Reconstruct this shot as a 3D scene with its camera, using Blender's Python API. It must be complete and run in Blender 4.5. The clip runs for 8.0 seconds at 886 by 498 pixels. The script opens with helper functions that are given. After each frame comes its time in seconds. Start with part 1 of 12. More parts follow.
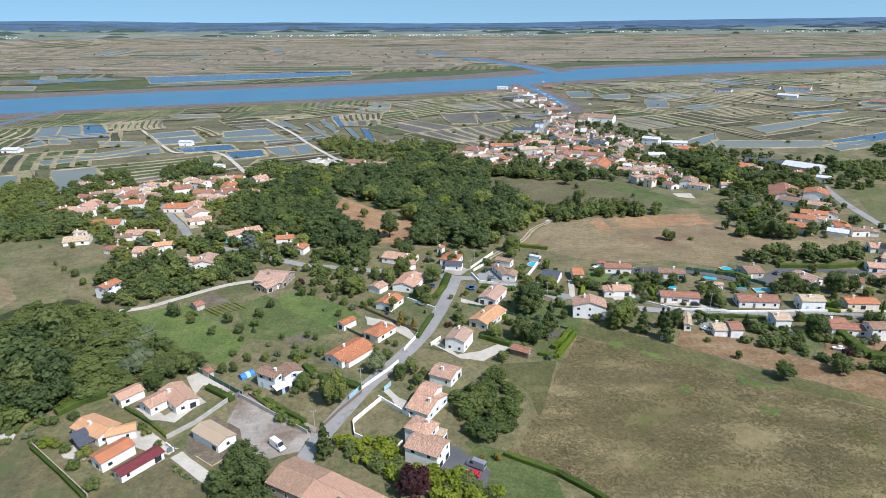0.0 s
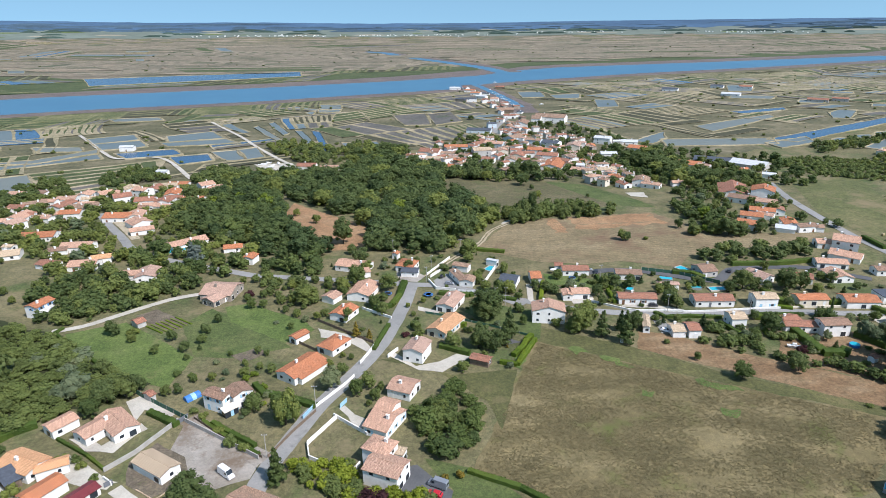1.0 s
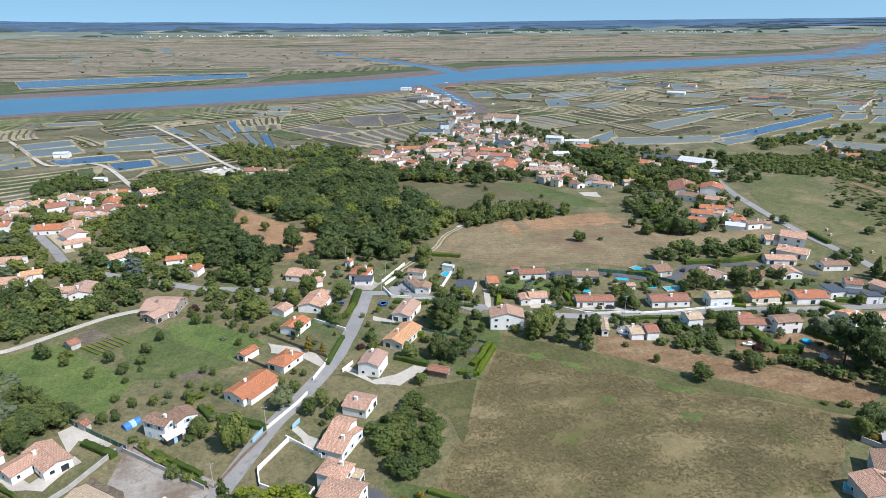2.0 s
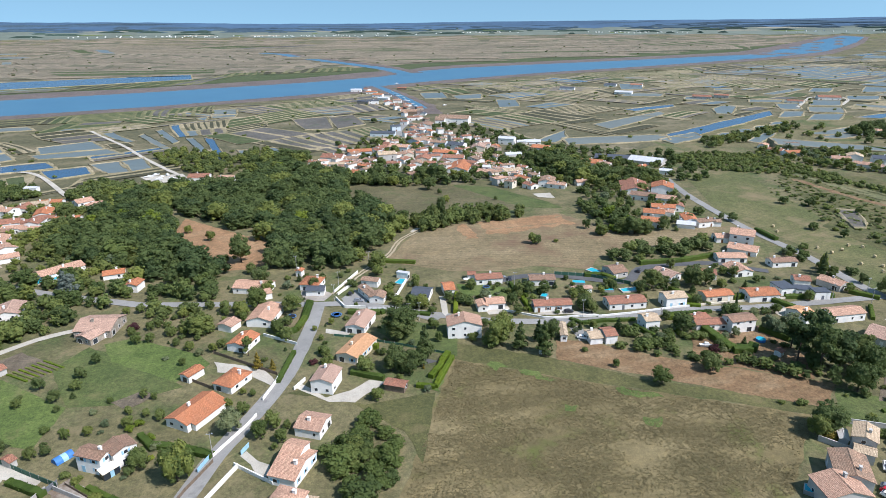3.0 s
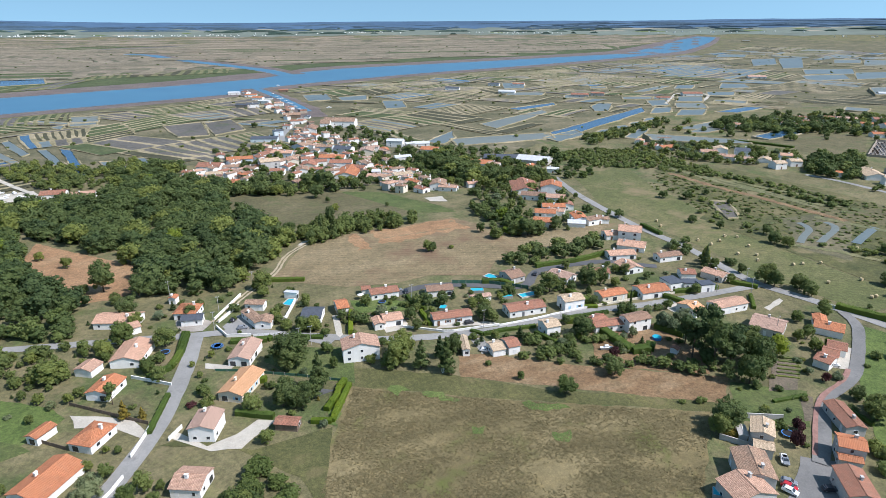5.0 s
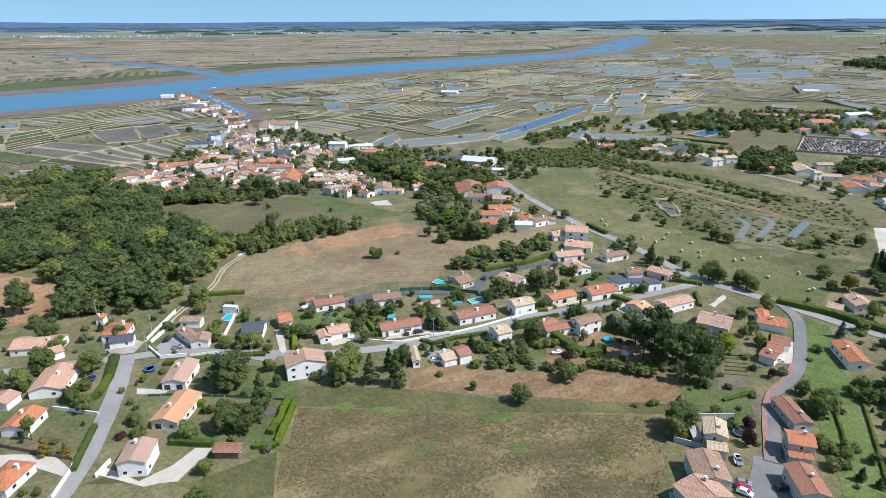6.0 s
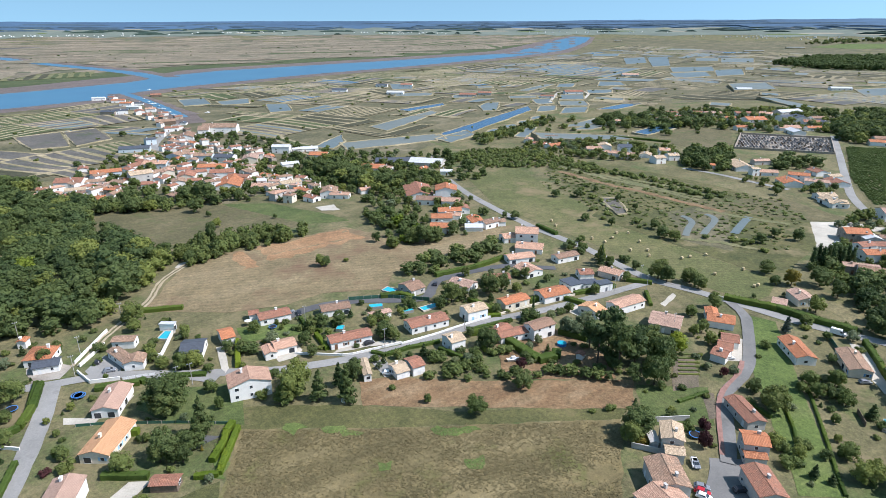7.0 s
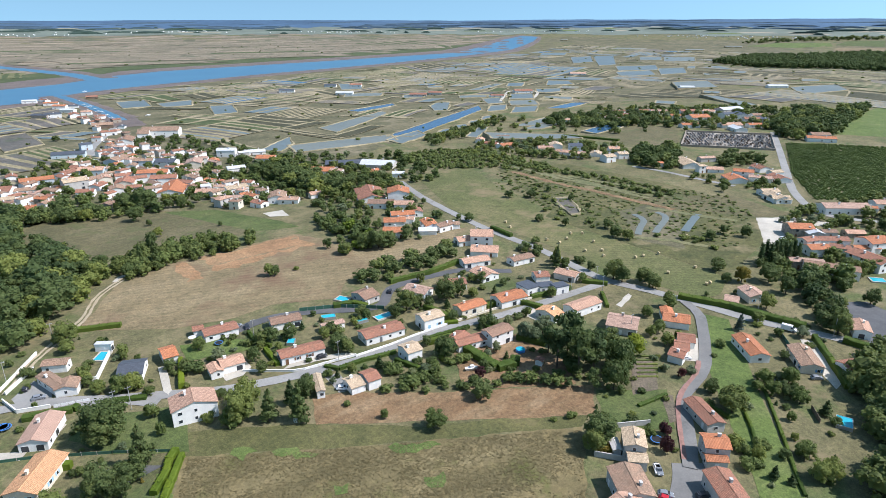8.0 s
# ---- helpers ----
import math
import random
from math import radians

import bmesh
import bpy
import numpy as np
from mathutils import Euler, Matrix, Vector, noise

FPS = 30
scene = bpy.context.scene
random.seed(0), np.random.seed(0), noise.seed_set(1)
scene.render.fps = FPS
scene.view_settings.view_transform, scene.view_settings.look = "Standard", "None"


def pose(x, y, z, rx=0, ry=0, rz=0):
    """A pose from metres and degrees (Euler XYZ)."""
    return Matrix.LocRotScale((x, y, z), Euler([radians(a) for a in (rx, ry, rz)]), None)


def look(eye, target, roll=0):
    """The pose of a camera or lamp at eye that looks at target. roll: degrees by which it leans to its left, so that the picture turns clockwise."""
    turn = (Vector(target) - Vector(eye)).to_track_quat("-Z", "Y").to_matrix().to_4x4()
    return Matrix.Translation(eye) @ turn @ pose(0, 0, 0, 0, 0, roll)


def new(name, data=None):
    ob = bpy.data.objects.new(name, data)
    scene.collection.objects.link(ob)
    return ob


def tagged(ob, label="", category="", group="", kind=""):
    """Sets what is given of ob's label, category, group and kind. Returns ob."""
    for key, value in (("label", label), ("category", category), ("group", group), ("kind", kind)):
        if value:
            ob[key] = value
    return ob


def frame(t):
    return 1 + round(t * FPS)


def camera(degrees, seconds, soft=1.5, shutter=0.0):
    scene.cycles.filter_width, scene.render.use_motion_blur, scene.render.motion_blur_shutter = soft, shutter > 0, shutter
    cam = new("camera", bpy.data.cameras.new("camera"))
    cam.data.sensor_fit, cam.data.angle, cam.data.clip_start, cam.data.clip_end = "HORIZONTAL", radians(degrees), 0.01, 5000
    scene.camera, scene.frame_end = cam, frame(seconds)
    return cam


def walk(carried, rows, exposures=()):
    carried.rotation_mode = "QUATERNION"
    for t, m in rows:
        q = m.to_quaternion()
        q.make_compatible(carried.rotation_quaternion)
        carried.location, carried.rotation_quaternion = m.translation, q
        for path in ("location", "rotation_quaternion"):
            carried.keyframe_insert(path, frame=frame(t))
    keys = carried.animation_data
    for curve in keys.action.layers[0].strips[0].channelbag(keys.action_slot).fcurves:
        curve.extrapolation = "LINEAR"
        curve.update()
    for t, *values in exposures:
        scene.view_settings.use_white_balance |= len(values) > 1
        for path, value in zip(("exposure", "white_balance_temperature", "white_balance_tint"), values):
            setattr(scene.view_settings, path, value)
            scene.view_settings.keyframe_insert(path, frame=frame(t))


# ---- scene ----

cam = camera(71.09, 8.0, soft=0.64)
EXPOSURE = [(0.0, 0.55, 6120, 14), (4.5, 0.58, 6120, 14), (8.0, 0.70, 6120, 14)]
EYES = [
    (0, 0.00, 0.02, 120.05, 0.000, -20.321, 0.696),
    (0.5, 0.18, 4.01, 120.00, -2.209, -20.339, 0.672),
    (1, 0.49, 7.99, 119.99, -4.310, -20.345, 0.601),
    (1.5, 0.95, 11.94, 120.01, -6.534, -20.371, 0.542),
    (3, 3.27, 23.59, 120.06, -13.132, -20.376, 0.417),
    (3.5, 4.39, 27.40, 120.05, -15.597, -20.383, 0.304),
    (4, 5.67, 31.16, 120.03, -18.238, -20.409, 0.192),
    (4.5, 7.11, 34.85, 119.98, -20.869, -20.422, 0.109),
    (6, 12.35, 45.52, 119.82, -28.635, -20.379, -0.038),
    (6.5, 14.35, 48.91, 119.79, -31.183, -20.379, -0.126),
    (7, 16.44, 52.19, 119.80, -33.543, -20.390, -0.183),
    (7.5, 18.61, 55.35, 119.87, -35.799, -20.375, -0.266),
    (8, 20.82, 58.39, 120.02, -38.059, -20.436, -0.315),
]   # seconds, place, and degrees of heading, pitch and lean
rows = []
for t, x, y, z, heading, pitch, lean in EYES:
    h, p = radians(heading), radians(pitch)
    way = Vector((-math.sin(h) * math.cos(p), math.cos(h) * math.cos(p), math.sin(p)))
    eye = Vector((x, y, z))
    rows.append((t, look(eye, eye + way * 100, -lean)))
walk(cam, rows, EXPOSURE)

# ---- light ----
SUN_EL, SUN_AZ = 51.0, -44.0          # degrees: height, and turn from the x axis
world = bpy.data.worlds.new("sky")
scene.world = world
world.use_nodes = True
wn = world.node_tree.nodes
sky = wn.new("ShaderNodeTexSky")
sky.sky_type, sky.sun_disc = 'NISHITA', False
sky.sun_elevation, sky.sun_rotation = radians(SUN_EL), radians(90 - SUN_AZ)
sky.altitude, sky.air_density, sky.dust_density, sky.ozone_density = 100, 1.0, 0.4, 0.0
wn["Background"].inputs["Strength"].default_value = 0.15
coord, lift, unit = wn.new("ShaderNodeTexCoord"), wn.new("ShaderNodeVectorMath"), wn.new("ShaderNodeVectorMath")
lift.operation, unit.operation = 'ADD', 'NORMALIZE'          # a dry clear sky: blue down to the skyline
lift.inputs[1].default_value = (0, 0, 0.30)
wl = world.node_tree.links
wl.new(coord.outputs["Generated"], lift.inputs[0])
wl.new(lift.outputs[0], unit.inputs[0])
wl.new(unit.outputs[0], sky.inputs[0])
tint = wn.new("ShaderNodeMix")          # a little moisture takes the violet out of the blue
tint.data_type, tint.blend_type = 'RGBA', 'MULTIPLY'
tint.inputs[0].default_value, tint.inputs[7].default_value = 1.0, (0.77, 0.915, 0.80, 1)
wl.new(sky.outputs[0], tint.inputs[6])
wl.new(tint.outputs[2], wn["Background"].inputs[0])
sun = new("sun", bpy.data.lights.new("sun", 'SUN'))
sun.data.energy, sun.data.angle, sun.data.color = 4.1, radians(0.6), (1.0, 0.945, 0.90)
sx, sy, sz = math.cos(radians(SUN_EL)) * math.cos(radians(SUN_AZ)), math.cos(radians(SUN_EL)) * math.sin(radians(SUN_AZ)), math.sin(radians(SUN_EL))
sun.matrix_world = look((sx * 500, sy * 500, sz * 500), (0, 0, 0))


# ---- materials ----
def shader(name, rough=0.8, metal=0.0):
    m = bpy.data.materials.new(name)
    m.use_nodes = True
    b = m.node_tree.nodes["Principled BSDF"]
    b.inputs["Roughness"].default_value, b.inputs["Metallic"].default_value = rough, metal
    b.inputs["Specular IOR Level"].default_value = 0.3
    return m, m.node_tree.nodes, m.node_tree.links, b


def noise_node(n, l, vec, scale, detail=4.0, rough=0.6, stretch=None):
    t = n.new("ShaderNodeTexNoise")
    t.inputs["Scale"].default_value, t.inputs["Detail"].default_value, t.inputs["Roughness"].default_value = scale, detail, rough
    if stretch:
        mp = n.new("ShaderNodeMapping")
        mp.inputs["Scale"].default_value, mp.inputs["Rotation"].default_value = stretch[:3], (0, 0, radians(stretch[3]))
        l.new(vec, mp.inputs[0])
        vec = mp.outputs[0]
    l.new(vec, t.inputs["Vector"])
    return t.outputs["Fac"]


def ramp(n, l, fac, stops):
    r = n.new("ShaderNodeValToRGB")
    while len(r.color_ramp.elements) < len(stops):
        r.color_ramp.elements.new(0.5)
    for e, (p, c) in zip(r.color_ramp.elements, stops):
        e.position, e.color = p, (*c, 1)
    l.new(fac, r.inputs[0])
    return r.outputs[0]


def blend(n, l, fac, a, b, how='MIX'):
    mx = n.new("ShaderNodeMix")
    mx.data_type, mx.blend_type = 'RGBA', how
    for sock, v in ((mx.inputs[0], fac), (mx.inputs[6], a), (mx.inputs[7], b)):
        if isinstance(v, (int, float)):
            sock.default_value = v
        elif isinstance(v, tuple):
            sock.default_value = (*v, 1)
        else:
            l.new(v, sock)
    return mx.outputs[2]


def bump(n, l, b, height, strength=0.4, distance=0.1):
    k = n.new("ShaderNodeBump")
    k.inputs["Strength"].default_value, k.inputs["Distance"].default_value = strength, distance
    l.new(height, k.inputs["Height"])
    l.new(k.outputs[0], b.inputs["Normal"])


def land(name, dark, mid, light, big=0.03, fine=0.9, spot=None, spot_scale=0.08, spot_at=0.6, stretch=None, rough=0.95, relief=0.5, tracks=None, grain=0.9, spot2=None, plots=None):
    """Open ground: broad drifts, tufts, spots of a second growth and mown lines."""
    m, n, l, b = shader(name, rough)
    pos = n.new("ShaderNodeNewGeometry").outputs["Position"]
    broad = noise_node(n, l, pos, big, 6, 0.65, stretch)
    tuft = noise_node(n, l, pos, fine, 5, 0.7)
    col = ramp(n, l, broad, [(0.3, dark), (0.5, mid), (0.7, light)])
    tone = ramp(n, l, tuft, [(0.25, (0.52, 0.52, 0.52)), (0.5, (0.95, 0.95, 0.95)), (0.8, (1.5, 1.45, 1.35))])
    if spot2:
        where = noise_node(n, l, pos, 0.027, 6, 0.7)
        col = blend(n, l, ramp(n, l, where, [(0.50, (0, 0, 0)), (0.62, (0.85, 0.85, 0.85))]), col, spot2)
    blades = noise_node(n, l, pos, 2.6, 3, 0.8)
    tone = blend(n, l, 0.8, tone, ramp(n, l, blades, [(0.3, (0.6, 0.6, 0.6)), (0.5, (1.0, 1.0, 1.0)), (0.72, (1.5, 1.48, 1.4))]), 'MULTIPLY')
    col = blend(n, l, grain, col, tone, 'MULTIPLY')
    drift = noise_node(n, l, pos, 0.19, 4, 0.75)
    col = blend(n, l, grain, col, ramp(n, l, drift, [(0.32, (0.74, 0.78, 0.74)), (0.5, (1.0, 1.0, 1.0)), (0.68, (1.22, 1.18, 1.14))]), 'MULTIPLY')
    if plots:
        wide, row, turn, line, other = plots
        bend = n.new("ShaderNodeTexNoise")
        bend.inputs["Scale"].default_value, bend.inputs["Detail"].default_value = 0.35 / wide, 3
        l.new(pos, bend.inputs["Vector"])
        shift = n.new("ShaderNodeVectorMath")
        shift.operation = 'MULTIPLY_ADD'
        l.new(bend.outputs["Color"], shift.inputs[0])
        shift.inputs[1].default_value = (wide * 2.2,) * 3
        l.new(pos, shift.inputs[2])
        mp = n.new("ShaderNodeMapping")
        mp.inputs["Rotation"].default_value = (0, 0, radians(turn))
        l.new(shift.outputs[0], mp.inputs[0])
        brick = n.new("ShaderNodeTexBrick")
        brick.inputs["Color1"].default_value, brick.inputs["Color2"].default_value, brick.inputs["Mortar"].default_value = (1, 1, 1, 1), (*other, 1), (*line, 1)
        brick.inputs["Scale"].default_value, brick.inputs["Mortar Size"].default_value = 1.0, row * 0.16
        brick.inputs["Brick Width"].default_value, brick.inputs["Row Height"].default_value = wide, row
        l.new(mp.outputs[0], brick.inputs["Vector"])
        col = blend(n, l, 1.0, col, brick.outputs["Color"], 'MULTIPLY')
    if spot:
        where = noise_node(n, l, pos, spot_scale, 5, 0.7)
        mask = ramp(n, l, where, [(spot_at - 0.05, (0, 0, 0)), (spot_at + 0.09, (1, 1, 1))])
        col = blend(n, l, mask, col, spot)
    if tracks:
        w = n.new("ShaderNodeTexWave")
        mp = n.new("ShaderNodeMapping")
        mp.inputs["Rotation"].default_value = (0, 0, radians(tracks[0]))
        l.new(pos, mp.inputs[0])
        l.new(mp.outputs[0], w.inputs["Vector"])
        w.inputs["Scale"].default_value, w.inputs["Distortion"].default_value, w.inputs["Detail Scale"].default_value = tracks[1], 2.5, 0.4
        lines = ramp(n, l, w.outputs["Fac"], [(0.2, (0.8, 0.8, 0.8)), (0.8, (1.14, 1.14, 1.12))])
        col = blend(n, l, tracks[2], col, lines, 'MULTIPLY')
    l.new(col, b.inputs["Base Color"])
    bump(n, l, b, tuft, relief, 0.5)
    return m


def plain(name, col, rough=0.7, vary=0.25, scale=1.5, metal=0.0, spec=0.3, relief=0.15):
    m, n, l, b = shader(name, rough, metal)
    b.inputs["Specular IOR Level"].default_value = spec
    tc = n.new("ShaderNodeTexCoord").outputs["Object"]
    a = noise_node(n, l, tc, scale, 5, 0.65)
    c = noise_node(n, l, tc, scale * 9, 3, 0.6)
    tone = ramp(n, l, a, [(0.3, (1 - vary,) * 3), (0.7, (1 + vary * 0.4,) * 3)])
    tone = blend(n, l, 0.5, tone, ramp(n, l, c, [(0.3, (1 - vary,) * 3), (0.7, (1 + vary * 0.5,) * 3)]), 'MULTIPLY')
    l.new(blend(n, l, 1.0, col, tone, 'MULTIPLY'), b.inputs["Base Color"])
    bump(n, l, b, c, relief, 0.03)
    return m


def tile(name, dark, light, lichen=0.25):
    """Roman clay tiles: columns down the slope, rows across, tile to tile variation, lichen."""
    m, n, l, b = shader(name, 0.85)
    tc = n.new("ShaderNodeTexCoord").outputs["Object"]
    info = n.new("ShaderNodeObjectInfo").outputs["Random"]
    brick = n.new("ShaderNodeTexBrick")
    brick.inputs["Color1"].default_value, brick.inputs["Color2"].default_value = (*dark, 1), (*light, 1)
    brick.inputs["Mortar"].default_value = tuple(c * 0.45 for c in dark) + (1,)
    brick.inputs["Scale"].default_value, brick.inputs["Mortar Size"].default_value = 1.0, 0.035
    brick.inputs["Brick Width"].default_value, brick.inputs["Row Height"].default_value = 0.42, 0.34
    l.new(tc, brick.inputs["Vector"])
    stain = noise_node(n, l, tc, 0.45, 5, 0.7)
    col = blend(n, l, ramp(n, l, stain, [(0.42, (0, 0, 0)), (0.75, (lichen * 2,) * 3)]), brick.outputs["Color"], (0.16, 0.13, 0.10))
    grain = noise_node(n, l, tc, 2.2, 4, 0.7)
    col = blend(n, l, 0.8, col, ramp(n, l, grain, [(0.3, (0.72, 0.70, 0.68)), (0.7, (1.2, 1.2, 1.2))]), 'MULTIPLY')
    col = blend(n, l, 0.5, col, ramp(n, l, info, [(0.0, (0.75, 0.78, 0.8)), (1.0, (1.15, 1.1, 1.05))]), 'MULTIPLY')
    l.new(col, b.inputs["Base Color"])
    w = n.new("ShaderNodeTexWave")
    w.inputs["Scale"].default_value = 0.75
    l.new(tc, w.inputs["Vector"])
    bump(n, l, b, w.outputs["Fac"], 0.5, 0.08)
    return m


def foliage(name, dark, light):
    m, n, l, b = shader(name, 0.65)
    b.inputs["Specular IOR Level"].default_value = 0.2
    geo = n.new("ShaderNodeNewGeometry")
    info = n.new("ShaderNodeObjectInfo").outputs["Random"]
    tone = n.new("ShaderNodeMath")
    tone.operation = 'MULTIPLY_ADD'
    l.new(geo.outputs["Random Per Island"], tone.inputs[0])
    tone.inputs[1].default_value = 0.30
    big = noise_node(n, l, geo.outputs["Position"], 0.10, 4, 0.65)
    swing = n.new("ShaderNodeMath")
    swing.operation = 'MULTIPLY_ADD'
    swing.inputs[1].default_value, swing.inputs[2].default_value = 1.6, -0.16
    l.new(big, swing.inputs[0])
    l.new(swing.outputs[0], tone.inputs[2])
    col = ramp(n, l, tone.outputs[0], [(0.25, dark), (1.1 / 1.3, light)])
    col = blend(n, l, 0.75, col, ramp(n, l, info, [(0.0, (0.62, 0.7, 0.6)), (0.5, (1.0, 1.0, 1.0)), (1.0, (1.4, 1.25, 0.95))]), 'MULTIPLY')
    l.new(col, b.inputs["Base Color"])
    t = n.new("ShaderNodeBsdfTranslucent")
    l.new(col, t.inputs[0])
    mx = n.new("ShaderNodeMixShader")
    mx.inputs[0].default_value = 0.44
    l.new(b.outputs[0], mx.inputs[1])
    l.new(t.outputs[0], mx.inputs[2])
    l.new(mx.outputs[0], n["Material Output"].inputs[0])
    return m


def water(name, col, rough=0.12, scale=0.5, relief=0.15, ior=1.33, spec=0.5):
    m, n, l, b = shader(name, rough)
    b.inputs["IOR"].default_value, b.inputs["Specular IOR Level"].default_value = ior, spec
    pos = n.new("ShaderNodeNewGeometry").outputs["Position"]
    drift = noise_node(n, l, pos, 0.012, 4, 0.6)
    l.new(blend(n, l, 0.6, col, ramp(n, l, drift, [(0.35, (0.8, 0.85, 0.9)), (0.65, (1.15, 1.1, 1.05))]), 'MULTIPLY'), b.inputs["Base Color"])
    bump(n, l, b, noise_node(n, l, pos, scale, 3), relief, 0.3)
    return m


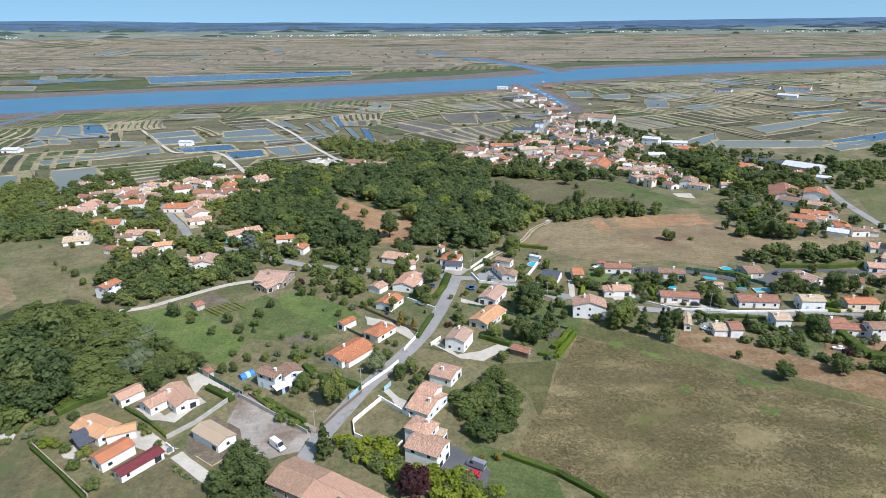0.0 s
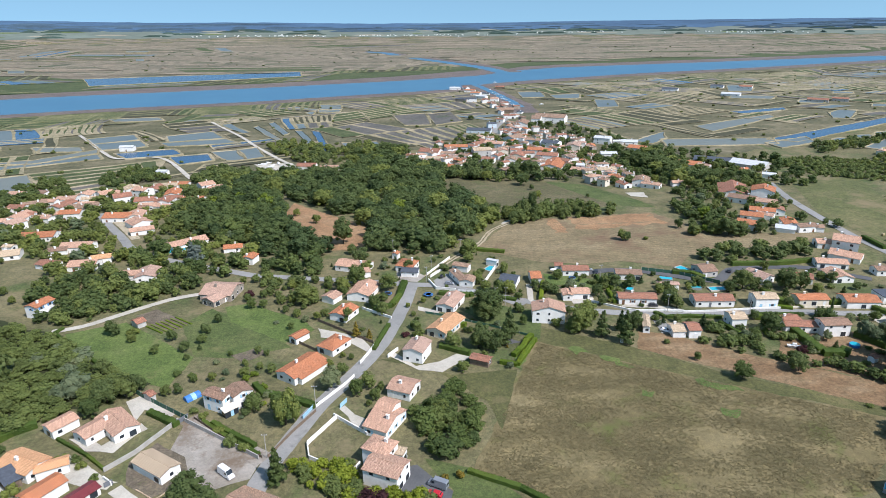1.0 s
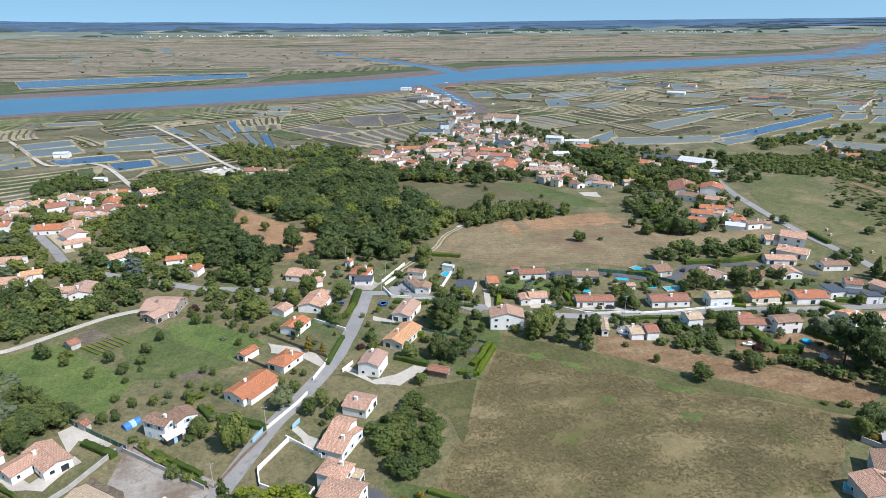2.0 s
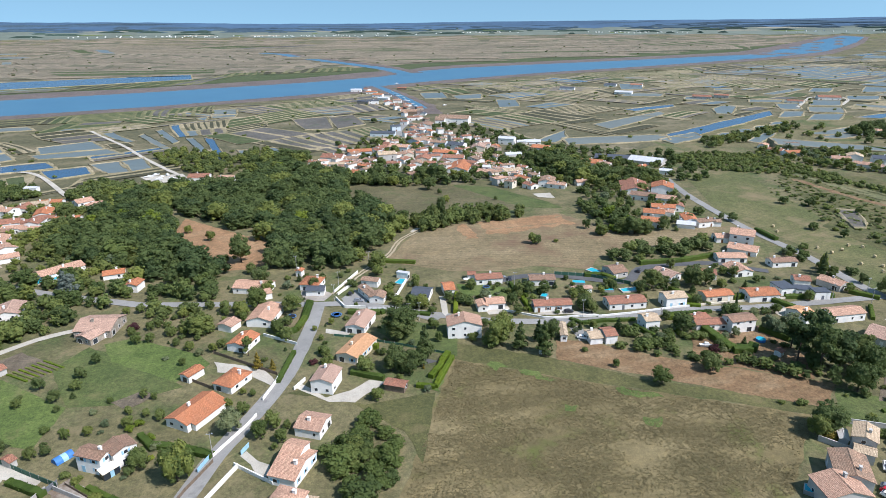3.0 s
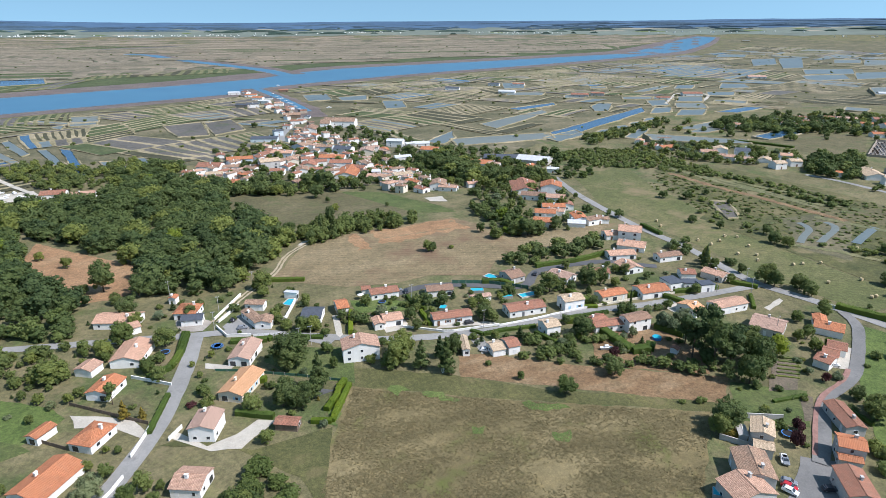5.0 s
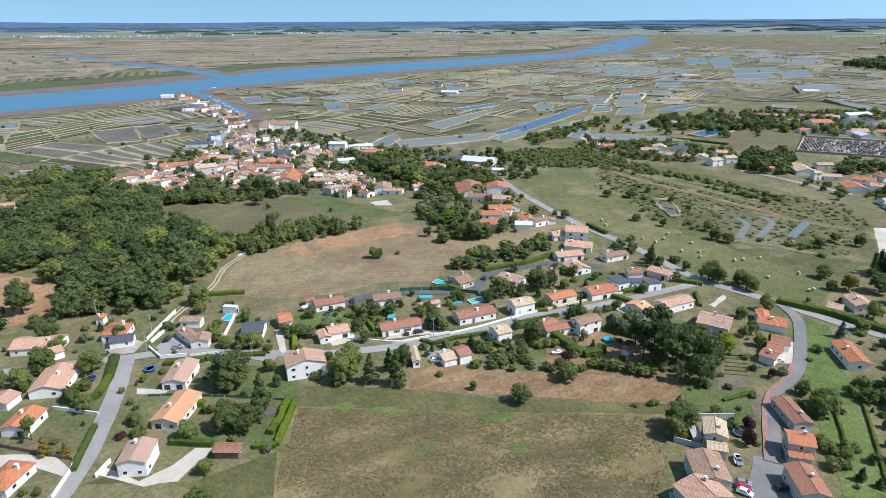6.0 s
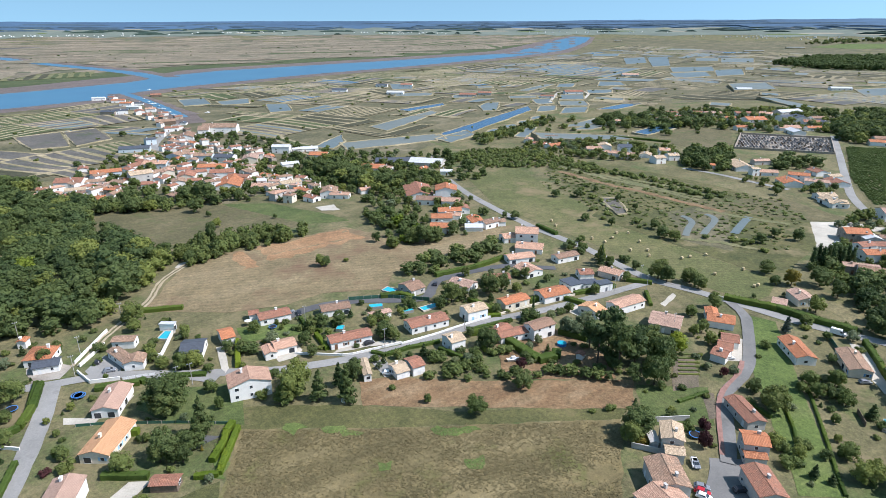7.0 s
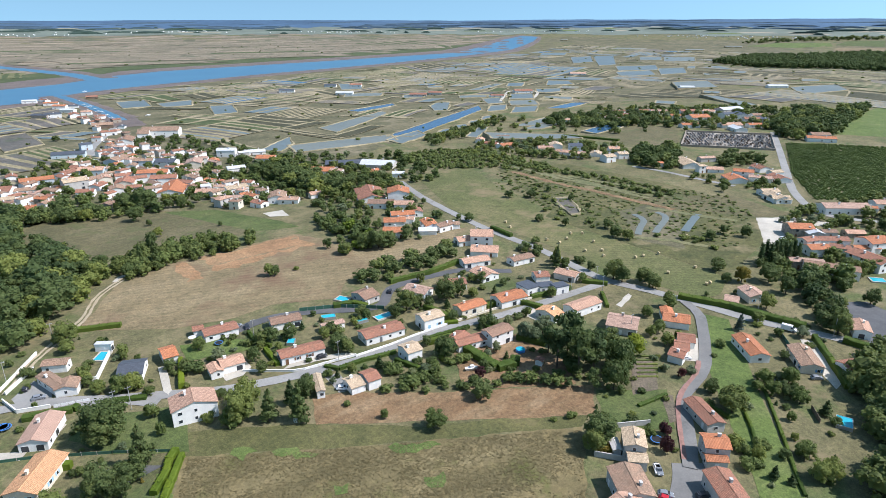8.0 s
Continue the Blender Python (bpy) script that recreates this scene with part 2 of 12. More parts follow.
MAT = {
    "grass": land("garden_grass", (0.092, 0.090, 0.043), (0.138, 0.126, 0.063), (0.198, 0.170, 0.095), 0.035, 0.7, (0.185, 0.152, 0.085), 0.06, 0.60, spot2=(0.074, 0.102, 0.034)),
    "lawn": land("green_lawn", (0.058, 0.082, 0.025), (0.080, 0.106, 0.034), (0.115, 0.126, 0.048), 0.05, 0.9, (0.150, 0.142, 0.060), 0.07, 0.64),
    "bright": land("bright_grass", (0.072, 0.108, 0.028), (0.098, 0.136, 0.037), (0.128, 0.152, 0.054), 0.05, 0.8, (0.15, 0.15, 0.06), 0.09, 0.66),
    "strip": land("mown_strip", (0.068, 0.074, 0.028), (0.092, 0.093, 0.036), (0.122, 0.114, 0.048), 0.04, 1.0, (0.15, 0.125, 0.06), 0.08, 0.64, tracks=(6, 0.12, 0.2)),
    "meadow": land("dry_meadow", (0.108, 0.090, 0.042), (0.160, 0.130, 0.063), (0.226, 0.183, 0.096), 0.030, 0.55, (0.098, 0.108, 0.030), 0.045, 0.60, (1.0, 2.6, 1.0, 20), relief=0.22, grain=0.6),
    "hay": land("hay_stubble", (0.156, 0.126, 0.070), (0.208, 0.164, 0.094), (0.256, 0.203, 0.122), 0.02, 0.8, (0.160, 0.104, 0.064), 0.022, 0.56, (1.0, 2.4, 1.0, 15), tracks=(112, 0.09, 0.35)),
    "brown": land("brown_stubble", (0.148, 0.092, 0.049), (0.200, 0.130, 0.071), (0.262, 0.188, 0.112), 0.06, 0.9, (0.13, 0.12, 0.05), 0.09, 0.68, (1.0, 3.0, 1.0, -8)),
    "redsoil": land("reddish_stubble", (0.240, 0.140, 0.075), (0.290, 0.175, 0.095), (0.320, 0.210, 0.120), 0.05, 0.9, (0.18, 0.14, 0.06), 0.09, 0.68),
    "olive": land("rough_pasture", (0.090, 0.085, 0.042), (0.118, 0.105, 0.054), (0.152, 0.131, 0.074), 0.03, 0.6, (0.078, 0.094, 0.034), 0.05, 0.58),
    "bale": land("bale_field", (0.084, 0.100, 0.036), (0.108, 0.116, 0.045), (0.152, 0.140, 0.066), 0.02, 0.7, (0.21, 0.165, 0.092), 0.018, 0.60, tracks=(130, 0.1, 0.3)),
    "scrub": land("scrub_ground", (0.060, 0.068, 0.026), (0.090, 0.092, 0.036), (0.140, 0.122, 0.056), 0.04, 0.35, (0.20, 0.165, 0.09), 0.03, 0.60),
    # Nearly black: the shade under trees is put into this ground colour.
    "woodshade": land("painted_wood_shade", (0.022, 0.030, 0.010), (0.032, 0.040, 0.014), (0.045, 0.050, 0.020), 0.05, 0.5),
    "marsh": land("marsh_grass", (0.072, 0.074, 0.040), (0.112, 0.106, 0.060), (0.178, 0.154, 0.096), 0.012, 0.25, (0.205, 0.175, 0.112), 0.02, 0.60, (1.0, 2.2, 1.0, 10)),
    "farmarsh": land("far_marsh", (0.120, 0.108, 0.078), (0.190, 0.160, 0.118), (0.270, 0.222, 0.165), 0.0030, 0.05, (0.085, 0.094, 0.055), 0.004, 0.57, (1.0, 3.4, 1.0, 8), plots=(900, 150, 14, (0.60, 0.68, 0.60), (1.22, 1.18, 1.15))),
    "greenmarsh": land("green_marsh", (0.044, 0.062, 0.024), (0.064, 0.084, 0.034), (0.092, 0.106, 0.048), 0.01, 0.15, (0.13, 0.12, 0.065), 0.02, 0.64, (1.0, 3.0, 1.0, 8)),
    "greenbank": land("green_bank_grass", (0.105, 0.116, 0.052), (0.150, 0.150, 0.074), (0.215, 0.195, 0.110), 0.02, 0.35, (0.080, 0.100, 0.040), 0.03, 0.60),
    "mud": land("tidal_mud", (0.115, 0.090, 0.080), (0.145, 0.114, 0.100), (0.175, 0.140, 0.120), 0.02, 0.3, rough=0.6),
    "basinmud": land("basin_mud", (0.085, 0.078, 0.066), (0.115, 0.104, 0.088), (0.150, 0.130, 0.110), 0.02, 0.3, (0.07, 0.09, 0.035), 0.03, 0.62, rough=0.6),
    "soil": land("garden_soil", (0.105, 0.085, 0.062), (0.140, 0.115, 0.085), (0.175, 0.145, 0.105), 0.2, 1.2, (0.09, 0.10, 0.04), 0.3, 0.64),
    "gravel": land("pale_gravel", (0.36, 0.33, 0.285), (0.43, 0.40, 0.345), (0.50, 0.47, 0.41), 0.1, 2.0, relief=0.15, grain=0.35),
    "grit": land("grey_grit", (0.215, 0.190, 0.160), (0.290, 0.262, 0.228), (0.38, 0.35, 0.31), 0.09, 1.2, (0.165, 0.125, 0.09), 0.10, 0.56, relief=0.15, grain=0.35),
    "track": land("dirt_track", (0.30, 0.245, 0.170), (0.37, 0.31, 0.22), (0.44, 0.38, 0.28), 0.1, 1.2, (0.17, 0.16, 0.07), 0.4, 0.62, relief=0.15, grain=0.35),
    "asphalt": land("worn_asphalt", (0.202, 0.199, 0.190), (0.248, 0.244, 0.234), (0.295, 0.290, 0.278), 0.06, 1.5, (0.160, 0.157, 0.150), 0.12, 0.62, rough=0.85, relief=0.05, grain=0.3),
    "dark_asphalt": land("dark_asphalt", (0.075, 0.077, 0.082), (0.095, 0.097, 0.102), (0.12, 0.12, 0.125), 0.1, 1.5, rough=0.85, relief=0.05, grain=0.3),
    "lane": land("lane_asphalt", (0.135, 0.134, 0.130), (0.165, 0.163, 0.158), (0.200, 0.197, 0.190), 0.08, 1.5, (0.115, 0.114, 0.110), 0.12, 0.62, rough=0.85, relief=0.05, grain=0.3),
    "pink_paving": plain("pink_paving", (0.30, 0.17, 0.14), 0.85, 0.3, 0.8),
    "vine": land("vineyard_soil", (0.10, 0.105, 0.045), (0.14, 0.125, 0.065), (0.22, 0.19, 0.12), 0.02, 0.5, relief=0.5),
    # Far woods and pale fields: bluish distance haze is put into the base colours.
    "hazewood": plain("hazed_far_woodland", (0.058, 0.098, 0.135), 0.9, 0.35, 0.004),
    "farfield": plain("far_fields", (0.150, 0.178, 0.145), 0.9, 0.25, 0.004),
    "nearwood": plain("hazed_distant_woodland", (0.045, 0.075, 0.060), 0.9, 0.35, 0.004),
    "farhay": plain("distant_stubble", (0.300, 0.270, 0.205), 0.9, 0.2, 0.004),
    "farhaze": plain("far_woods_painted_haze", (0.062, 0.118, 0.195), 0.9, 0.3, 0.002),
    "river": water("river_water", (0.050, 0.145, 0.235), 0.30, 0.25),
    "basin": water("basin_water", (0.125, 0.155, 0.158), 0.40, 0.4, 0.4, 1.22, 0.4),
    "deep": water("deep_basin_water", (0.032, 0.080, 0.150), 0.20, 0.4, 0.3, 1.28),
    "silt": water("silty_water", (0.150, 0.168, 0.155), 0.40, 0.4, 0.4, 1.20, 0.4),
    "pool": water("pool_water", (0.03, 0.36, 0.46), 0.05, 1.5),
    "orange": tile("orange_tiles", (0.44, 0.165, 0.078), (0.58, 0.240, 0.120), 0.14),
    "salmon": tile("salmon_tiles", (0.47, 0.280, 0.195), (0.66, 0.420, 0.305), 0.14),
    "peach": tile("peach_tiles", (0.62, 0.330, 0.170), (0.72, 0.420, 0.230), 0.06),
    "pink": tile("pinkish_tiles", (0.46, 0.300, 0.230), (0.57, 0.385, 0.300), 0.16),
    "beige": tile("beige_tiles", (0.50, 0.380, 0.260), (0.64, 0.500, 0.350), 0.12),
    "brick": tile("red_brown_tiles", (0.31, 0.140, 0.092), (0.43, 0.205, 0.135), 0.25),
    "brown_tile": tile("brown_tiles", (0.27, 0.165, 0.115), (0.37, 0.235, 0.165), 0.25),
    "old": tile("weathered_tiles", (0.30, 0.190, 0.130), (0.50, 0.330, 0.230), 0.4),
    "slate": plain("slate", (0.085, 0.095, 0.115), 0.5, 0.3, 1.2),
    "maroon": plain("maroon_sheet", (0.165, 0.035, 0.040), 0.5, 0.2, 0.6),
    "zinc": plain("pale_sheet_metal", (0.55, 0.56, 0.57), 0.45, 0.2, 0.5),
    "white": plain("white_render", (0.80, 0.785, 0.75), 0.9, 0.12, 0.4),
    "cream": plain("cream_render", (0.72, 0.65, 0.53), 0.9, 0.14, 0.4),
    "grey": plain("grey_render", (0.50, 0.48, 0.45), 0.9, 0.2, 0.4),
    "stone": plain("rubble_stone", (0.38, 0.33, 0.27), 0.95, 0.45, 0.8, relief=0.5),
    "bluewash": plain("pale_blue_wall", (0.55, 0.62, 0.66), 0.9, 0.15, 0.4),
    "timber": plain("weathered_timber", (0.20, 0.15, 0.11), 0.9, 0.4, 1.0),
    "frame": plain("white_frames", (0.75, 0.75, 0.74), 0.5, 0.08, 1.0),
    "glass": plain("window_glass", (0.030, 0.038, 0.048), 0.08, 0.2, 0.5, spec=0.6, relief=0.02),
    "blue": plain("blue_shutters", (0.12, 0.30, 0.55), 0.6, 0.15, 1.0),
    "skyblue": plain("pale_blue_shutters", (0.33, 0.55, 0.70), 0.6, 0.15, 1.0),
    "wood": plain("brown_woodwork", (0.19, 0.10, 0.055), 0.7, 0.3, 1.0),
    "greydoor": plain("grey_door", (0.16, 0.17, 0.19), 0.6, 0.15, 1.0),
    "concrete": plain("concrete", (0.42, 0.40, 0.37), 0.9, 0.25, 0.6),
    "greenmesh": plain("green_mesh_fence", (0.05, 0.13, 0.09), 0.7, 0.2, 1.0),
    "bark": plain("bark", (0.105, 0.080, 0.058), 0.95, 0.4, 1.5, relief=0.5),
    "rubber": plain("black_rubber", (0.02, 0.02, 0.022), 0.7, 0.2, 3.0),
    "red": plain("red_paint", (0.42, 0.02, 0.03), 0.3, 0.05, 1.0, spec=0.5, relief=0.0),
    "carwhite": plain("white_paint", (0.78, 0.78, 0.78), 0.3, 0.05, 1.0, spec=0.5, relief=0.0),
    "cargrey": plain("grey_paint", (0.20, 0.215, 0.24), 0.3, 0.05, 1.0, spec=0.5, relief=0.0),
    "carblack": plain("black_paint", (0.03, 0.03, 0.036), 0.3, 0.05, 1.0, spec=0.5, relief=0.0),
    "carblue": plain("blue_paint", (0.10, 0.19, 0.36), 0.3, 0.05, 1.0, spec=0.5, relief=0.0),
    "straw": plain("straw", (0.52, 0.42, 0.25), 0.95, 0.3, 2.0, relief=0.5),
    "tarp": plain("blue_tarpaulin", (0.06, 0.20, 0.50), 0.6, 0.2, 1.0),
    "steel": plain("galvanised_steel", (0.45, 0.46, 0.47), 0.45, 0.15, 1.0, 0.6),
    "leaf": foliage("oak_leaves", (0.052, 0.076, 0.028), (0.138, 0.178, 0.062)),
    "leafmid": foliage("garden_leaves", (0.068, 0.098, 0.031), (0.184, 0.226, 0.070)),
    "leafbright": foliage("bright_leaves", (0.065, 0.110, 0.012), (0.210, 0.270, 0.040)),
    "vineleaf": foliage("vine_leaves", (0.092, 0.126, 0.045), (0.235, 0.280, 0.105)),
    "leafgrey": foliage("silver_leaves", (0.070, 0.095, 0.048), (0.200, 0.240, 0.135)),
    "leafpine": foliage("pine_needles", (0.027, 0.048, 0.021), (0.085, 0.125, 0.048)),
    "leafcedar": foliage("blue_needles", (0.065, 0.088, 0.075), (0.180, 0.220, 0.200)),
    "leafred": foliage("purple_leaves", (0.030, 0.012, 0.014), (0.090, 0.036, 0.040)),
    "leafgold": foliage("yellowing_leaves", (0.105, 0.090, 0.014), (0.260, 0.210, 0.045)),
    "hedge": foliage("clipped_hedge", (0.034, 0.066, 0.014), (0.110, 0.165, 0.036)),
    "hedgebright": foliage("bright_hedge", (0.068, 0.119, 0.009), (0.178, 0.246, 0.030)),
    "reed": land("reed_growth", (0.042, 0.044, 0.026), (0.060, 0.060, 0.035), (0.088, 0.082, 0.048), 0.02, 0.3),
    "bank": land("bank_grass", (0.180, 0.162, 0.092), (0.262, 0.226, 0.142), (0.355, 0.300, 0.205), 0.02, 0.35, (0.110, 0.118, 0.052), 0.03, 0.62),
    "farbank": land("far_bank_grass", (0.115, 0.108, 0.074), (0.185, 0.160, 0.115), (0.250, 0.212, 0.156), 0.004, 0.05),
    "tuft": foliage("dry_tufts", (0.110, 0.094, 0.046), (0.215, 0.178, 0.094)),
}


# ---- mesh helpers ----
ROLL = ((-75, 0.0064), (-33, 0.0064), (-15, 0.0009), (0, -0.0030), (6, -0.0038), (18, -0.0022), (36, -0.0012), (53, 0.0018), (71, 0.0046), (105, 0.0046))


def skyline(az):
    """Rise of the far land by its bearing: low hills to both sides."""
    for (a, h0), (b, h1) in zip(ROLL, ROLL[1:]):
        if a <= az <= b:
            f = (az - a) / (b - a)
            return h0 + (h1 - h0) * f * f * (3 - 2 * f)
    return ROLL[-1][1]


def terrain(x, y):
    """Height of the ground: a low upland falling to the marsh, which rises to the skyline far off."""
    v = y - 0.25 * max(0.0, x - 100)
    s = min(1.0, max(0.0, (v - 290) / 270))
    z = 2.5 - 10.5 * s * s * (3 - 2 * s)
    r = math.hypot(x - 10, y - 30)
    if r > 2600:
        z = 120 - (120 - z) * r * max(1 - (r - 2600) / 2300, 0.02) / 2600
        z += skyline(math.degrees(math.atan2(x - 10, y - 30))) * r * min(1.0, (r - 2600) / 2000)
    return z


def mesh_object(name, verts, faces, material, parent=None, smooth=False):
    me = bpy.data.meshes.new(name)
    me.from_pydata([tuple(v) for v in verts], [], [tuple(f) for f in faces])
    for mm in (material if isinstance(material, (list, tuple)) else [material]):
        me.materials.append(mm)
    if smooth:
        me.polygons.foreach_set("use_smooth", [True] * len(me.polygons))
    me.update()
    ob = new(name, me)
    if parent:
        ob.parent = parent
    return ob


def part(name, bm, material, parent, label=""):
    me = bpy.data.meshes.new(name)
    bm.to_mesh(me)
    bm.free()
    me.materials.append(MAT[material])
    ob = new(name, me)
    ob.parent = parent
    if label:
        ob["label"] = label
    return ob


def box(bm, x0, y0, z0, x1, y1, z1, bevel=0.0):
    vs = bmesh.ops.create_cube(bm, size=1.0, matrix=Matrix.LocRotScale(((x0 + x1) / 2, (y0 + y1) / 2, (z0 + z1) / 2), None, (abs(x1 - x0), abs(y1 - y0), abs(z1 - z0))))["verts"]
    if bevel:
        es = {e for v in vs for e in v.link_edges}
        bmesh.ops.bevel(bm, geom=list(es), offset=bevel, segments=1, affect='EDGES')
    return vs


def boxed(x0, y0, z0, x1, y1, z1, bevel=0.0):
    bm = bmesh.new()
    box(bm, x0, y0, z0, x1, y1, z1, bevel)
    return bm


def prism(bm, ring0, ring1):
    """Closed solid between two rings with the same number of corners."""
    a = [bm.verts.new(v) for v in ring0]
    b = [bm.verts.new(v) for v in ring1]
    k = len(a)
    bm.faces.new(a[::-1])
    bm.faces.new(b)
    for i in range(k):
        bm.faces.new((a[i], a[(i + 1) % k], b[(i + 1) % k], b[i]))


def root(name, x, y, ang=0.0, dz=0.0, **tags):
    ob = new(name)
    ob.empty_display_size = 0.5
    ob.matrix_basis = pose(x, y, terrain(x, y) + dz, 0, 0, ang)
    return tagged(ob, **tags)


def ragged(pts, step, jitter, rng):
    out = []
    for i, (x0, y0) in enumerate(pts):
        x1, y1 = pts[(i + 1) % len(pts)]
        d = math.hypot(x1 - x0, y1 - y0)
        k = max(1, min(60, int(d / step)))
        for j in range(k):
            f = j / k
            o = 0 if j == 0 else rng.uniform(-jitter, jitter)
            out.append((x0 + (x1 - x0) * f - (y1 - y0) / d * o, y0 + (y1 - y0) * f + (x1 - x0) / d * o))
    return out


def drape(name, pts, lift, material, cell=None):
    """A sheet with the given outline, laid over the ground."""
    bm = bmesh.new()
    bm.faces.new([bm.verts.new((x, y, 0)) for x, y in pts])
    xs, ys = [q[0] for q in pts], [q[1] for q in pts]
    span = max(max(xs) - min(xs), max(ys) - min(ys))
    cell = cell or max(12.0, span / 36)
    for lo, hi, no in ((min(xs), max(xs), (1, 0, 0)), (min(ys), max(ys), (0, 1, 0))):
        k = int((hi - lo) / cell)
        for i in range(1, k + 1):
            c = lo + (hi - lo) * i / (k + 1)
            bmesh.ops.bisect_plane(bm, geom=bm.verts[:] + bm.edges[:] + bm.faces[:], plane_co=(c * no[0], c * no[1], 0), plane_no=no)
    for v in bm.verts:
        v.co.z = terrain(v.co.x, v.co.y) + lift
    bmesh.ops.recalc_face_normals(bm, faces=bm.faces[:])
    for f in bm.faces:
        if f.normal.z < 0:
            f.normal_flip()
    bmesh.ops.triangulate(bm, faces=[f for f in bm.faces if len(f.verts) > 4])
    me = bpy.data.meshes.new(name)
    bm.to_mesh(me)
    bm.free()
    me.materials.append(MAT[material])
    return new(name, me)


LIFT = [0.05]
PONDS = []         # sheets of water and mud, kept clear of banks
KEEP = []          # houses and roads (x, y, reach) where nothing is planted


def patch(name, material, pts, label, jitter=0.5, step=4.0, lift=None):
    """A field, lawn, yard or sheet of water on the ground."""
    rng = random.Random(round(pts[0][0] * 7 + pts[0][1] * 13))
    LIFT[0] += 0.0012
    if name in ("river", "mud_bank"):
        PONDS.append(pts)
    d = max(math.hypot(q[0] - pts[0][0], q[1] - pts[0][1]) for q in pts)
    ob = drape(name, ragged(pts, max(step, d / 60), jitter, rng), LIFT[0] if lift is None else lift, material)
    return tagged(ob, label, name.replace("_", " ").split(" ")[-1], kind="structure")


def smooth_line(pts, step=4.0):
    """A rounded line through the given points."""
    out = []
    n = len(pts)
    for i in range(n - 1):
        p0, p1, p2, p3 = (Vector(pts[max(0, min(n - 1, i + k))]) for k in (-1, 0, 1, 2))
        m = max(2, int((p2 - p1).length / step))
        for j in range(m):
            t = j / m
            out.append(0.5 * (2 * p1 + (p2 - p0) * t + (2 * p0 - 5 * p1 + 4 * p2 - p3) * t * t + (3 * p1 - p0 - 3 * p2 + p3) * t ** 3))
    return out + [Vector(pts[-1])]


def ribbon(name, material, pts, width, label, lift=0.20, edge=0.15, kind="structure", category="road", step=4.0):
    """A road, path or channel along a line, laid over the ground with slightly uneven edges."""
    line = smooth_line([tuple(q) for q in pts], step)
    rng = random.Random(round(pts[0][0] * 3 + pts[0][1]))
    verts, faces = [], []
    for i, q in enumerate(line):
        d = (line[min(i + 1, len(line) - 1)] - line[max(i - 1, 0)]).normalized()
        for s in (-1, 0, 1):
            o = s * (width / 2 + rng.uniform(-edge, edge))
            x, y = q.x - d.y * o, q.y + d.x * o
            verts.append((x, y, terrain(x, y) + lift + (0.03 if s == 0 else 0)))
        KEEP.append((q.x, q.y, width / 2 + 0.6))
        if i:
            for s in (0, 1):
                a = 3 * (i - 1) + s
                faces.append((a + 1, a, a + 3, a + 4))
    return tagged(mesh_object(name, verts, faces, MAT[material]), label, category, kind=kind)


def upright(name, material, pts, thick, height, label, category="wall", kind="", cap=None, posts=0.0):
    """A garden wall or fence along a line; with a cap and, where asked, posts."""
    x, y = pts[0]
    top = root(name, x, y, label=label, category=category, kind=kind)
    z0 = terrain(x, y)
    for (xa, ya), (xb, yb) in zip(pts, pts[1:]):
        d = Vector((xb - xa, yb - ya))
        if d.length < 0.3:
            continue
        u = d.normalized() * (thick / 2)
        bm = bmesh.new()
        for (h0, h1, th) in ((-0.6, height, 1.0),) + (((height, height + 0.07, 1.35),) if cap else ()):
            ring = []
            for px, py, s in ((xa, ya, -1), (xb, yb, -1), (xb, yb, 1), (xa, ya, 1)):
                ring.append((px - u.y * s * th - x, py + u.x * s * th - y, terrain(px, py) - z0))
            prism(bm, [(a, b, c + h0) for a, b, c in ring], [(a, b, c + h1) for a, b, c in ring])
        part("wall_section" if not posts else "fence_panel", bm, material, top)
        if posts:
            k = max(1, int(d.length / posts))
            for j in range(k + 1):
                px, py = xa + d.x * j / k, ya + d.y * j / k
                part("post", boxed(px - x - 0.07, py - y - 0.07, terrain(px, py) - z0 - 0.4, px - x + 0.07, py - y + 0.07, terrain(px, py) - z0 + height + 0.12), "concrete" if material != "timber" else "timber", top)
    return top


# ---- houses ----
PITCH = 0.30


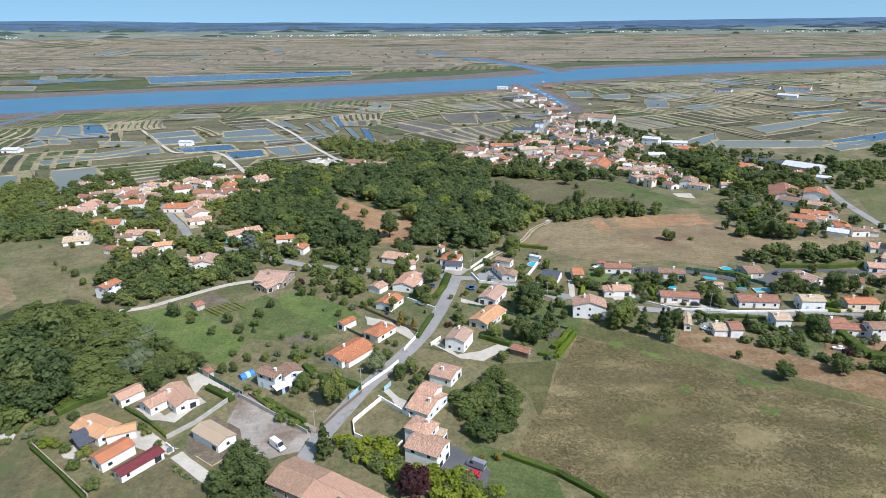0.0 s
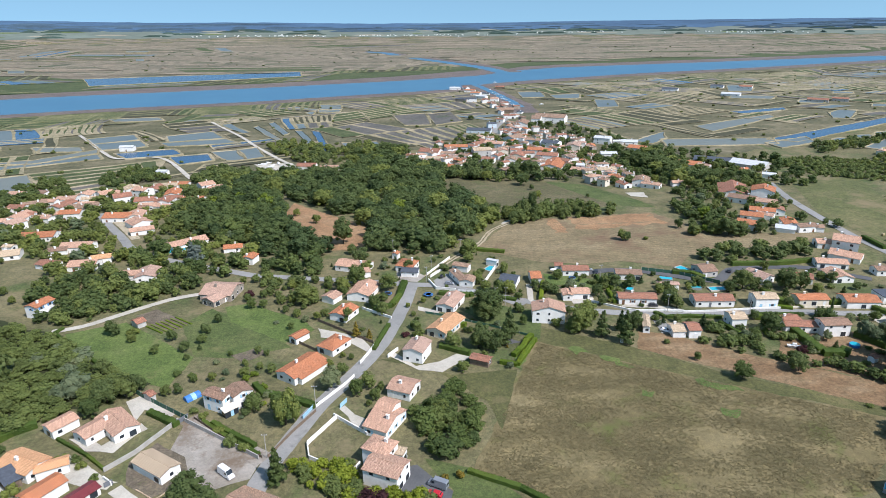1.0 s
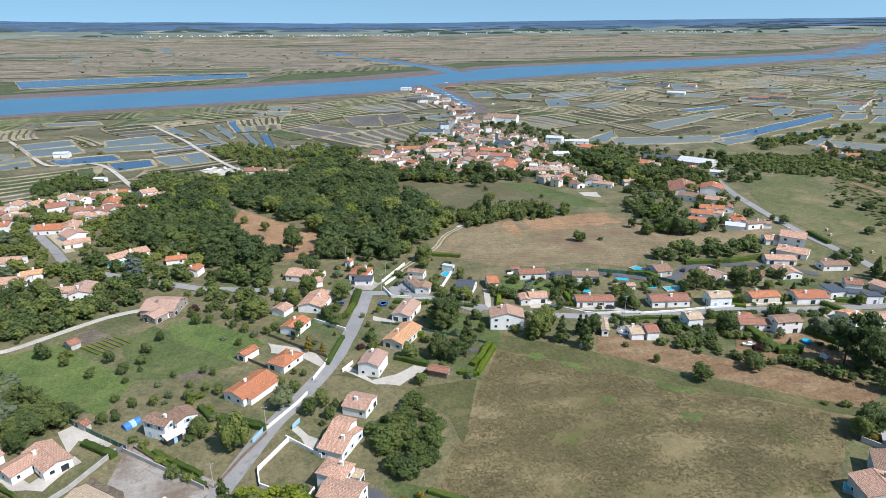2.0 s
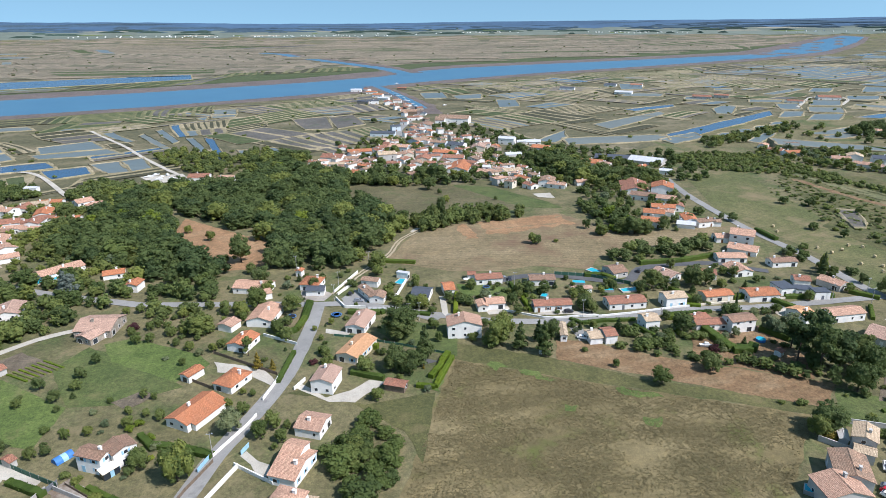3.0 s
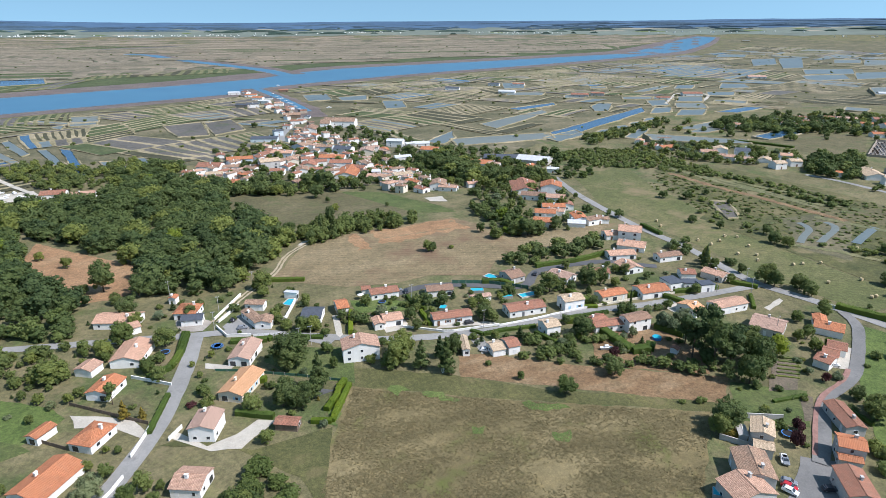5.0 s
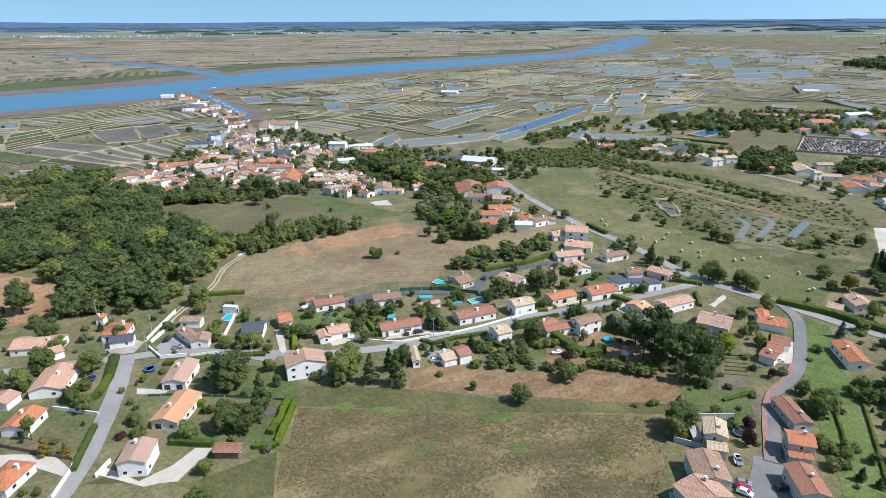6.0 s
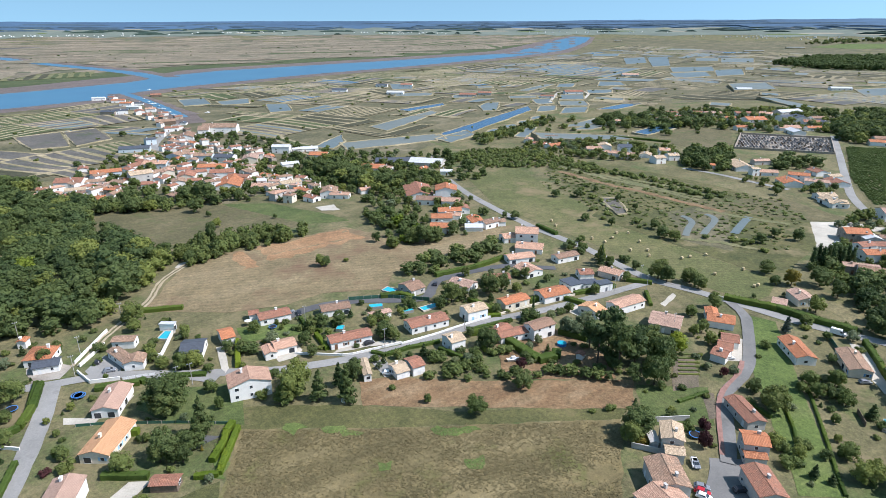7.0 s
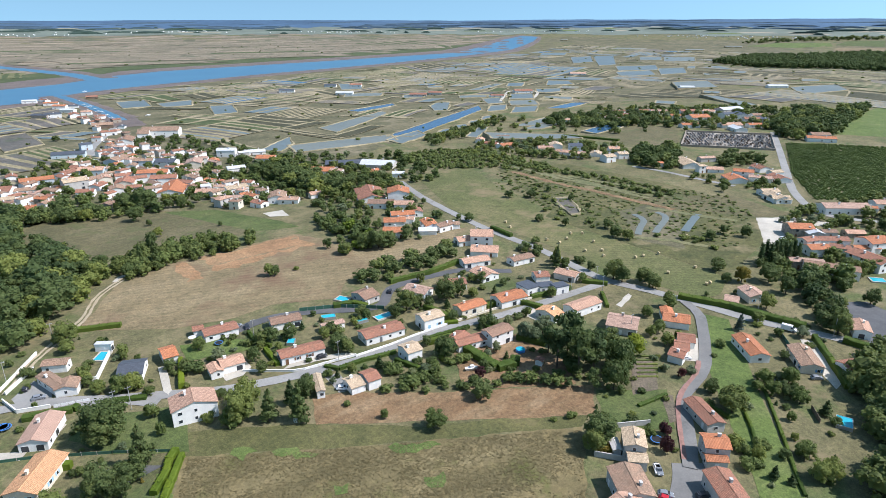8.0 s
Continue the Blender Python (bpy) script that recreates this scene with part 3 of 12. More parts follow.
def volume(top, L, W, e, roof, wall, shape, cx, cy, ang, rng, shutters, chimney, near=True, remote=False):
    """One block of a house: walls, roof, windows and doors, at cx, cy turned by ang within the house."""
    loc = Matrix.Translation((cx, cy, 0)) @ Matrix.Rotation(ang, 4, 'Z')

    def put(name, bm, material, parent=top, label=""):
        bm.transform(loc if parent is top else Matrix.Identity(4))
        return part(name, bm, material, parent, label)

    l, w, o = L / 2 - 0.35, W / 2 - 0.35, 0.35
    rise = (W / 2) * PITCH * (1.0 if shape != "flat" else 0.0)
    if shape == "mono":
        rise = W * 0.22
    bm = bmesh.new()
    z0 = -1.2
    if shape == "gable":
        prism(bm, [(-l, -w, z0), (-l, w, z0), (-l, w, e), (-l, 0, e + rise * w / (W / 2)), (-l, -w, e)], [(l, -w, z0), (l, w, z0), (l, w, e), (l, 0, e + rise * w / (W / 2)), (l, -w, e)])
    elif shape == "mono":
        prism(bm, [(-l, -w, z0), (-l, w, z0), (-l, w, e + rise), (-l, -w, e)], [(l, -w, z0), (l, w, z0), (l, w, e + rise), (l, -w, e)])
    else:
        box(bm, -l, -w, z0, l, w, e)
    bmesh.ops.recalc_face_normals(bm, faces=bm.faces[:])
    put("wall", bm, wall)
    bm = bmesh.new()
    th = 0.16
    L2, W2 = L / 2, W / 2
    if shape == "gable":
        for s in (-1, 1):
            a = [(-L2, s * W2, e), (-L2, 0, e + rise), (-L2, 0, e + rise + th), (-L2, s * W2, e + th)]
            prism(bm, a, [(L2, q[1], q[2]) for q in a])
    elif shape == "mono":
        a = [(-L2, -W2, e), (-L2, W2, e + rise), (-L2, W2, e + rise + th), (-L2, -W2, e + th)]
        prism(bm, a, [(L2, q[1], q[2]) for q in a])
    elif shape == "hip":
        k = max(0.2, L2 - W2)
        a = [bm.verts.new(q) for q in ((-L2, -W2, e), (L2, -W2, e), (L2, W2, e), (-L2, W2, e))]
        b = [bm.verts.new((q.co.x, q.co.y, e + th)) for q in a]
        r0, r1 = bm.verts.new((-k, 0, e + rise + th)), bm.verts.new((k, 0, e + rise + th))
        bm.faces.new(a[::-1])
        for i in range(4):
            bm.faces.new((a[i], a[(i + 1) % 4], b[(i + 1) % 4], b[i]))
        bm.faces.new((b[0], b[1], r1, r0))
        bm.faces.new((b[2], b[3], r0, r1))
        bm.faces.new((b[1], b[2], r1))
        bm.faces.new((b[3], b[0], r0))
    else:
        prism(bm, [(-L2 + 0.2, -W2 + 0.2, e), (L2 - 0.2, -W2 + 0.2, e), (L2 - 0.2, W2 - 0.2, e), (-L2 + 0.2, W2 - 0.2, e)], [(-L2 + 0.2, -W2 + 0.2, e + 0.3), (L2 - 0.2, -W2 + 0.2, e + 0.3), (L2 - 0.2, W2 - 0.2, e + 0.3), (-L2 + 0.2, W2 - 0.2, e + 0.3)])
    bmesh.ops.recalc_face_normals(bm, faces=bm.faces[:])
    put("roof", bm, roof)
    if shape in ("gable", "hip"):
        k = L2 if shape == "gable" else max(0.2, L2 - W2)
        bm = bmesh.new()
        z = e + rise + th
        prism(bm, [(-k, -0.16, z - 0.06), (-k, -0.08, z + 0.08), (-k, 0.08, z + 0.08), (-k, 0.16, z - 0.06)], [(k, -0.16, z - 0.06), (k, -0.08, z + 0.08), (k, 0.08, z + 0.08), (k, 0.16, z - 0.06)])
        bmesh.ops.recalc_face_normals(bm, faces=bm.faces[:])
        put("ridge_tiles", bm, roof)
    if chimney and shape != "flat":
        px, py = rng.uniform(-0.6, 0.6) * l, rng.choice((-1, 1)) * w * 0.3
        bm = boxed(px - 0.45, py - 0.3, e, px + 0.45, py + 0.3, e + rise + 0.9)
        box(bm, px - 0.55, py - 0.4, e + rise + 0.9, px + 0.55, py + 0.4, e + rise + 1.0)
        put("chimney", bm, wall)
    if L < 4.5 or W < 2.6:
        return
    storeys = 2 if e > 4.4 else 1
    faces = [((-l, -w), (l, -w)), ((l, -w), (l, w)), ((l, w), (-l, w)), ((-l, w), (-l, -w))]
    for side, ((xa, ya), (xb, yb)) in enumerate(faces):
        span = math.hypot(xb - xa, yb - ya)
        if remote and side in (1, 3):
            continue
        k = max(1, int(span / (3.6 if near else 8.0 if remote else 5.5)))
        ux, uy = (xb - xa) / span, (yb - ya) / span
        door_at = rng.randrange(k) if side in (0, 2) else -1
        for st in range(storeys):
            for j in range(k):
                if rng.random() < (0.12 if side in (0, 2) else 0.2):
                    continue
                c = span * (j + 0.5) / k + rng.uniform(-0.3, 0.3)
                is_door = st == 0 and j == door_at
                ww, zb, hh = (1.1, 0.02, 2.1) if is_door else (rng.choice((1.0, 1.2, 1.4)), 0.95 + st * 2.75, 1.2)
                if not is_door and st == 0 and rng.random() < 0.25:
                    ww, zb, hh = 2.2, 0.05, 2.1
                if zb + hh > e + 0.1:
                    continue
                m = Matrix(((ux, uy, 0, xa + ux * c), (uy, -ux, 0, ya + uy * c), (0, 0, 1, zb), (0, 0, 0, 1)))
                if not near:
                    bm = boxed(-ww / 2, 0, 0, ww / 2, 0.05, hh)
                    bm.transform(m)
                    put("door" if is_door else "window", bm, "wood" if is_door else "glass")
                    continue
                bm = bmesh.new()
                for q in ((-ww / 2, 0, 0, -ww / 2 + 0.09, 0.06, hh), (ww / 2 - 0.09, 0, 0, ww / 2, 0.06, hh), (-ww / 2 + 0.09, 0, hh - 0.09, ww / 2 - 0.09, 0.06, hh), (-ww / 2 + 0.09, 0, 0, ww / 2 - 0.09, 0.06, 0.09)):
                    box(bm, *q)
                bm.transform(m)
                win = put("door" if is_door else "window", bm, "frame" if not is_door else shutters)
                bm = boxed(-ww / 2 + 0.09, 0.003, 0.09, ww / 2 - 0.09, 0.035, hh - 0.09)
                bm.transform(loc @ m)
                part("door_leaf" if is_door and ww < 2 else "pane", bm, shutters if is_door else "glass", win)
                if shutters not in ("greydoor", "frame") and not is_door and ww < 2:
                    for s in (-1, 1):
                        bm = boxed(s * ww / 2, 0.0, 0, s * (ww / 2 + ww * 0.5), 0.05, hh)
                        bm.transform(loc @ m)
                        part("shutter", bm, shutters, win)


ROOFWORD = {"orange": "orange tiled", "salmon": "salmon clay tiled", "peach": "peach tiled", "pink": "pinkish tiled", "beige": "beige tiled", "brick": "red-brown tiled", "brown_tile": "brown tiled", "old": "weathered mottled tile", "slate": "dark slate", "maroon": "maroon sheet", "zinc": "pale sheet-metal"}


def house(x, y, ang, blocks, roof, wall="white", shutters="frame", chimney=True, name="house", note="", group=""):
    """A house of one or more blocks (dx, dy, turn, length, width, eave, shape); the first is the main one."""
    rng = random.Random(round(x * 31 + y * 17))
    tall = max(b[5] for b in blocks) > 4.4
    what = note or ("two-storey" if tall else "low") + " " + {"white": "white rendered", "cream": "cream rendered", "grey": "grey rendered", "stone": "rubble stone", "bluewash": "pale blue", "timber": "timber", "zinc": "metal clad"}.get(wall, wall) + " " + name.replace("_", " ") + " with " + ROOFWORD[roof] + " roof"
    top = root(name, x, y, ang, label=what, category=name.replace("_", " "), group=group)
    away = math.hypot(x - 10, y - 30)
    near = away < 330
    for i, b in enumerate(blocks):
        dx, dy, turn, L, W, e, shape = b[:7]
        ca, sa, cb, sb = math.cos(radians(ang)), math.sin(radians(ang)), math.cos(radians(ang + turn)), math.sin(radians(ang + turn))
        for f in (-0.33, 0.0, 0.33):
            KEEP.append((x + dx * ca - dy * sa + cb * L * f, y + dx * sa + dy * ca + sb * L * f, max(W / 2, L / 5) + 0.5))
        volume(top, L, W, e, b[7] if len(b) > 7 else roof, b[8] if len(b) > 8 else wall, shape, dx, dy, radians(turn), rng, shutters, chimney and i == 0, near, away > 520)
    return top


# ---- trees, hedges and other growth ----
def ico(sub):
    bm = bmesh.new()
    bmesh.ops.create_icosphere(bm, subdivisions=sub, radius=1.0)
    v = np.array([q.co[:] for q in bm.verts])
    f = np.array([[q.index for q in fc.verts] for fc in bm.faces])
    bm.free()
    return v, f


ICO1, ICO2 = ico(1), ico(2)


def cloud(lobes, leaves, size, rng, fine=False):
    """Crown of lumpy inner masses and many small leaf clumps; returns corners, triangles and quads."""
    vs, ts, qs, base = [], [], [], 0
    iv, it = ICO2 if fine else ICO1
    for cx, cy, cz, rx, ry, rz in lobes:
        bumpy = 0.82 * (1 + rng.normal(0, 0.10, (len(iv), 1)))
        vs.append(iv * bumpy * (rx, ry, rz) + (cx, cy, cz))
        ts.append(it + base)
        base += len(iv)
    area = np.array([q[3] * q[5] for q in lobes])
    for i in rng.choice(len(lobes), leaves, p=area / area.sum()):
        c, r = np.array(lobes[i][:3]), np.array(lobes[i][3:])
        d = rng.normal(0, 1, 3)
        d /= np.linalg.norm(d)
        if d[2] < -0.5:
            d[2] *= -1
        p = c + d * r * rng.uniform(0.80, 1.14)
        nrm = d + rng.normal(0, 0.40, 3)
        nrm /= np.linalg.norm(nrm)
        a = np.cross(nrm, rng.normal(0, 1, 3))
        a /= np.linalg.norm(a)
        b = np.cross(nrm, a)
        s = size * rng.uniform(0.6, 1.4)
        vs.append(np.array([p + a * s, p + b * s * 0.7 + nrm * s * 0.2, p - a * s * 0.9, p - b * s * 0.8]))
        qs.append(np.arange(4) + base)
        base += 4
    return np.concatenate(vs), np.concatenate(ts), np.array(qs)


def lobes_for(kind, rng):
    """Inner masses of a crown one metre high in all, by habit."""
    out = []
    if kind == "round":
        out.append((0, 0, 0.50, 0.36, 0.36, 0.40))
        for i in range(19):
            a, z = rng.uniform(0, 6.28), rng.uniform(0.14, 0.86)
            r = 0.34 * math.sqrt(max(0.1, 1 - ((z - 0.46) / 0.46) ** 2))
            k = rng.uniform(0.08, 0.16)
            out.append((r * math.cos(a), r * math.sin(a), z, k, k, k * 0.9))
    elif kind == "bush":
        for i in range(7):
            a, r = rng.uniform(0, 6.28), rng.uniform(0.1, 0.42)
            k = rng.uniform(0.24, 0.36)
            out.append((r * math.cos(a), r * math.sin(a), rng.uniform(0.28, 0.62), k, k, k))
    elif kind == "column":
        for i in range(7):
            z = 0.14 + 0.76 * i / 6
            k = 0.13 * (1.15 - 0.75 * abs(z - 0.4))
            out.append((rng.uniform(-0.02, 0.02), rng.uniform(-0.02, 0.02), z, k, k, 0.14))
    elif kind == "cone":
        for i in range(16):
            z = 0.12 + 0.82 * (i / 15)
            rad = 0.30 * (1 - z) + 0.03
            a = i * 2.4
            out.append((rad * 0.55 * math.cos(a), rad * 0.55 * math.sin(a), z, rad * 0.75, rad * 0.75, 0.07))
    elif kind == "pine":
        for i in range(12):
            a, z = rng.uniform(0, 6.28), rng.uniform(0.35, 0.92)
            r = rng.uniform(0.05, 0.30) * (1.15 - 0.5 * z)
            k = rng.uniform(0.13, 0.20)
            out.append((r * math.cos(a), r * math.sin(a), z, k, k, k * 0.6))
    elif kind == "willow":
        for i in range(11):
            a, r = rng.uniform(0, 6.28), rng.uniform(0.08, 0.36)
            out.append((r * math.cos(a), r * math.sin(a), rng.uniform(0.35, 0.70), 0.17, 0.17, 0.30))
    return out


CLUMPS = {"round": (1500, 0.026), "bush": (380, 0.072), "column": (260, 0.035), "cone": (700, 0.036), "pine": (700, 0.038), "willow": (800, 0.038)}
TEMPLATE = {}


def crown_mesh(kind, material, variant):
    key = (kind, material, variant)
    if key not in TEMPLATE:
        rng = np.random.default_rng(variant * 97 + len(kind) * 11)
        v, t, q = cloud(lobes_for(kind, rng), *CLUMPS[kind], rng)
        me = bpy.data.meshes.new("crown")
        me.from_pydata(v.tolist(), [], t.tolist() + q.tolist())
        me.materials.append(MAT[material])
        trunk = bpy.data.meshes.new("trunk")
        bm = bmesh.new()
        top = {"round": 0.55, "bush": 0.4, "column": 0.6, "cone": 0.9, "pine": 0.8, "willow": 0.5}[kind]
        prism(bm, [(0.030 * math.cos(a), 0.030 * math.sin(a), -0.04) for a in [i * math.pi / 3 for i in range(6)]], [(0.012 * math.cos(a), 0.012 * math.sin(a), top) for a in [i * math.pi / 3 for i in range(6)]])
        for i in range(4):
            a, z = rng.uniform(0, 6.28), rng.uniform(0.25, 0.45)
            p0, p1 = Vector((0, 0, z)), Vector((0.22 * math.cos(a), 0.22 * math.sin(a), z + 0.2))
            ring = [Vector((0.010 * math.cos(b), 0.010 * math.sin(b), 0)) for b in (0, 2.09, 4.19)]
            prism(bm, [p0 + r for r in ring], [p1 + r * 0.4 for r in ring])
        bm.to_mesh(trunk)
        bm.free()
        trunk.materials.append(MAT["bark"])
        TEMPLATE[key] = (me, trunk, (v, t, q))
    return TEMPLATE[key]


LEAFWORD = {"leaf": "dark green", "leafmid": "green", "leafbright": "bright green", "leafgrey": "silvery grey-green", "leafpine": "dark needled", "leafcedar": "blue-grey needled", "leafred": "purple-leaved", "leafgold": "yellowing"}
HABIT = {"round": ("tree", "broad-crowned leafy tree"), "bush": ("shrub", "rounded leafy shrub"), "column": ("poplar", "slender columnar tree"), "cone": ("conifer", "conical conifer"), "pine": ("pine", "spreading layered pine"), "willow": ("willow", "weeping willow")}


def tree(x, y, h, kind="round", material="leaf", wide=1.0):
    rng = random.Random(round(x * 19 + y * 29))
    crown, trunk, shape = crown_mesh(kind, material, rng.randrange(3))
    name, words = HABIT[kind]
    s = h * wide * rng.uniform(0.94, 1.06)
    if math.hypot(x - 10, y - 30) > 380:
        DISTANT.setdefault(material, []).append((shape, x, y, s, h, rng.uniform(0, 6.28)))
        return None
    top = new(name)
    top.empty_display_size = 0.5
    top.matrix_basis = Matrix.Translation((x, y, terrain(x, y))) @ Matrix.Rotation(rng.uniform(0, 6.28), 4, 'Z') @ Matrix.Diagonal((s, s * rng.uniform(0.9, 1.1), h, 1))
    tagged(top, LEAFWORD[material] + " " + words + " standing in grass", "shrub" if kind == "bush" else "tree")
    for nm, me in (("trunk", trunk), ("crown", crown)):
        new(nm, me).parent = top
    return top


DISTANT = {}       # single trees far off, by leaf


def distant_trees():
    """Far single trees, joined by leaf colour."""
    for material, rows in DISTANT.items():
        vs, fs, base = [], [], 0
        for (v, t, q), x, y, s, h, a in rows:
            turn = np.array([[math.cos(a), -math.sin(a), 0], [math.sin(a), math.cos(a), 0], [0, 0, 1]])
            vs.append((v * (s, s, h)) @ turn.T + (x, y, terrain(x, y)))
            fs += (t + base).tolist() + (q + base).tolist()
            base += len(v)
        tagged(mesh_object("distant_trees", np.concatenate(vs).tolist(), fs, MAT[material]), LEAFWORD[material] + " single trees and shrubs far off", "trees", kind="stuff")


def inside(x, y, poly):
    odd = False
    for (xa, ya), (xb, yb) in zip(poly, poly[1:] + poly[:1]):
        if (ya > y) != (yb > y) and x < (xb - xa) * (y - ya) / (yb - ya) + xa:
            odd = not odd
    return odd


GRID = [{}, 0]


def taken(x, y, reach):
    while GRID[1] < len(KEEP):
        a, b, r = KEEP[GRID[1]]
        GRID[0].setdefault((int(a // 25), int(b // 25)), []).append((a, b, r))
        GRID[1] += 1
    i, j = int(x // 25), int(y // 25)
    near = [q for u in (i - 1, i, i + 1) for v in (j - 1, j, j + 1) for q in GRID[0].get((u, v), ())]
    return any(math.hypot(x - a, y - b) < r + reach for a, b, r in near)


def gardens(poly, count, low, high, kinds, seed):
    """Single shrubs and small trees in the gardens, clear of houses and roads."""
    rng = random.Random(seed)
    xs, ys = [q[0] for q in poly], [q[1] for q in poly]
    for _ in range(count * 6):
        x, y, h = rng.uniform(min(xs), max(xs)), rng.uniform(min(ys), max(ys)), low + (high - low) * rng.random() ** 1.7
        if count < 1 or not inside(x, y, poly) or taken(x, y, h * 0.42):
            continue
        kind, material = rng.choice(kinds)
        tree(x, y, h, "bush" if h < 2.6 and kind == "round" else kind, material, rng.uniform(1.0, 1.35))
        KEEP.append((x, y, h * 0.3))
        count -= 1


def wood(name, poly, spacing, h, materials, label, leaves=200, kind="round", size=0.055, seed=1, wide=1.0, shares=None):
    """A wood or thicket: closely set crowns joined into one mesh, one object for each leaf colour."""
    rng = np.random.default_rng(seed)
    xs, ys = [q[0] for q in poly], [q[1] for q in poly]
    sets = {m: ([], [], [], 0) for m in materials}
    bank = [cloud(lobes_for(kind, np.random.default_rng(seed * 10 + i)), leaves, size, np.random.default_rng(seed * 10 + i)) for i in range(6)]
    y = min(ys)
    while y < max(ys):
        x = min(xs)
        while x < max(xs):
            px, py = x + rng.uniform(-0.45, 0.45) * spacing, y + rng.uniform(-0.45, 0.45) * spacing
            x += spacing
            if not inside(px, py, poly) or taken(px, py, h * 0.22):
                continue
            m = materials[int(rng.choice(len(materials), p=shares))]
            v, t, q = bank[int(rng.integers(6))]
            hh = h * rng.choice((0.62, 0.8, 0.95, 1.1, 1.3)) * rng.uniform(0.92, 1.08)
            w = hh * wide * rng.uniform(0.9, 1.2)
            a = rng.uniform(0, 6.28)
            rot = np.array([[math.cos(a), -math.sin(a), 0], [math.sin(a), math.cos(a), 0], [0, 0, 1]])
            V, TT, QQ, base = sets[m]
            V.append((v * (w, w, hh)) @ rot.T + (px, py, terrain(px, py) - 0.05 * hh))
            TT.append(t + base)
            QQ.append(q + base)
            sets[m] = (V, TT, QQ, base + len(v))
        y += spacing
    for m, (V, TT, QQ, base) in sets.items():
        if V:
            ob = mesh_object(name, np.concatenate(V).tolist(), np.concatenate(TT).tolist() + np.concatenate(QQ).tolist(), MAT[m])
            tagged(ob, label, name.replace("_", " "), kind="stuff")


def hedge(pts, width, height, material="hedge", label="clipped green garden hedge along a boundary"):
    """A clipped hedge along a line: solid body with leaf clumps over its faces."""
    rng = np.random.default_rng(int(abs(pts[0][0] * 7 + pts[0][1] * 3)))
    x, y = pts[0]
    z0 = terrain(x, y)
    top = root("hedge", x, y, label=label, category="hedge")
    for (xa, ya), (xb, yb) in zip(pts, pts[1:]):
        d = math.hypot(xb - xa, yb - ya)
        if d < 0.4:
            continue
        ux, uy = (xb - xa) / d, (yb - ya) / d
        k = max(1, int(d / 1.6))
        vs, fs = [], []
        for j in range(k + 1):
            px, py = xa + (xb - xa) * j / k, ya + (yb - ya) * j / k
            h, w = height * rng.uniform(0.9, 1.06), width / 2 * rng.uniform(0.88, 1.1)
            for s, hh in ((-1, -0.3), (-1, h * 0.9), (-0.7, h), (0.7, h), (1, h * 0.9), (1, -0.3)):
                vs.append((px - uy * w * s - x, py + ux * w * s - y, terrain(px, py) - z0 + hh))
            if j:
                a = 6 * (j - 1)
                fs += [(a + i, a + i + 1, a + i + 7, a + i + 6) for i in range(5)]
        fs += [(0, 1, 2, 3, 4, 5), tuple(6 * k + i for i in (5, 4, 3, 2, 1, 0))]
        for j in range(int(min(700, d * (height * 2 + width) * 2.2))):
            f, s = rng.uniform(0, 1), rng.uniform(-1, 1)
            side = rng.uniform(0, 2 * height + width)
            if side < height:
                off, hh, nn = -width / 2, side, (uy, -ux, 0.3)
            elif side < 2 * height:
                off, hh, nn = width / 2, side - height, (-uy, ux, 0.3)
            else:
                off, hh, nn = side - 2 * height - width / 2, height, (0, 0, 1)
            px, py = xa + (xb - xa) * f, ya + (yb - ya) * f
            p = np.array((px - uy * off - x, py + ux * off - y, terrain(px, py) - z0 + hh)) + np.array(nn) * rng.uniform(0.0, 0.12)
            nrm = np.array(nn) + rng.normal(0, 0.5, 3)
            a = np.cross(nrm, rng.normal(0, 1, 3))
            a *= 0.2 * rng.uniform(0.6, 1.3) / np.linalg.norm(a)
            b = np.cross(nrm / np.linalg.norm(nrm), a)
            n0 = len(vs)
            vs += [tuple(p + a), tuple(p + b), tuple(p - a), tuple(p - b)]
            fs.append((n0, n0 + 1, n0 + 2, n0 + 3))
        mesh_object("hedge_run", vs, fs, MAT[material], top)
    return top


# ---- ground, reaching to the skyline ----
def ground_sheet():
    verts, faces = [(10, 30, terrain(10, 30))], []
    radii = [12 * 1.045 ** i for i in range(1, 136)]
    radii = [r for r in radii if r < 4600] + [4600, 4690, 4760]
    k = 220
    for r in radii:
        for j in range(k):
            a = 2 * math.pi * j / k
            x, y = 10 + r * math.cos(a), 30 + r * math.sin(a)
            verts.append((x, y, terrain(x, y)))
    for j in range(k):
        faces.append((0, 1 + j, 1 + (j + 1) % k))
    for i in range(len(radii) - 1):
        for j in range(k):
            a, b = 1 + i * k, 1 + (i + 1) * k
            faces.append((a + j, b + j, b + (j + 1) % k, a + (j + 1) % k))
    tagged(mesh_object("ground", verts, faces, MAT["grass"], smooth=True), "dry grassy ground of gardens and verges", "ground", kind="structure")


ground_sheet()


# ---- salt marsh: basins between banks ----
def lerp(a, b, f):
    return (a[0] + (b[0] - a[0]) * f, a[1] + (b[1] - a[1]) * f)


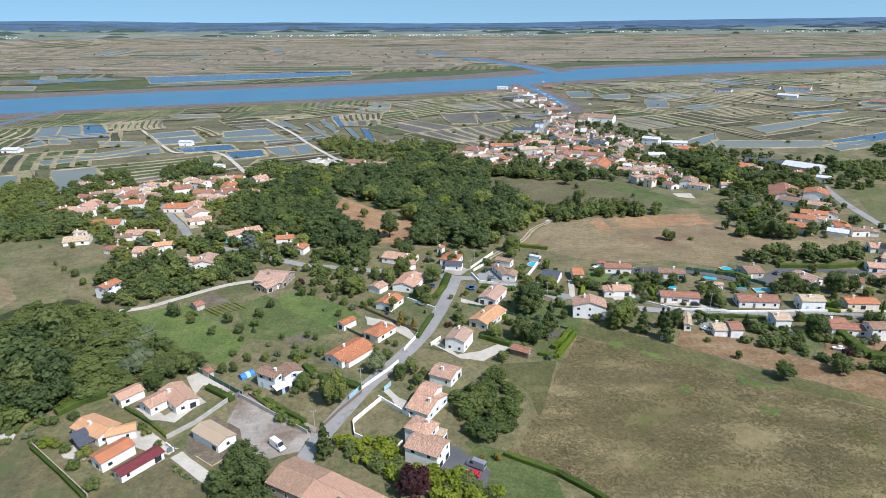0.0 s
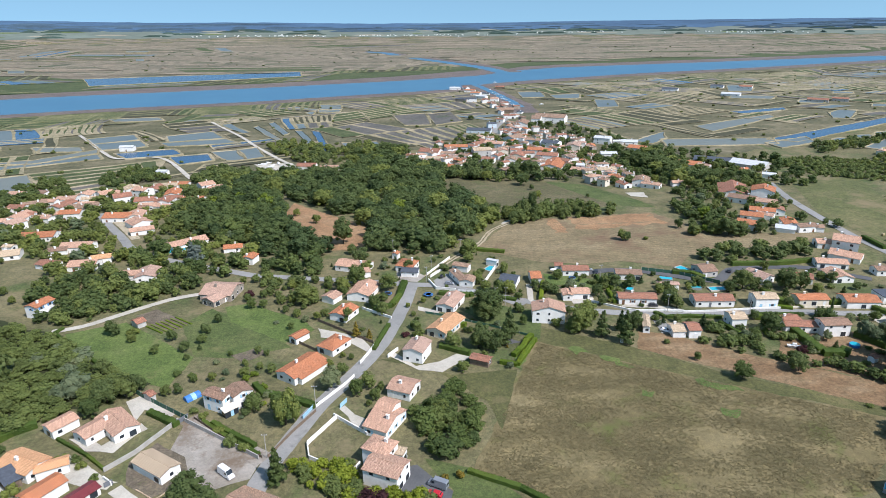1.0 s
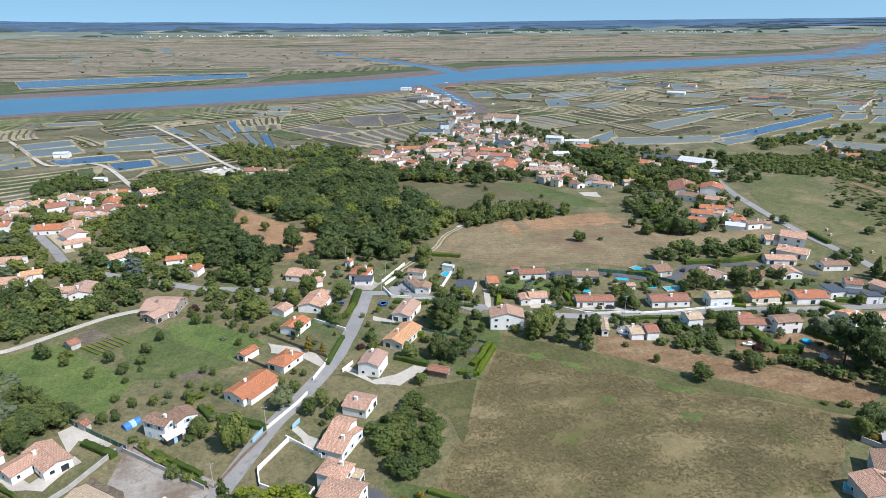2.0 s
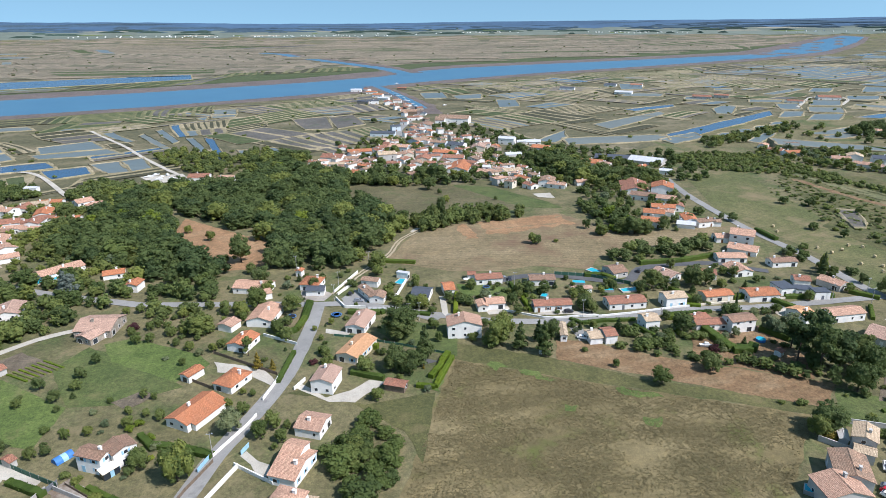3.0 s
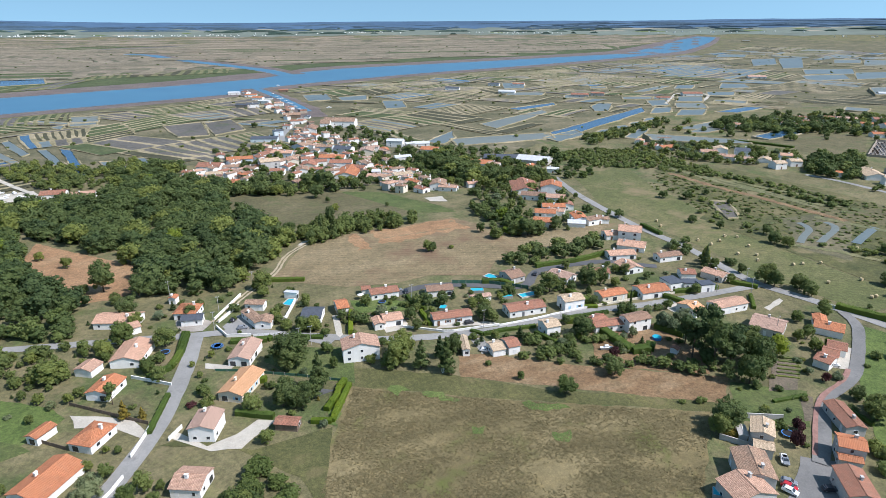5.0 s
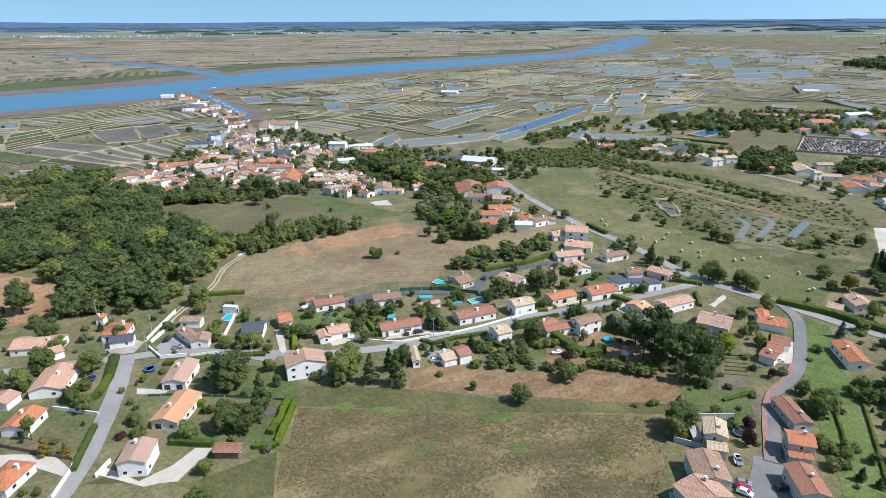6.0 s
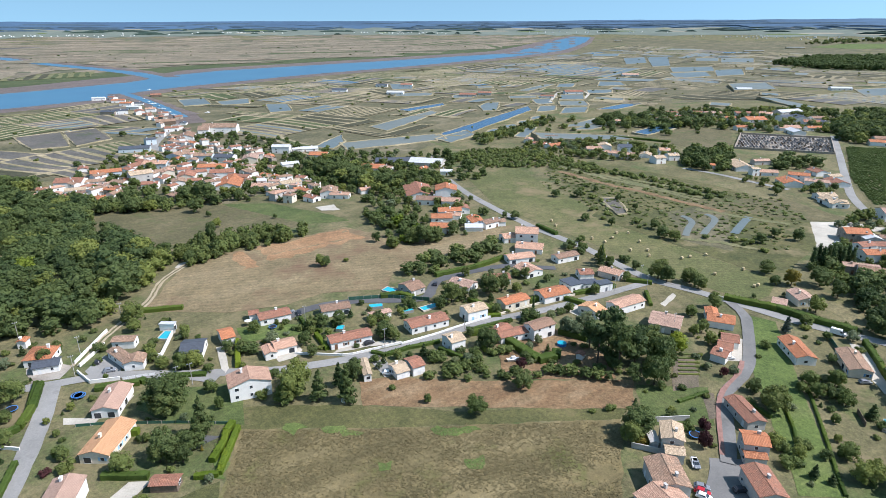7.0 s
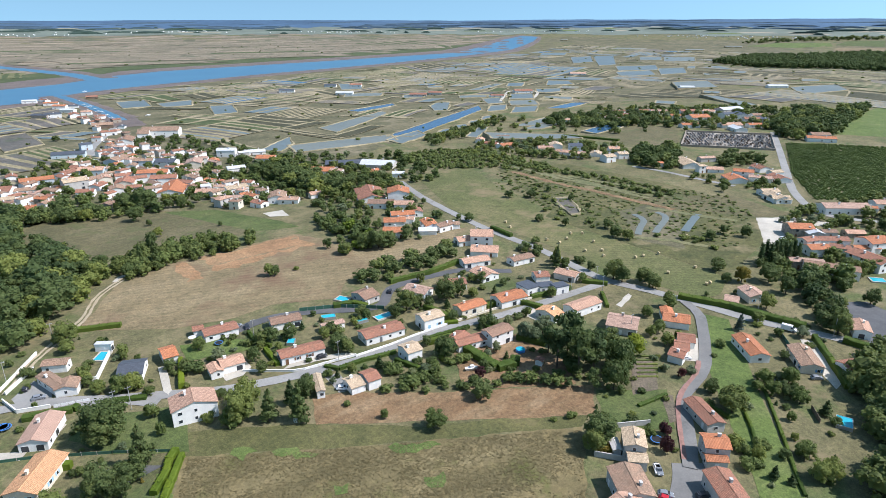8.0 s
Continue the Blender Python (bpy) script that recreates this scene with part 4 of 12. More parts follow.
def cells(quad, block, strip, rng, out, wild=0.25):
    """Cuts a plot into blocks and the blocks into long strips."""
    a, b, c, d = quad
    lu = (math.dist(a, b) + math.dist(d, c)) / 2
    lv = (math.dist(b, c) + math.dist(a, d)) / 2
    if max(lu, lv) > block * 1.6:
        f = rng.uniform(0.5 - wild, 0.5 + wild)
        g = f + rng.uniform(-0.06, 0.06)
        if lu > lv:
            p, q = lerp(a, b, f), lerp(d, c, g)
            cells((a, p, q, d), block, strip, rng, out, wild)
            cells((p, b, c, q), block, strip, rng, out, wild)
        else:
            p, q = lerp(b, c, f), lerp(a, d, g)
            cells((a, b, p, q), block, strip, rng, out, wild)
            cells((q, p, c, d), block, strip, rng, out, wild)
        return
    kind = rng.random()
    k = max(3, int((lu if lu < lv else lv) / (strip * rng.choice((0.6, 1.0, 1.0, 1.8)))))
    along = (lu < lv) != (rng.random() < 0.25)
    for i in range(k):
        f, g = i / k, (i + 1) / k
        if along:
            cell = (lerp(a, b, f), lerp(a, b, g), lerp(d, c, g), lerp(d, c, f))
        else:
            cell = (lerp(a, d, f), lerp(b, c, f), lerp(b, c, g), lerp(a, d, g))
        out.append((cell, kind + rng.uniform(-0.12, 0.12)))


def warp(x, y):
    """Gentle bends, so that banks and basins follow no ruler."""
    d = noise.noise_vector((x / 110, y / 110, 0.3)) * 9 + noise.noise_vector((x / 45, y / 45, 1.7)) * 0.8
    return x + d.x, y + d.y


def pond(material, pts, label, bank=3.0):
    """A larger basin with its own grassy bank."""
    PONDS.append(pts)
    rng = random.Random(round(pts[0][0] * 5 + pts[0][1]))
    ring = ragged(pts, max(5.0, math.dist(pts[0], pts[2]) / 24), 0.6, rng)
    cx, cy = sum(q[0] for q in ring) / len(ring), sum(q[1] for q in ring) / len(ring)
    z = max(terrain(*q) for q in ring) + 0.42
    n = len(ring)
    vs, fs = [], []
    for x, y in ring:
        d = math.hypot(x - cx, y - cy) or 1
        ux, uy = (x - cx) / d, (y - cy) / d
        w = bank * rng.uniform(0.7, 1.3)
        for k, h in ((-0.02, 0.0), (0.5, rng.uniform(0.5, 0.9)), (1.0, 0.4), (1.25, -0.3)):
            vs.append((x + ux * w * k, y + uy * w * k, z + h if h >= 0 else min(z, terrain(x, y)) - 0.5))
    for i in range(n):
        a, b = 4 * i, 4 * ((i + 1) % n)
        fs += [(a + k, b + k, b + k + 1, a + k + 1) for k in range(3)]
    tagged(mesh_object("pond_bank", vs, fs, MAT["bank"]), "grassy bank round a marsh basin", "bank", kind="structure")
    tagged(mesh_object("pond", [(x, y, z + 0.05) for x, y in ring], [tuple(range(n))], MAT[material]), label, "pond", kind="structure")


def marsh(poly, turn, grid, block, strip, bank, shares, seed, cover="bank", lift=0.12, height=0.55, rest="reed"):
    """Banks and basins over a stretch of marsh, their long sides turned by turn; shares: the upper bounds of deep water, pale water, mud and low growth."""
    rng = random.Random(seed)
    out = []
    ca, sa = math.cos(radians(turn)), math.sin(radians(turn))
    xs, ys = [q[0] for q in poly], [q[1] for q in poly]
    mx, my = (min(xs) + max(xs)) / 2, (min(ys) + max(ys)) / 2
    reach = math.hypot(max(xs) - min(xs), max(ys) - min(ys)) / 2
    na, nb = int(reach / grid[0]) + 1, int(reach / grid[1]) + 1

    def knot(i, j):
        d = noise.noise_vector((i * 0.7, j * 0.7, seed)) * 0.5
        u, v = (i + d.x) * grid[0], (j + d.y) * grid[1]
        return mx + u * ca - v * sa, my + u * sa + v * ca

    for i in range(-na, na):
        for j in range(-nb, nb):
            quad = (knot(i, j), knot(i + 1, j), knot(i + 1, j + 1), knot(i, j + 1))
            if any(inside(*q, poly) for q in quad):
                cells(quad, block, strip, rng, out)
    closed = [(min(q[0] for q in po) - 2, min(q[1] for q in po) - 2, max(q[0] for q in po) + 2, max(q[1] for q in po) + 2, po) for po in PONDS]
    banks = ([], [])
    fill = {k: ([], []) for k in ("deep", "basin", "basinmud", "greenmarsh", rest)}
    for cell, kind in out:
        cx, cy = sum(q[0] for q in cell) / 4, sum(q[1] for q in cell) / 4
        if not inside(cx, cy, poly):
            continue
        spots = [warp(*q) for q in (*cell, (cx, cy), lerp(cell[0], cell[1], 0.5), lerp(cell[1], cell[2], 0.5), lerp(cell[2], cell[3], 0.5), lerp(cell[3], cell[0], 0.5))]
        if any(x0 < px < x1 and y0 < py < y1 and inside(px, py, po) for x0, y0, x1, y1, po in closed for px, py in spots):
            continue
        if any(taken(px, py, 3.0) for px, py in spots):
            continue
        la, lb = max(0.1, math.dist(cell[0], cell[1])), max(0.1, math.dist(cell[1], cell[2]))
        w = min(bank * rng.uniform(0.6, 1.3), min(la, lb) * 0.34)
        ux, uy = (cell[1][0] - cell[0][0]) / la, (cell[1][1] - cell[0][1]) / la
        outer, inner = [], []
        for i in range(4):
            for f in (0, 0.25, 0.5, 0.75):
                ex, ey = lerp(cell[i], cell[(i + 1) % 4], f)
                dx, dy = cx - ex, cy - ey
                a, b = dx * ux + dy * uy, -dx * uy + dy * ux
                ww = w * rng.uniform(0.75, 1.25)
                ka, kb = a * min(0.95, 2 * ww / la), b * min(0.95, 2 * ww / lb)
                outer.append(warp(ex, ey))
                inner.append(warp(ex + ka * ux - kb * uy, ey + ka * uy + kb * ux))
        n = len(outer)
        base = len(banks[0])
        zl = terrain(cx, cy) + lift
        zs = [terrain(*q) for q in cell]
        far = max(zs) - min(zs) > 0.35
        level = (lambda x, y: terrain(x, y) + lift) if far else (lambda x, y: zl)
        banks[0].extend([(x, y, level(x, y) + height * (0.7 + 0.6 * noise.noise((x / 9, y / 9, 5)))) for x, y in outer] + [(x, y, level(x, y)) for x, y in inner])
        banks[1].extend([(base + i, base + (i + 1) % n, base + n + (i + 1) % n, base + n + i) for i in range(n)])
        which = "deep" if kind < shares[0] else "basin" if kind < shares[1] else "basinmud" if kind < shares[2] else "greenmarsh" if kind < shares[3] else rest
        V, Fc = fill[which]
        base = len(V)
        V.extend([(x, y, level(x, y) + 0.02) for x, y in inner])
        Fc.append(tuple(range(base, base + n)))
    tagged(mesh_object("marsh_banks", *banks, MAT[cover]), "grassy banks between the basins of a salt marsh", "marsh banks", kind="stuff")
    words = {"deep": "deep blue water standing in marsh basins", "basin": "shallow pale blue water in oyster basins", "basinmud": "bare grey-brown mud in drained marsh basins", "greenmarsh": "low green growth in silted marsh basins", "reed": "dark reeds in abandoned marsh basins", "farmarsh": "dry brown growth in far marsh basins"}
    for k, (V, Fc) in fill.items():
        if Fc:
            tagged(mesh_object("marsh_basins", V, Fc, MAT[k]), words[k], "marsh basins", kind="stuff")


# ---- far country under the skyline ----
def far_point(az, dist):
    """A place far off: az in degrees from the y axis to the right, by true distance; the land beyond 2.6 km is drawn in."""
    r = dist if dist < 2600 else 2600 + 2300 * (1 - 2600 / dist)
    a = radians(az)
    return 10 + r * math.sin(a), 30 + r * math.cos(a)


def far_sheet(name, material, az0, az1, d0, d1, label, steps=60, lift=0.5, ragged_by=0.0, seed=3):
    rng = random.Random(seed)
    vs, fs = [], []
    rings = 6
    for i in range(steps + 1):
        az = az0 + (az1 - az0) * i / steps
        k0, k1 = d0 * (1 + rng.uniform(-1, 1) * ragged_by), d1 * (1 + rng.uniform(-1, 1) * ragged_by)
        for j in range(rings):
            x, y = far_point(az, k0 * (k1 / k0) ** (j / (rings - 1)))
            vs.append((x, y, terrain(x, y) + lift))
        if i:
            a = (i - 1) * rings
            fs += [(a + j, a + rings + j, a + rings + j + 1, a + j + 1) for j in range(rings - 1)]
    return tagged(mesh_object(name, vs, fs, MAT[material]), label, "backdrop", kind="structure")


# Backdrop sheets carry the haze of the distance as painted colour.
far_sheet("backdrop", "farfield", -75, 105, 5600, 16000, "far fields under the skyline, haze put into their pale colour", 140, 0.8, 0.06)
far_sheet("backdrop", "farhaze", -75, 105, 10000, 46000, "far woods under the skyline, their haze painted in as blue", 160, 1.6, 0.12, 5)


def far_strips(count, dlo, dhi, material, name, label, seed, wide=(1.0, 7.0), high=(3, 5.5), deep=(0.02, 0.07)):
    """Long low masses of woodland or fields far off, joined."""
    rng = random.Random(seed)
    vs, fs = [], []
    for _ in range(count):
        az, d = rng.uniform(-72, 102), dlo * (dhi / dlo) ** rng.random()
        w, dd, h = rng.uniform(*wide), rng.uniform(*deep), rng.uniform(*high)
        k = max(3, int(w * 2))
        base = len(vs)
        for i in range(k + 1):
            f = i / k
            swell = math.sin(math.pi * min(1, max(0, f))) ** 0.4
            shift, tall = rng.uniform(-0.004, 0.004), h * swell * rng.uniform(0.75, 1.1)
            for s, z in ((0, 0), (0.08, 1), (1, 1)):
                x, y = far_point(az + w * (f - 0.5), d * (1 + dd * s * swell + shift))
                vs.append((x, y, terrain(x, y) + 1.0 + z * tall))
            if i:
                a = base + 3 * (i - 1)
                fs += [(a, a + 3, a + 4, a + 1), (a + 1, a + 4, a + 5, a + 2)]
    tagged(mesh_object(name, vs, fs, MAT[material]), label, name.replace("_", " "), kind="stuff")


# Wood belts: bluer with distance, the haze being painted into their materials.
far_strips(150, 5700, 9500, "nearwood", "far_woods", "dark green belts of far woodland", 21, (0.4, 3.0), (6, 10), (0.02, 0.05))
far_strips(260, 8000, 13000, "hazewood", "far_woods", "belts of far woodland, haze painted in as blue-green", 25, (0.6, 4.0), (5, 9), (0.03, 0.08))
far_strips(46, 5900, 11000, "farhay", "far_fields", "pale strips of far farmland", 22, (0.8, 4.5), (0.6, 1.2), (0.03, 0.08))
far_strips(26, 5900, 9000, "bright", "far_fields", "green strips of far farmland", 24, (0.8, 3.5), (0.6, 1.2), (0.03, 0.06))
far_strips(60, 12000, 26000, "hazewood", "far_woods", "far woods near the skyline, painted haze blue", 23, (2.0, 10.0), (3, 6), (0.03, 0.15))


def far_houses(count, seed):
    rng = random.Random(seed)
    bm = bmesh.new()
    for _ in range(count):
        town = rng.choice(((-38, 6200), (-12, 5900), (-6, 5900), (4, 6000), (30, 6400), (46, 6600), (58, 5200), (66, 5000), (14, 6800)))
        az, d = town[0] + rng.gauss(0, 3.0), town[1] * (1 + rng.gauss(0, 0.03))
        x, y = far_point(az, d)
        s = rng.uniform(2.5, 5)
        bmesh.ops.create_cube(bm, size=1.0, matrix=Matrix.LocRotScale((x, y, terrain(x, y) + 3), Euler((0, 0, rng.uniform(0, 3))), (s * 1.7, s, 4.5)))
    me = bpy.data.meshes.new("far_houses")
    bm.to_mesh(me)
    bm.free()
    me.materials.append(MAT["white"])
    tagged(new("far_houses", me), "scattered pale houses of far towns", "houses", kind="stuff")


far_houses(300, 31)


# ---- vehicles and loose things ----
def car(x, y, ang, paint="carwhite", van=False, label=""):
    """A parked car or van: body, cabin glass, wheels with rims, lamps."""
    L, W, H = (5.6, 2.05, 2.5) if van else (4.1, 1.74, 1.46)
    words = {"carwhite": "white", "cargrey": "grey", "carblack": "black", "carblue": "blue", "red": "red"}[paint]
    top = root("van" if van else "car", x, y, ang, 0.2, label=label or words + (" camper van" if van else " hatchback car") + " parked on the ground", category="van" if van else "car")
    bm = bmesh.new()
    h = W / 2
    if van:
        prof = [(-L / 2, 0.35), (-L / 2, H - 0.15), (-L / 2 + 0.2, H), (L / 2 - 1.6, H), (L / 2 - 0.9, 1.35), (L / 2 - 0.05, 1.05), (L / 2, 0.35)]
    else:
        prof = [(-L / 2, 0.3), (-L / 2, 0.85), (-L / 2 + 0.25, 0.95), (-L / 2 + 0.7, H), (0.35, H), (1.05, 0.95), (L / 2 - 0.1, 0.75), (L / 2, 0.3)]
    prism(bm, [(px, -h, pz) for px, pz in prof], [(px, h, pz) for px, pz in prof])
    for v in bm.verts:
        if v.co.z > 1.0:
            v.co.y *= 0.84
    bmesh.ops.recalc_face_normals(bm, faces=bm.faces[:])
    bmesh.ops.bevel(bm, geom=bm.edges[:], offset=0.06, segments=1, affect='EDGES')
    part("body", bm, paint, top)
    for s in (-1, 1):
        bm = boxed(-L / 2 + 1.0 if not van else 0.7, s * h * 0.92 - 0.03, 1.0 if not van else 1.35, 0.45 if not van else L / 2 - 1.3, s * h * 0.92 + 0.03, H - 0.1 if not van else 2.0)
        part("side_window", bm, "glass", top)
    bm = bmesh.new()
    if van:
        prism(bm, [(L / 2 - 1.58, -h * 0.75, H - 0.1), (L / 2 - 1.58, h * 0.75, H - 0.1), (L / 2 - 0.92, h * 0.8, 1.4), (L / 2 - 0.92, -h * 0.8, 1.4)], [(L / 2 - 1.50, -h * 0.75, H - 0.06), (L / 2 - 1.50, h * 0.75, H - 0.06), (L / 2 - 0.84, h * 0.8, 1.42), (L / 2 - 0.84, -h * 0.8, 1.42)])
    else:
        prism(bm, [(0.38, -h * 0.7, H - 0.04), (0.38, h * 0.7, H - 0.04), (1.0, h * 0.78, 1.0), (1.0, -h * 0.78, 1.0)], [(0.45, -h * 0.7, H), (0.45, h * 0.7, H), (1.08, h * 0.78, 1.02), (1.08, -h * 0.78, 1.02)])
    bmesh.ops.recalc_face_normals(bm, faces=bm.faces[:])
    part("windscreen", bm, "glass", top)
    part("rear_window", boxed(-L / 2 - 0.02 if van else -L / 2 + 0.3, -h * 0.7, 1.0 if not van else 1.4, -L / 2 + 0.05 if van else -L / 2 + 0.5, h * 0.7, 1.3 if not van else 2.0), "glass", top)
    for px in (-L * 0.31, L * 0.32):
        for s in (-1, 1):
            for nm, rad, wd, mt in (("tyre", 0.33, 0.2, "rubber"), ("rim", 0.2, 0.22, "steel")):
                bm = bmesh.new()
                bmesh.ops.create_cone(bm, cap_ends=True, segments=12, radius1=rad, radius2=rad, depth=wd, matrix=Matrix.Translation((px, s * (h - 0.1), 0.33)) @ Matrix.Rotation(math.pi / 2, 4, 'X'))
                part(nm, bm, mt, top)
    for s in (-1, 1):
        part("headlight", boxed(L / 2 - 0.08, s * h * 0.65 - 0.15, 0.6, L / 2 + 0.01, s * h * 0.65 + 0.15, 0.76), "frame", top)
    return top


def disc(r, z0, z1, seg=20, r2=None):
    bm = bmesh.new()
    bmesh.ops.create_cone(bm, cap_ends=True, segments=seg, radius1=r, radius2=r2 or r, depth=z1 - z0, matrix=Matrix.Translation((0, 0, (z0 + z1) / 2)))
    return bm


def bale(x, y):
    top = root("hay_bale", x, y, random.Random(int(x * 9 + y)).uniform(0, 180), 0.12, label="round straw bale lying on the mown field", category="hay bale", group="bales on the field")
    bm = bmesh.new()
    bmesh.ops.create_cone(bm, cap_ends=True, segments=14, radius1=0.8, radius2=0.8, depth=1.3, matrix=Matrix.Translation((0, 0, 0.75)) @ Matrix.Rotation(math.pi / 2, 4, 'X'))
    bmesh.ops.bevel(bm, geom=[e for e in bm.edges], offset=0.08, segments=1, affect='EDGES')
    part("straw_roll", bm, "straw", top)


def pole(x, y, h=8.5, lamp=False):
    top = root("street_lamp" if lamp else "utility_pole", x, y, 0, 0.0, label="tall grey street lamp beside the road" if lamp else "weathered utility pole carrying cables beside the road", category="street lamp" if lamp else "utility pole")
    part("shaft", disc(0.13, -0.5, h, 8, 0.08), "steel" if lamp else "concrete", top)
    if lamp:
        part("lamp_head", boxed(-0.2, -0.1, h, 0.9, 0.1, h + 0.12), "steel", top)
    else:
        part("crossarm", boxed(-0.9, -0.06, h - 0.5, 0.9, 0.06, h - 0.38), "steel", top)
        for s in (-0.7, 0, 0.7):
            part("insulator", boxed(s - 0.06, -0.06, h - 0.38, s + 0.06, 0.06, h - 0.15), "frame", top)


def trampoline(x, y, r=1.9):
    top = root("trampoline", x, y, 0, 0.1, label="round black garden trampoline with a blue rim", category="trampoline")
    part("mat", disc(r * 0.85, 0.80, 0.83), "rubber", top)
    bm = bmesh.new()
    k = 20
    a = [(r * f * math.cos(i * 6.2832 / k), r * f * math.sin(i * 6.2832 / k), z) for f, z in ((0.85, 0.86), (1.0, 0.86), (1.0, 0.78), (0.85, 0.78)) for i in range(k)]
    vs = [bm.verts.new(q) for q in a]
    for j in range(4):
        for i in range(k):
            bm.faces.new((vs[j * k + i], vs[j * k + (i + 1) % k], vs[((j + 1) % 4) * k + (i + 1) % k], vs[((j + 1) % 4) * k + i]))
    part("rim_pad", bm, "tarp", top)
    for i in range(6):
        c, s = r * 0.95 * math.cos(i * 1.047), r * 0.95 * math.sin(i * 1.047)
        part("leg", boxed(c - 0.03, s - 0.03, -0.3, c + 0.03, s + 0.03, 0.8), "steel", top)


def pool(x, y, ang, L, W, raised=False):
    """A garden pool: coping, basin walls and water."""
    top = root("swimming_pool", x, y, ang, 0.05, label=("raised framed pool of turquoise water in a garden" if raised else "sunken turquoise swimming pool with pale stone coping"), category="swimming pool")
    h = 1.2 if raised else 0.55
    c = 0.15 if raised else 0.5
    for nm, q in (("coping", (-L / 2 - c, -W / 2 - c, -0.6, L / 2 + c, -W / 2, h)), ("coping", (-L / 2 - c, W / 2, -0.6, L / 2 + c, W / 2 + c, h)), ("coping", (-L / 2 - c, -W / 2, -0.6, -L / 2, W / 2, h)), ("coping", (L / 2, -W / 2, -0.6, L / 2 + c, W / 2, h))):
        part(nm, boxed(*q), "steel" if raised else "gravel", top)
    part("water_surface", boxed(-L / 2, -W / 2, -0.5, L / 2, W / 2, h - 0.1), "pool", top)


def round_pool(x, y, r=1.8):
    top = root("round_pool", x, y, 0, 0.1, label="round blue frame pool standing on dry grass", category="swimming pool")
    bm = disc(r, -0.3, 1.0, 24)
    part("pool_wall", bm, "tarp", top)
    part("water_surface", disc(r * 0.93, 1.0, 1.02, 24), "pool", top)
    bm = disc(r * 1.03, 0.95, 1.03, 24)


def boat(x, y, ang, L=6.0, mat="frame", water_z=0.3):
    top = root("boat", x, y, ang, water_z, label="small pale boat with a low cabin", category="boat")
    bm = bmesh.new()
    w = L * 0.17
    deck = [(-L / 2, -w * 0.8, 0.8), (L * 0.1, -w, 0.8), (L / 2, 0, 1.0), (L * 0.1, w, 0.8), (-L / 2, w * 0.8, 0.8)]
    prism(bm, [(q[0] * 0.85, q[1] * 0.6, -0.1) for q in deck], deck)
    part("hull", bm, mat, top)
    part("cabin", boxed(-L * 0.15, -w * 0.5, 0.75, L * 0.15, w * 0.5, 1.7, 0.08), "frame", top)


def tent(x, y, ang):
    top = root("tunnel_tent", x, y, ang, 0.15, label="blue and white tunnel tent pitched on grass", category="tent")
    for nm, x0, x1, m in (("canopy", -2.6, -0.6, "tarp"), ("canopy", -0.6, 0.9, "skyblue"), ("canopy", 0.9, 2.6, "tarp")):
        bm = bmesh.new()
        prof = [(1.5 * math.cos(i * math.pi / 6), 1.75 * math.sin(i * math.pi / 6)) for i in range(7)]
        prism(bm, [(x0, a, b - 0.2) for a, b in prof], [(x1, a, b - 0.2) for a, b in prof])
        bmesh.ops.recalc_face_normals(bm, faces=bm.faces[:])
        part(nm, bm, m, top)


def umbrella(x, y, mat="frame"):
    top = root("parasol", x, y, 0, 0.1, label="open pale garden parasol on a patio", category="parasol")
    part("pole", disc(0.04, -0.4, 2.4, 6), "steel", top)
    part("canopy", disc(1.5, 2.1, 2.6, 8, 0.05), mat, top)


def graves(poly, seed=5):
    """Rows of tombs: joined slabs and headstones."""
    rng = random.Random(seed)
    xs, ys = [q[0] for q in poly], [q[1] for q in poly]
    ax = math.atan2(poly[2][1] - poly[1][1], poly[2][0] - poly[1][0])
    u, v = Vector((math.cos(ax), math.sin(ax))), Vector((-math.sin(ax), math.cos(ax)))
    c = Vector(((min(xs) + max(xs)) / 2, (min(ys) + max(ys)) / 2))
    sets = {k: bmesh.new() for k in ("stone", "bark", "lane", "asphalt", "slate")}
    for i in range(-40, 41):
        for j in range(-30, 31):
            p = c + u * (i * 3.0) + v * (j * 3.6)
            if not inside(p.x, p.y, poly) or rng.random() < 0.25:
                continue
            bm = sets[rng.choice(("stone", "bark", "lane", "asphalt", "slate"))]
            z = terrain(p.x, p.y) + 0.2
            m = Matrix.Translation((p.x, p.y, z)) @ Matrix.Rotation(ax, 4, 'Z')
            for q, s in (((0, 0, 0.2), (1.5, 2.3, 0.6)), ((0, 1.1, 0.7), (1.3, 0.22, rng.uniform(0.8, 1.6)))):
                bmesh.ops.create_cube(bm, size=1.0, matrix=m @ Matrix.LocRotScale(q, None, s))
    for k, bm in sets.items():
        me = bpy.data.meshes.new("tombs")
        bm.to_mesh(me)
        bm.free()
        me.materials.append(MAT[k])
        tagged(new("tombs", me), "rows of pale stone tombs in a walled cemetery", "tombs", kind="stuff")


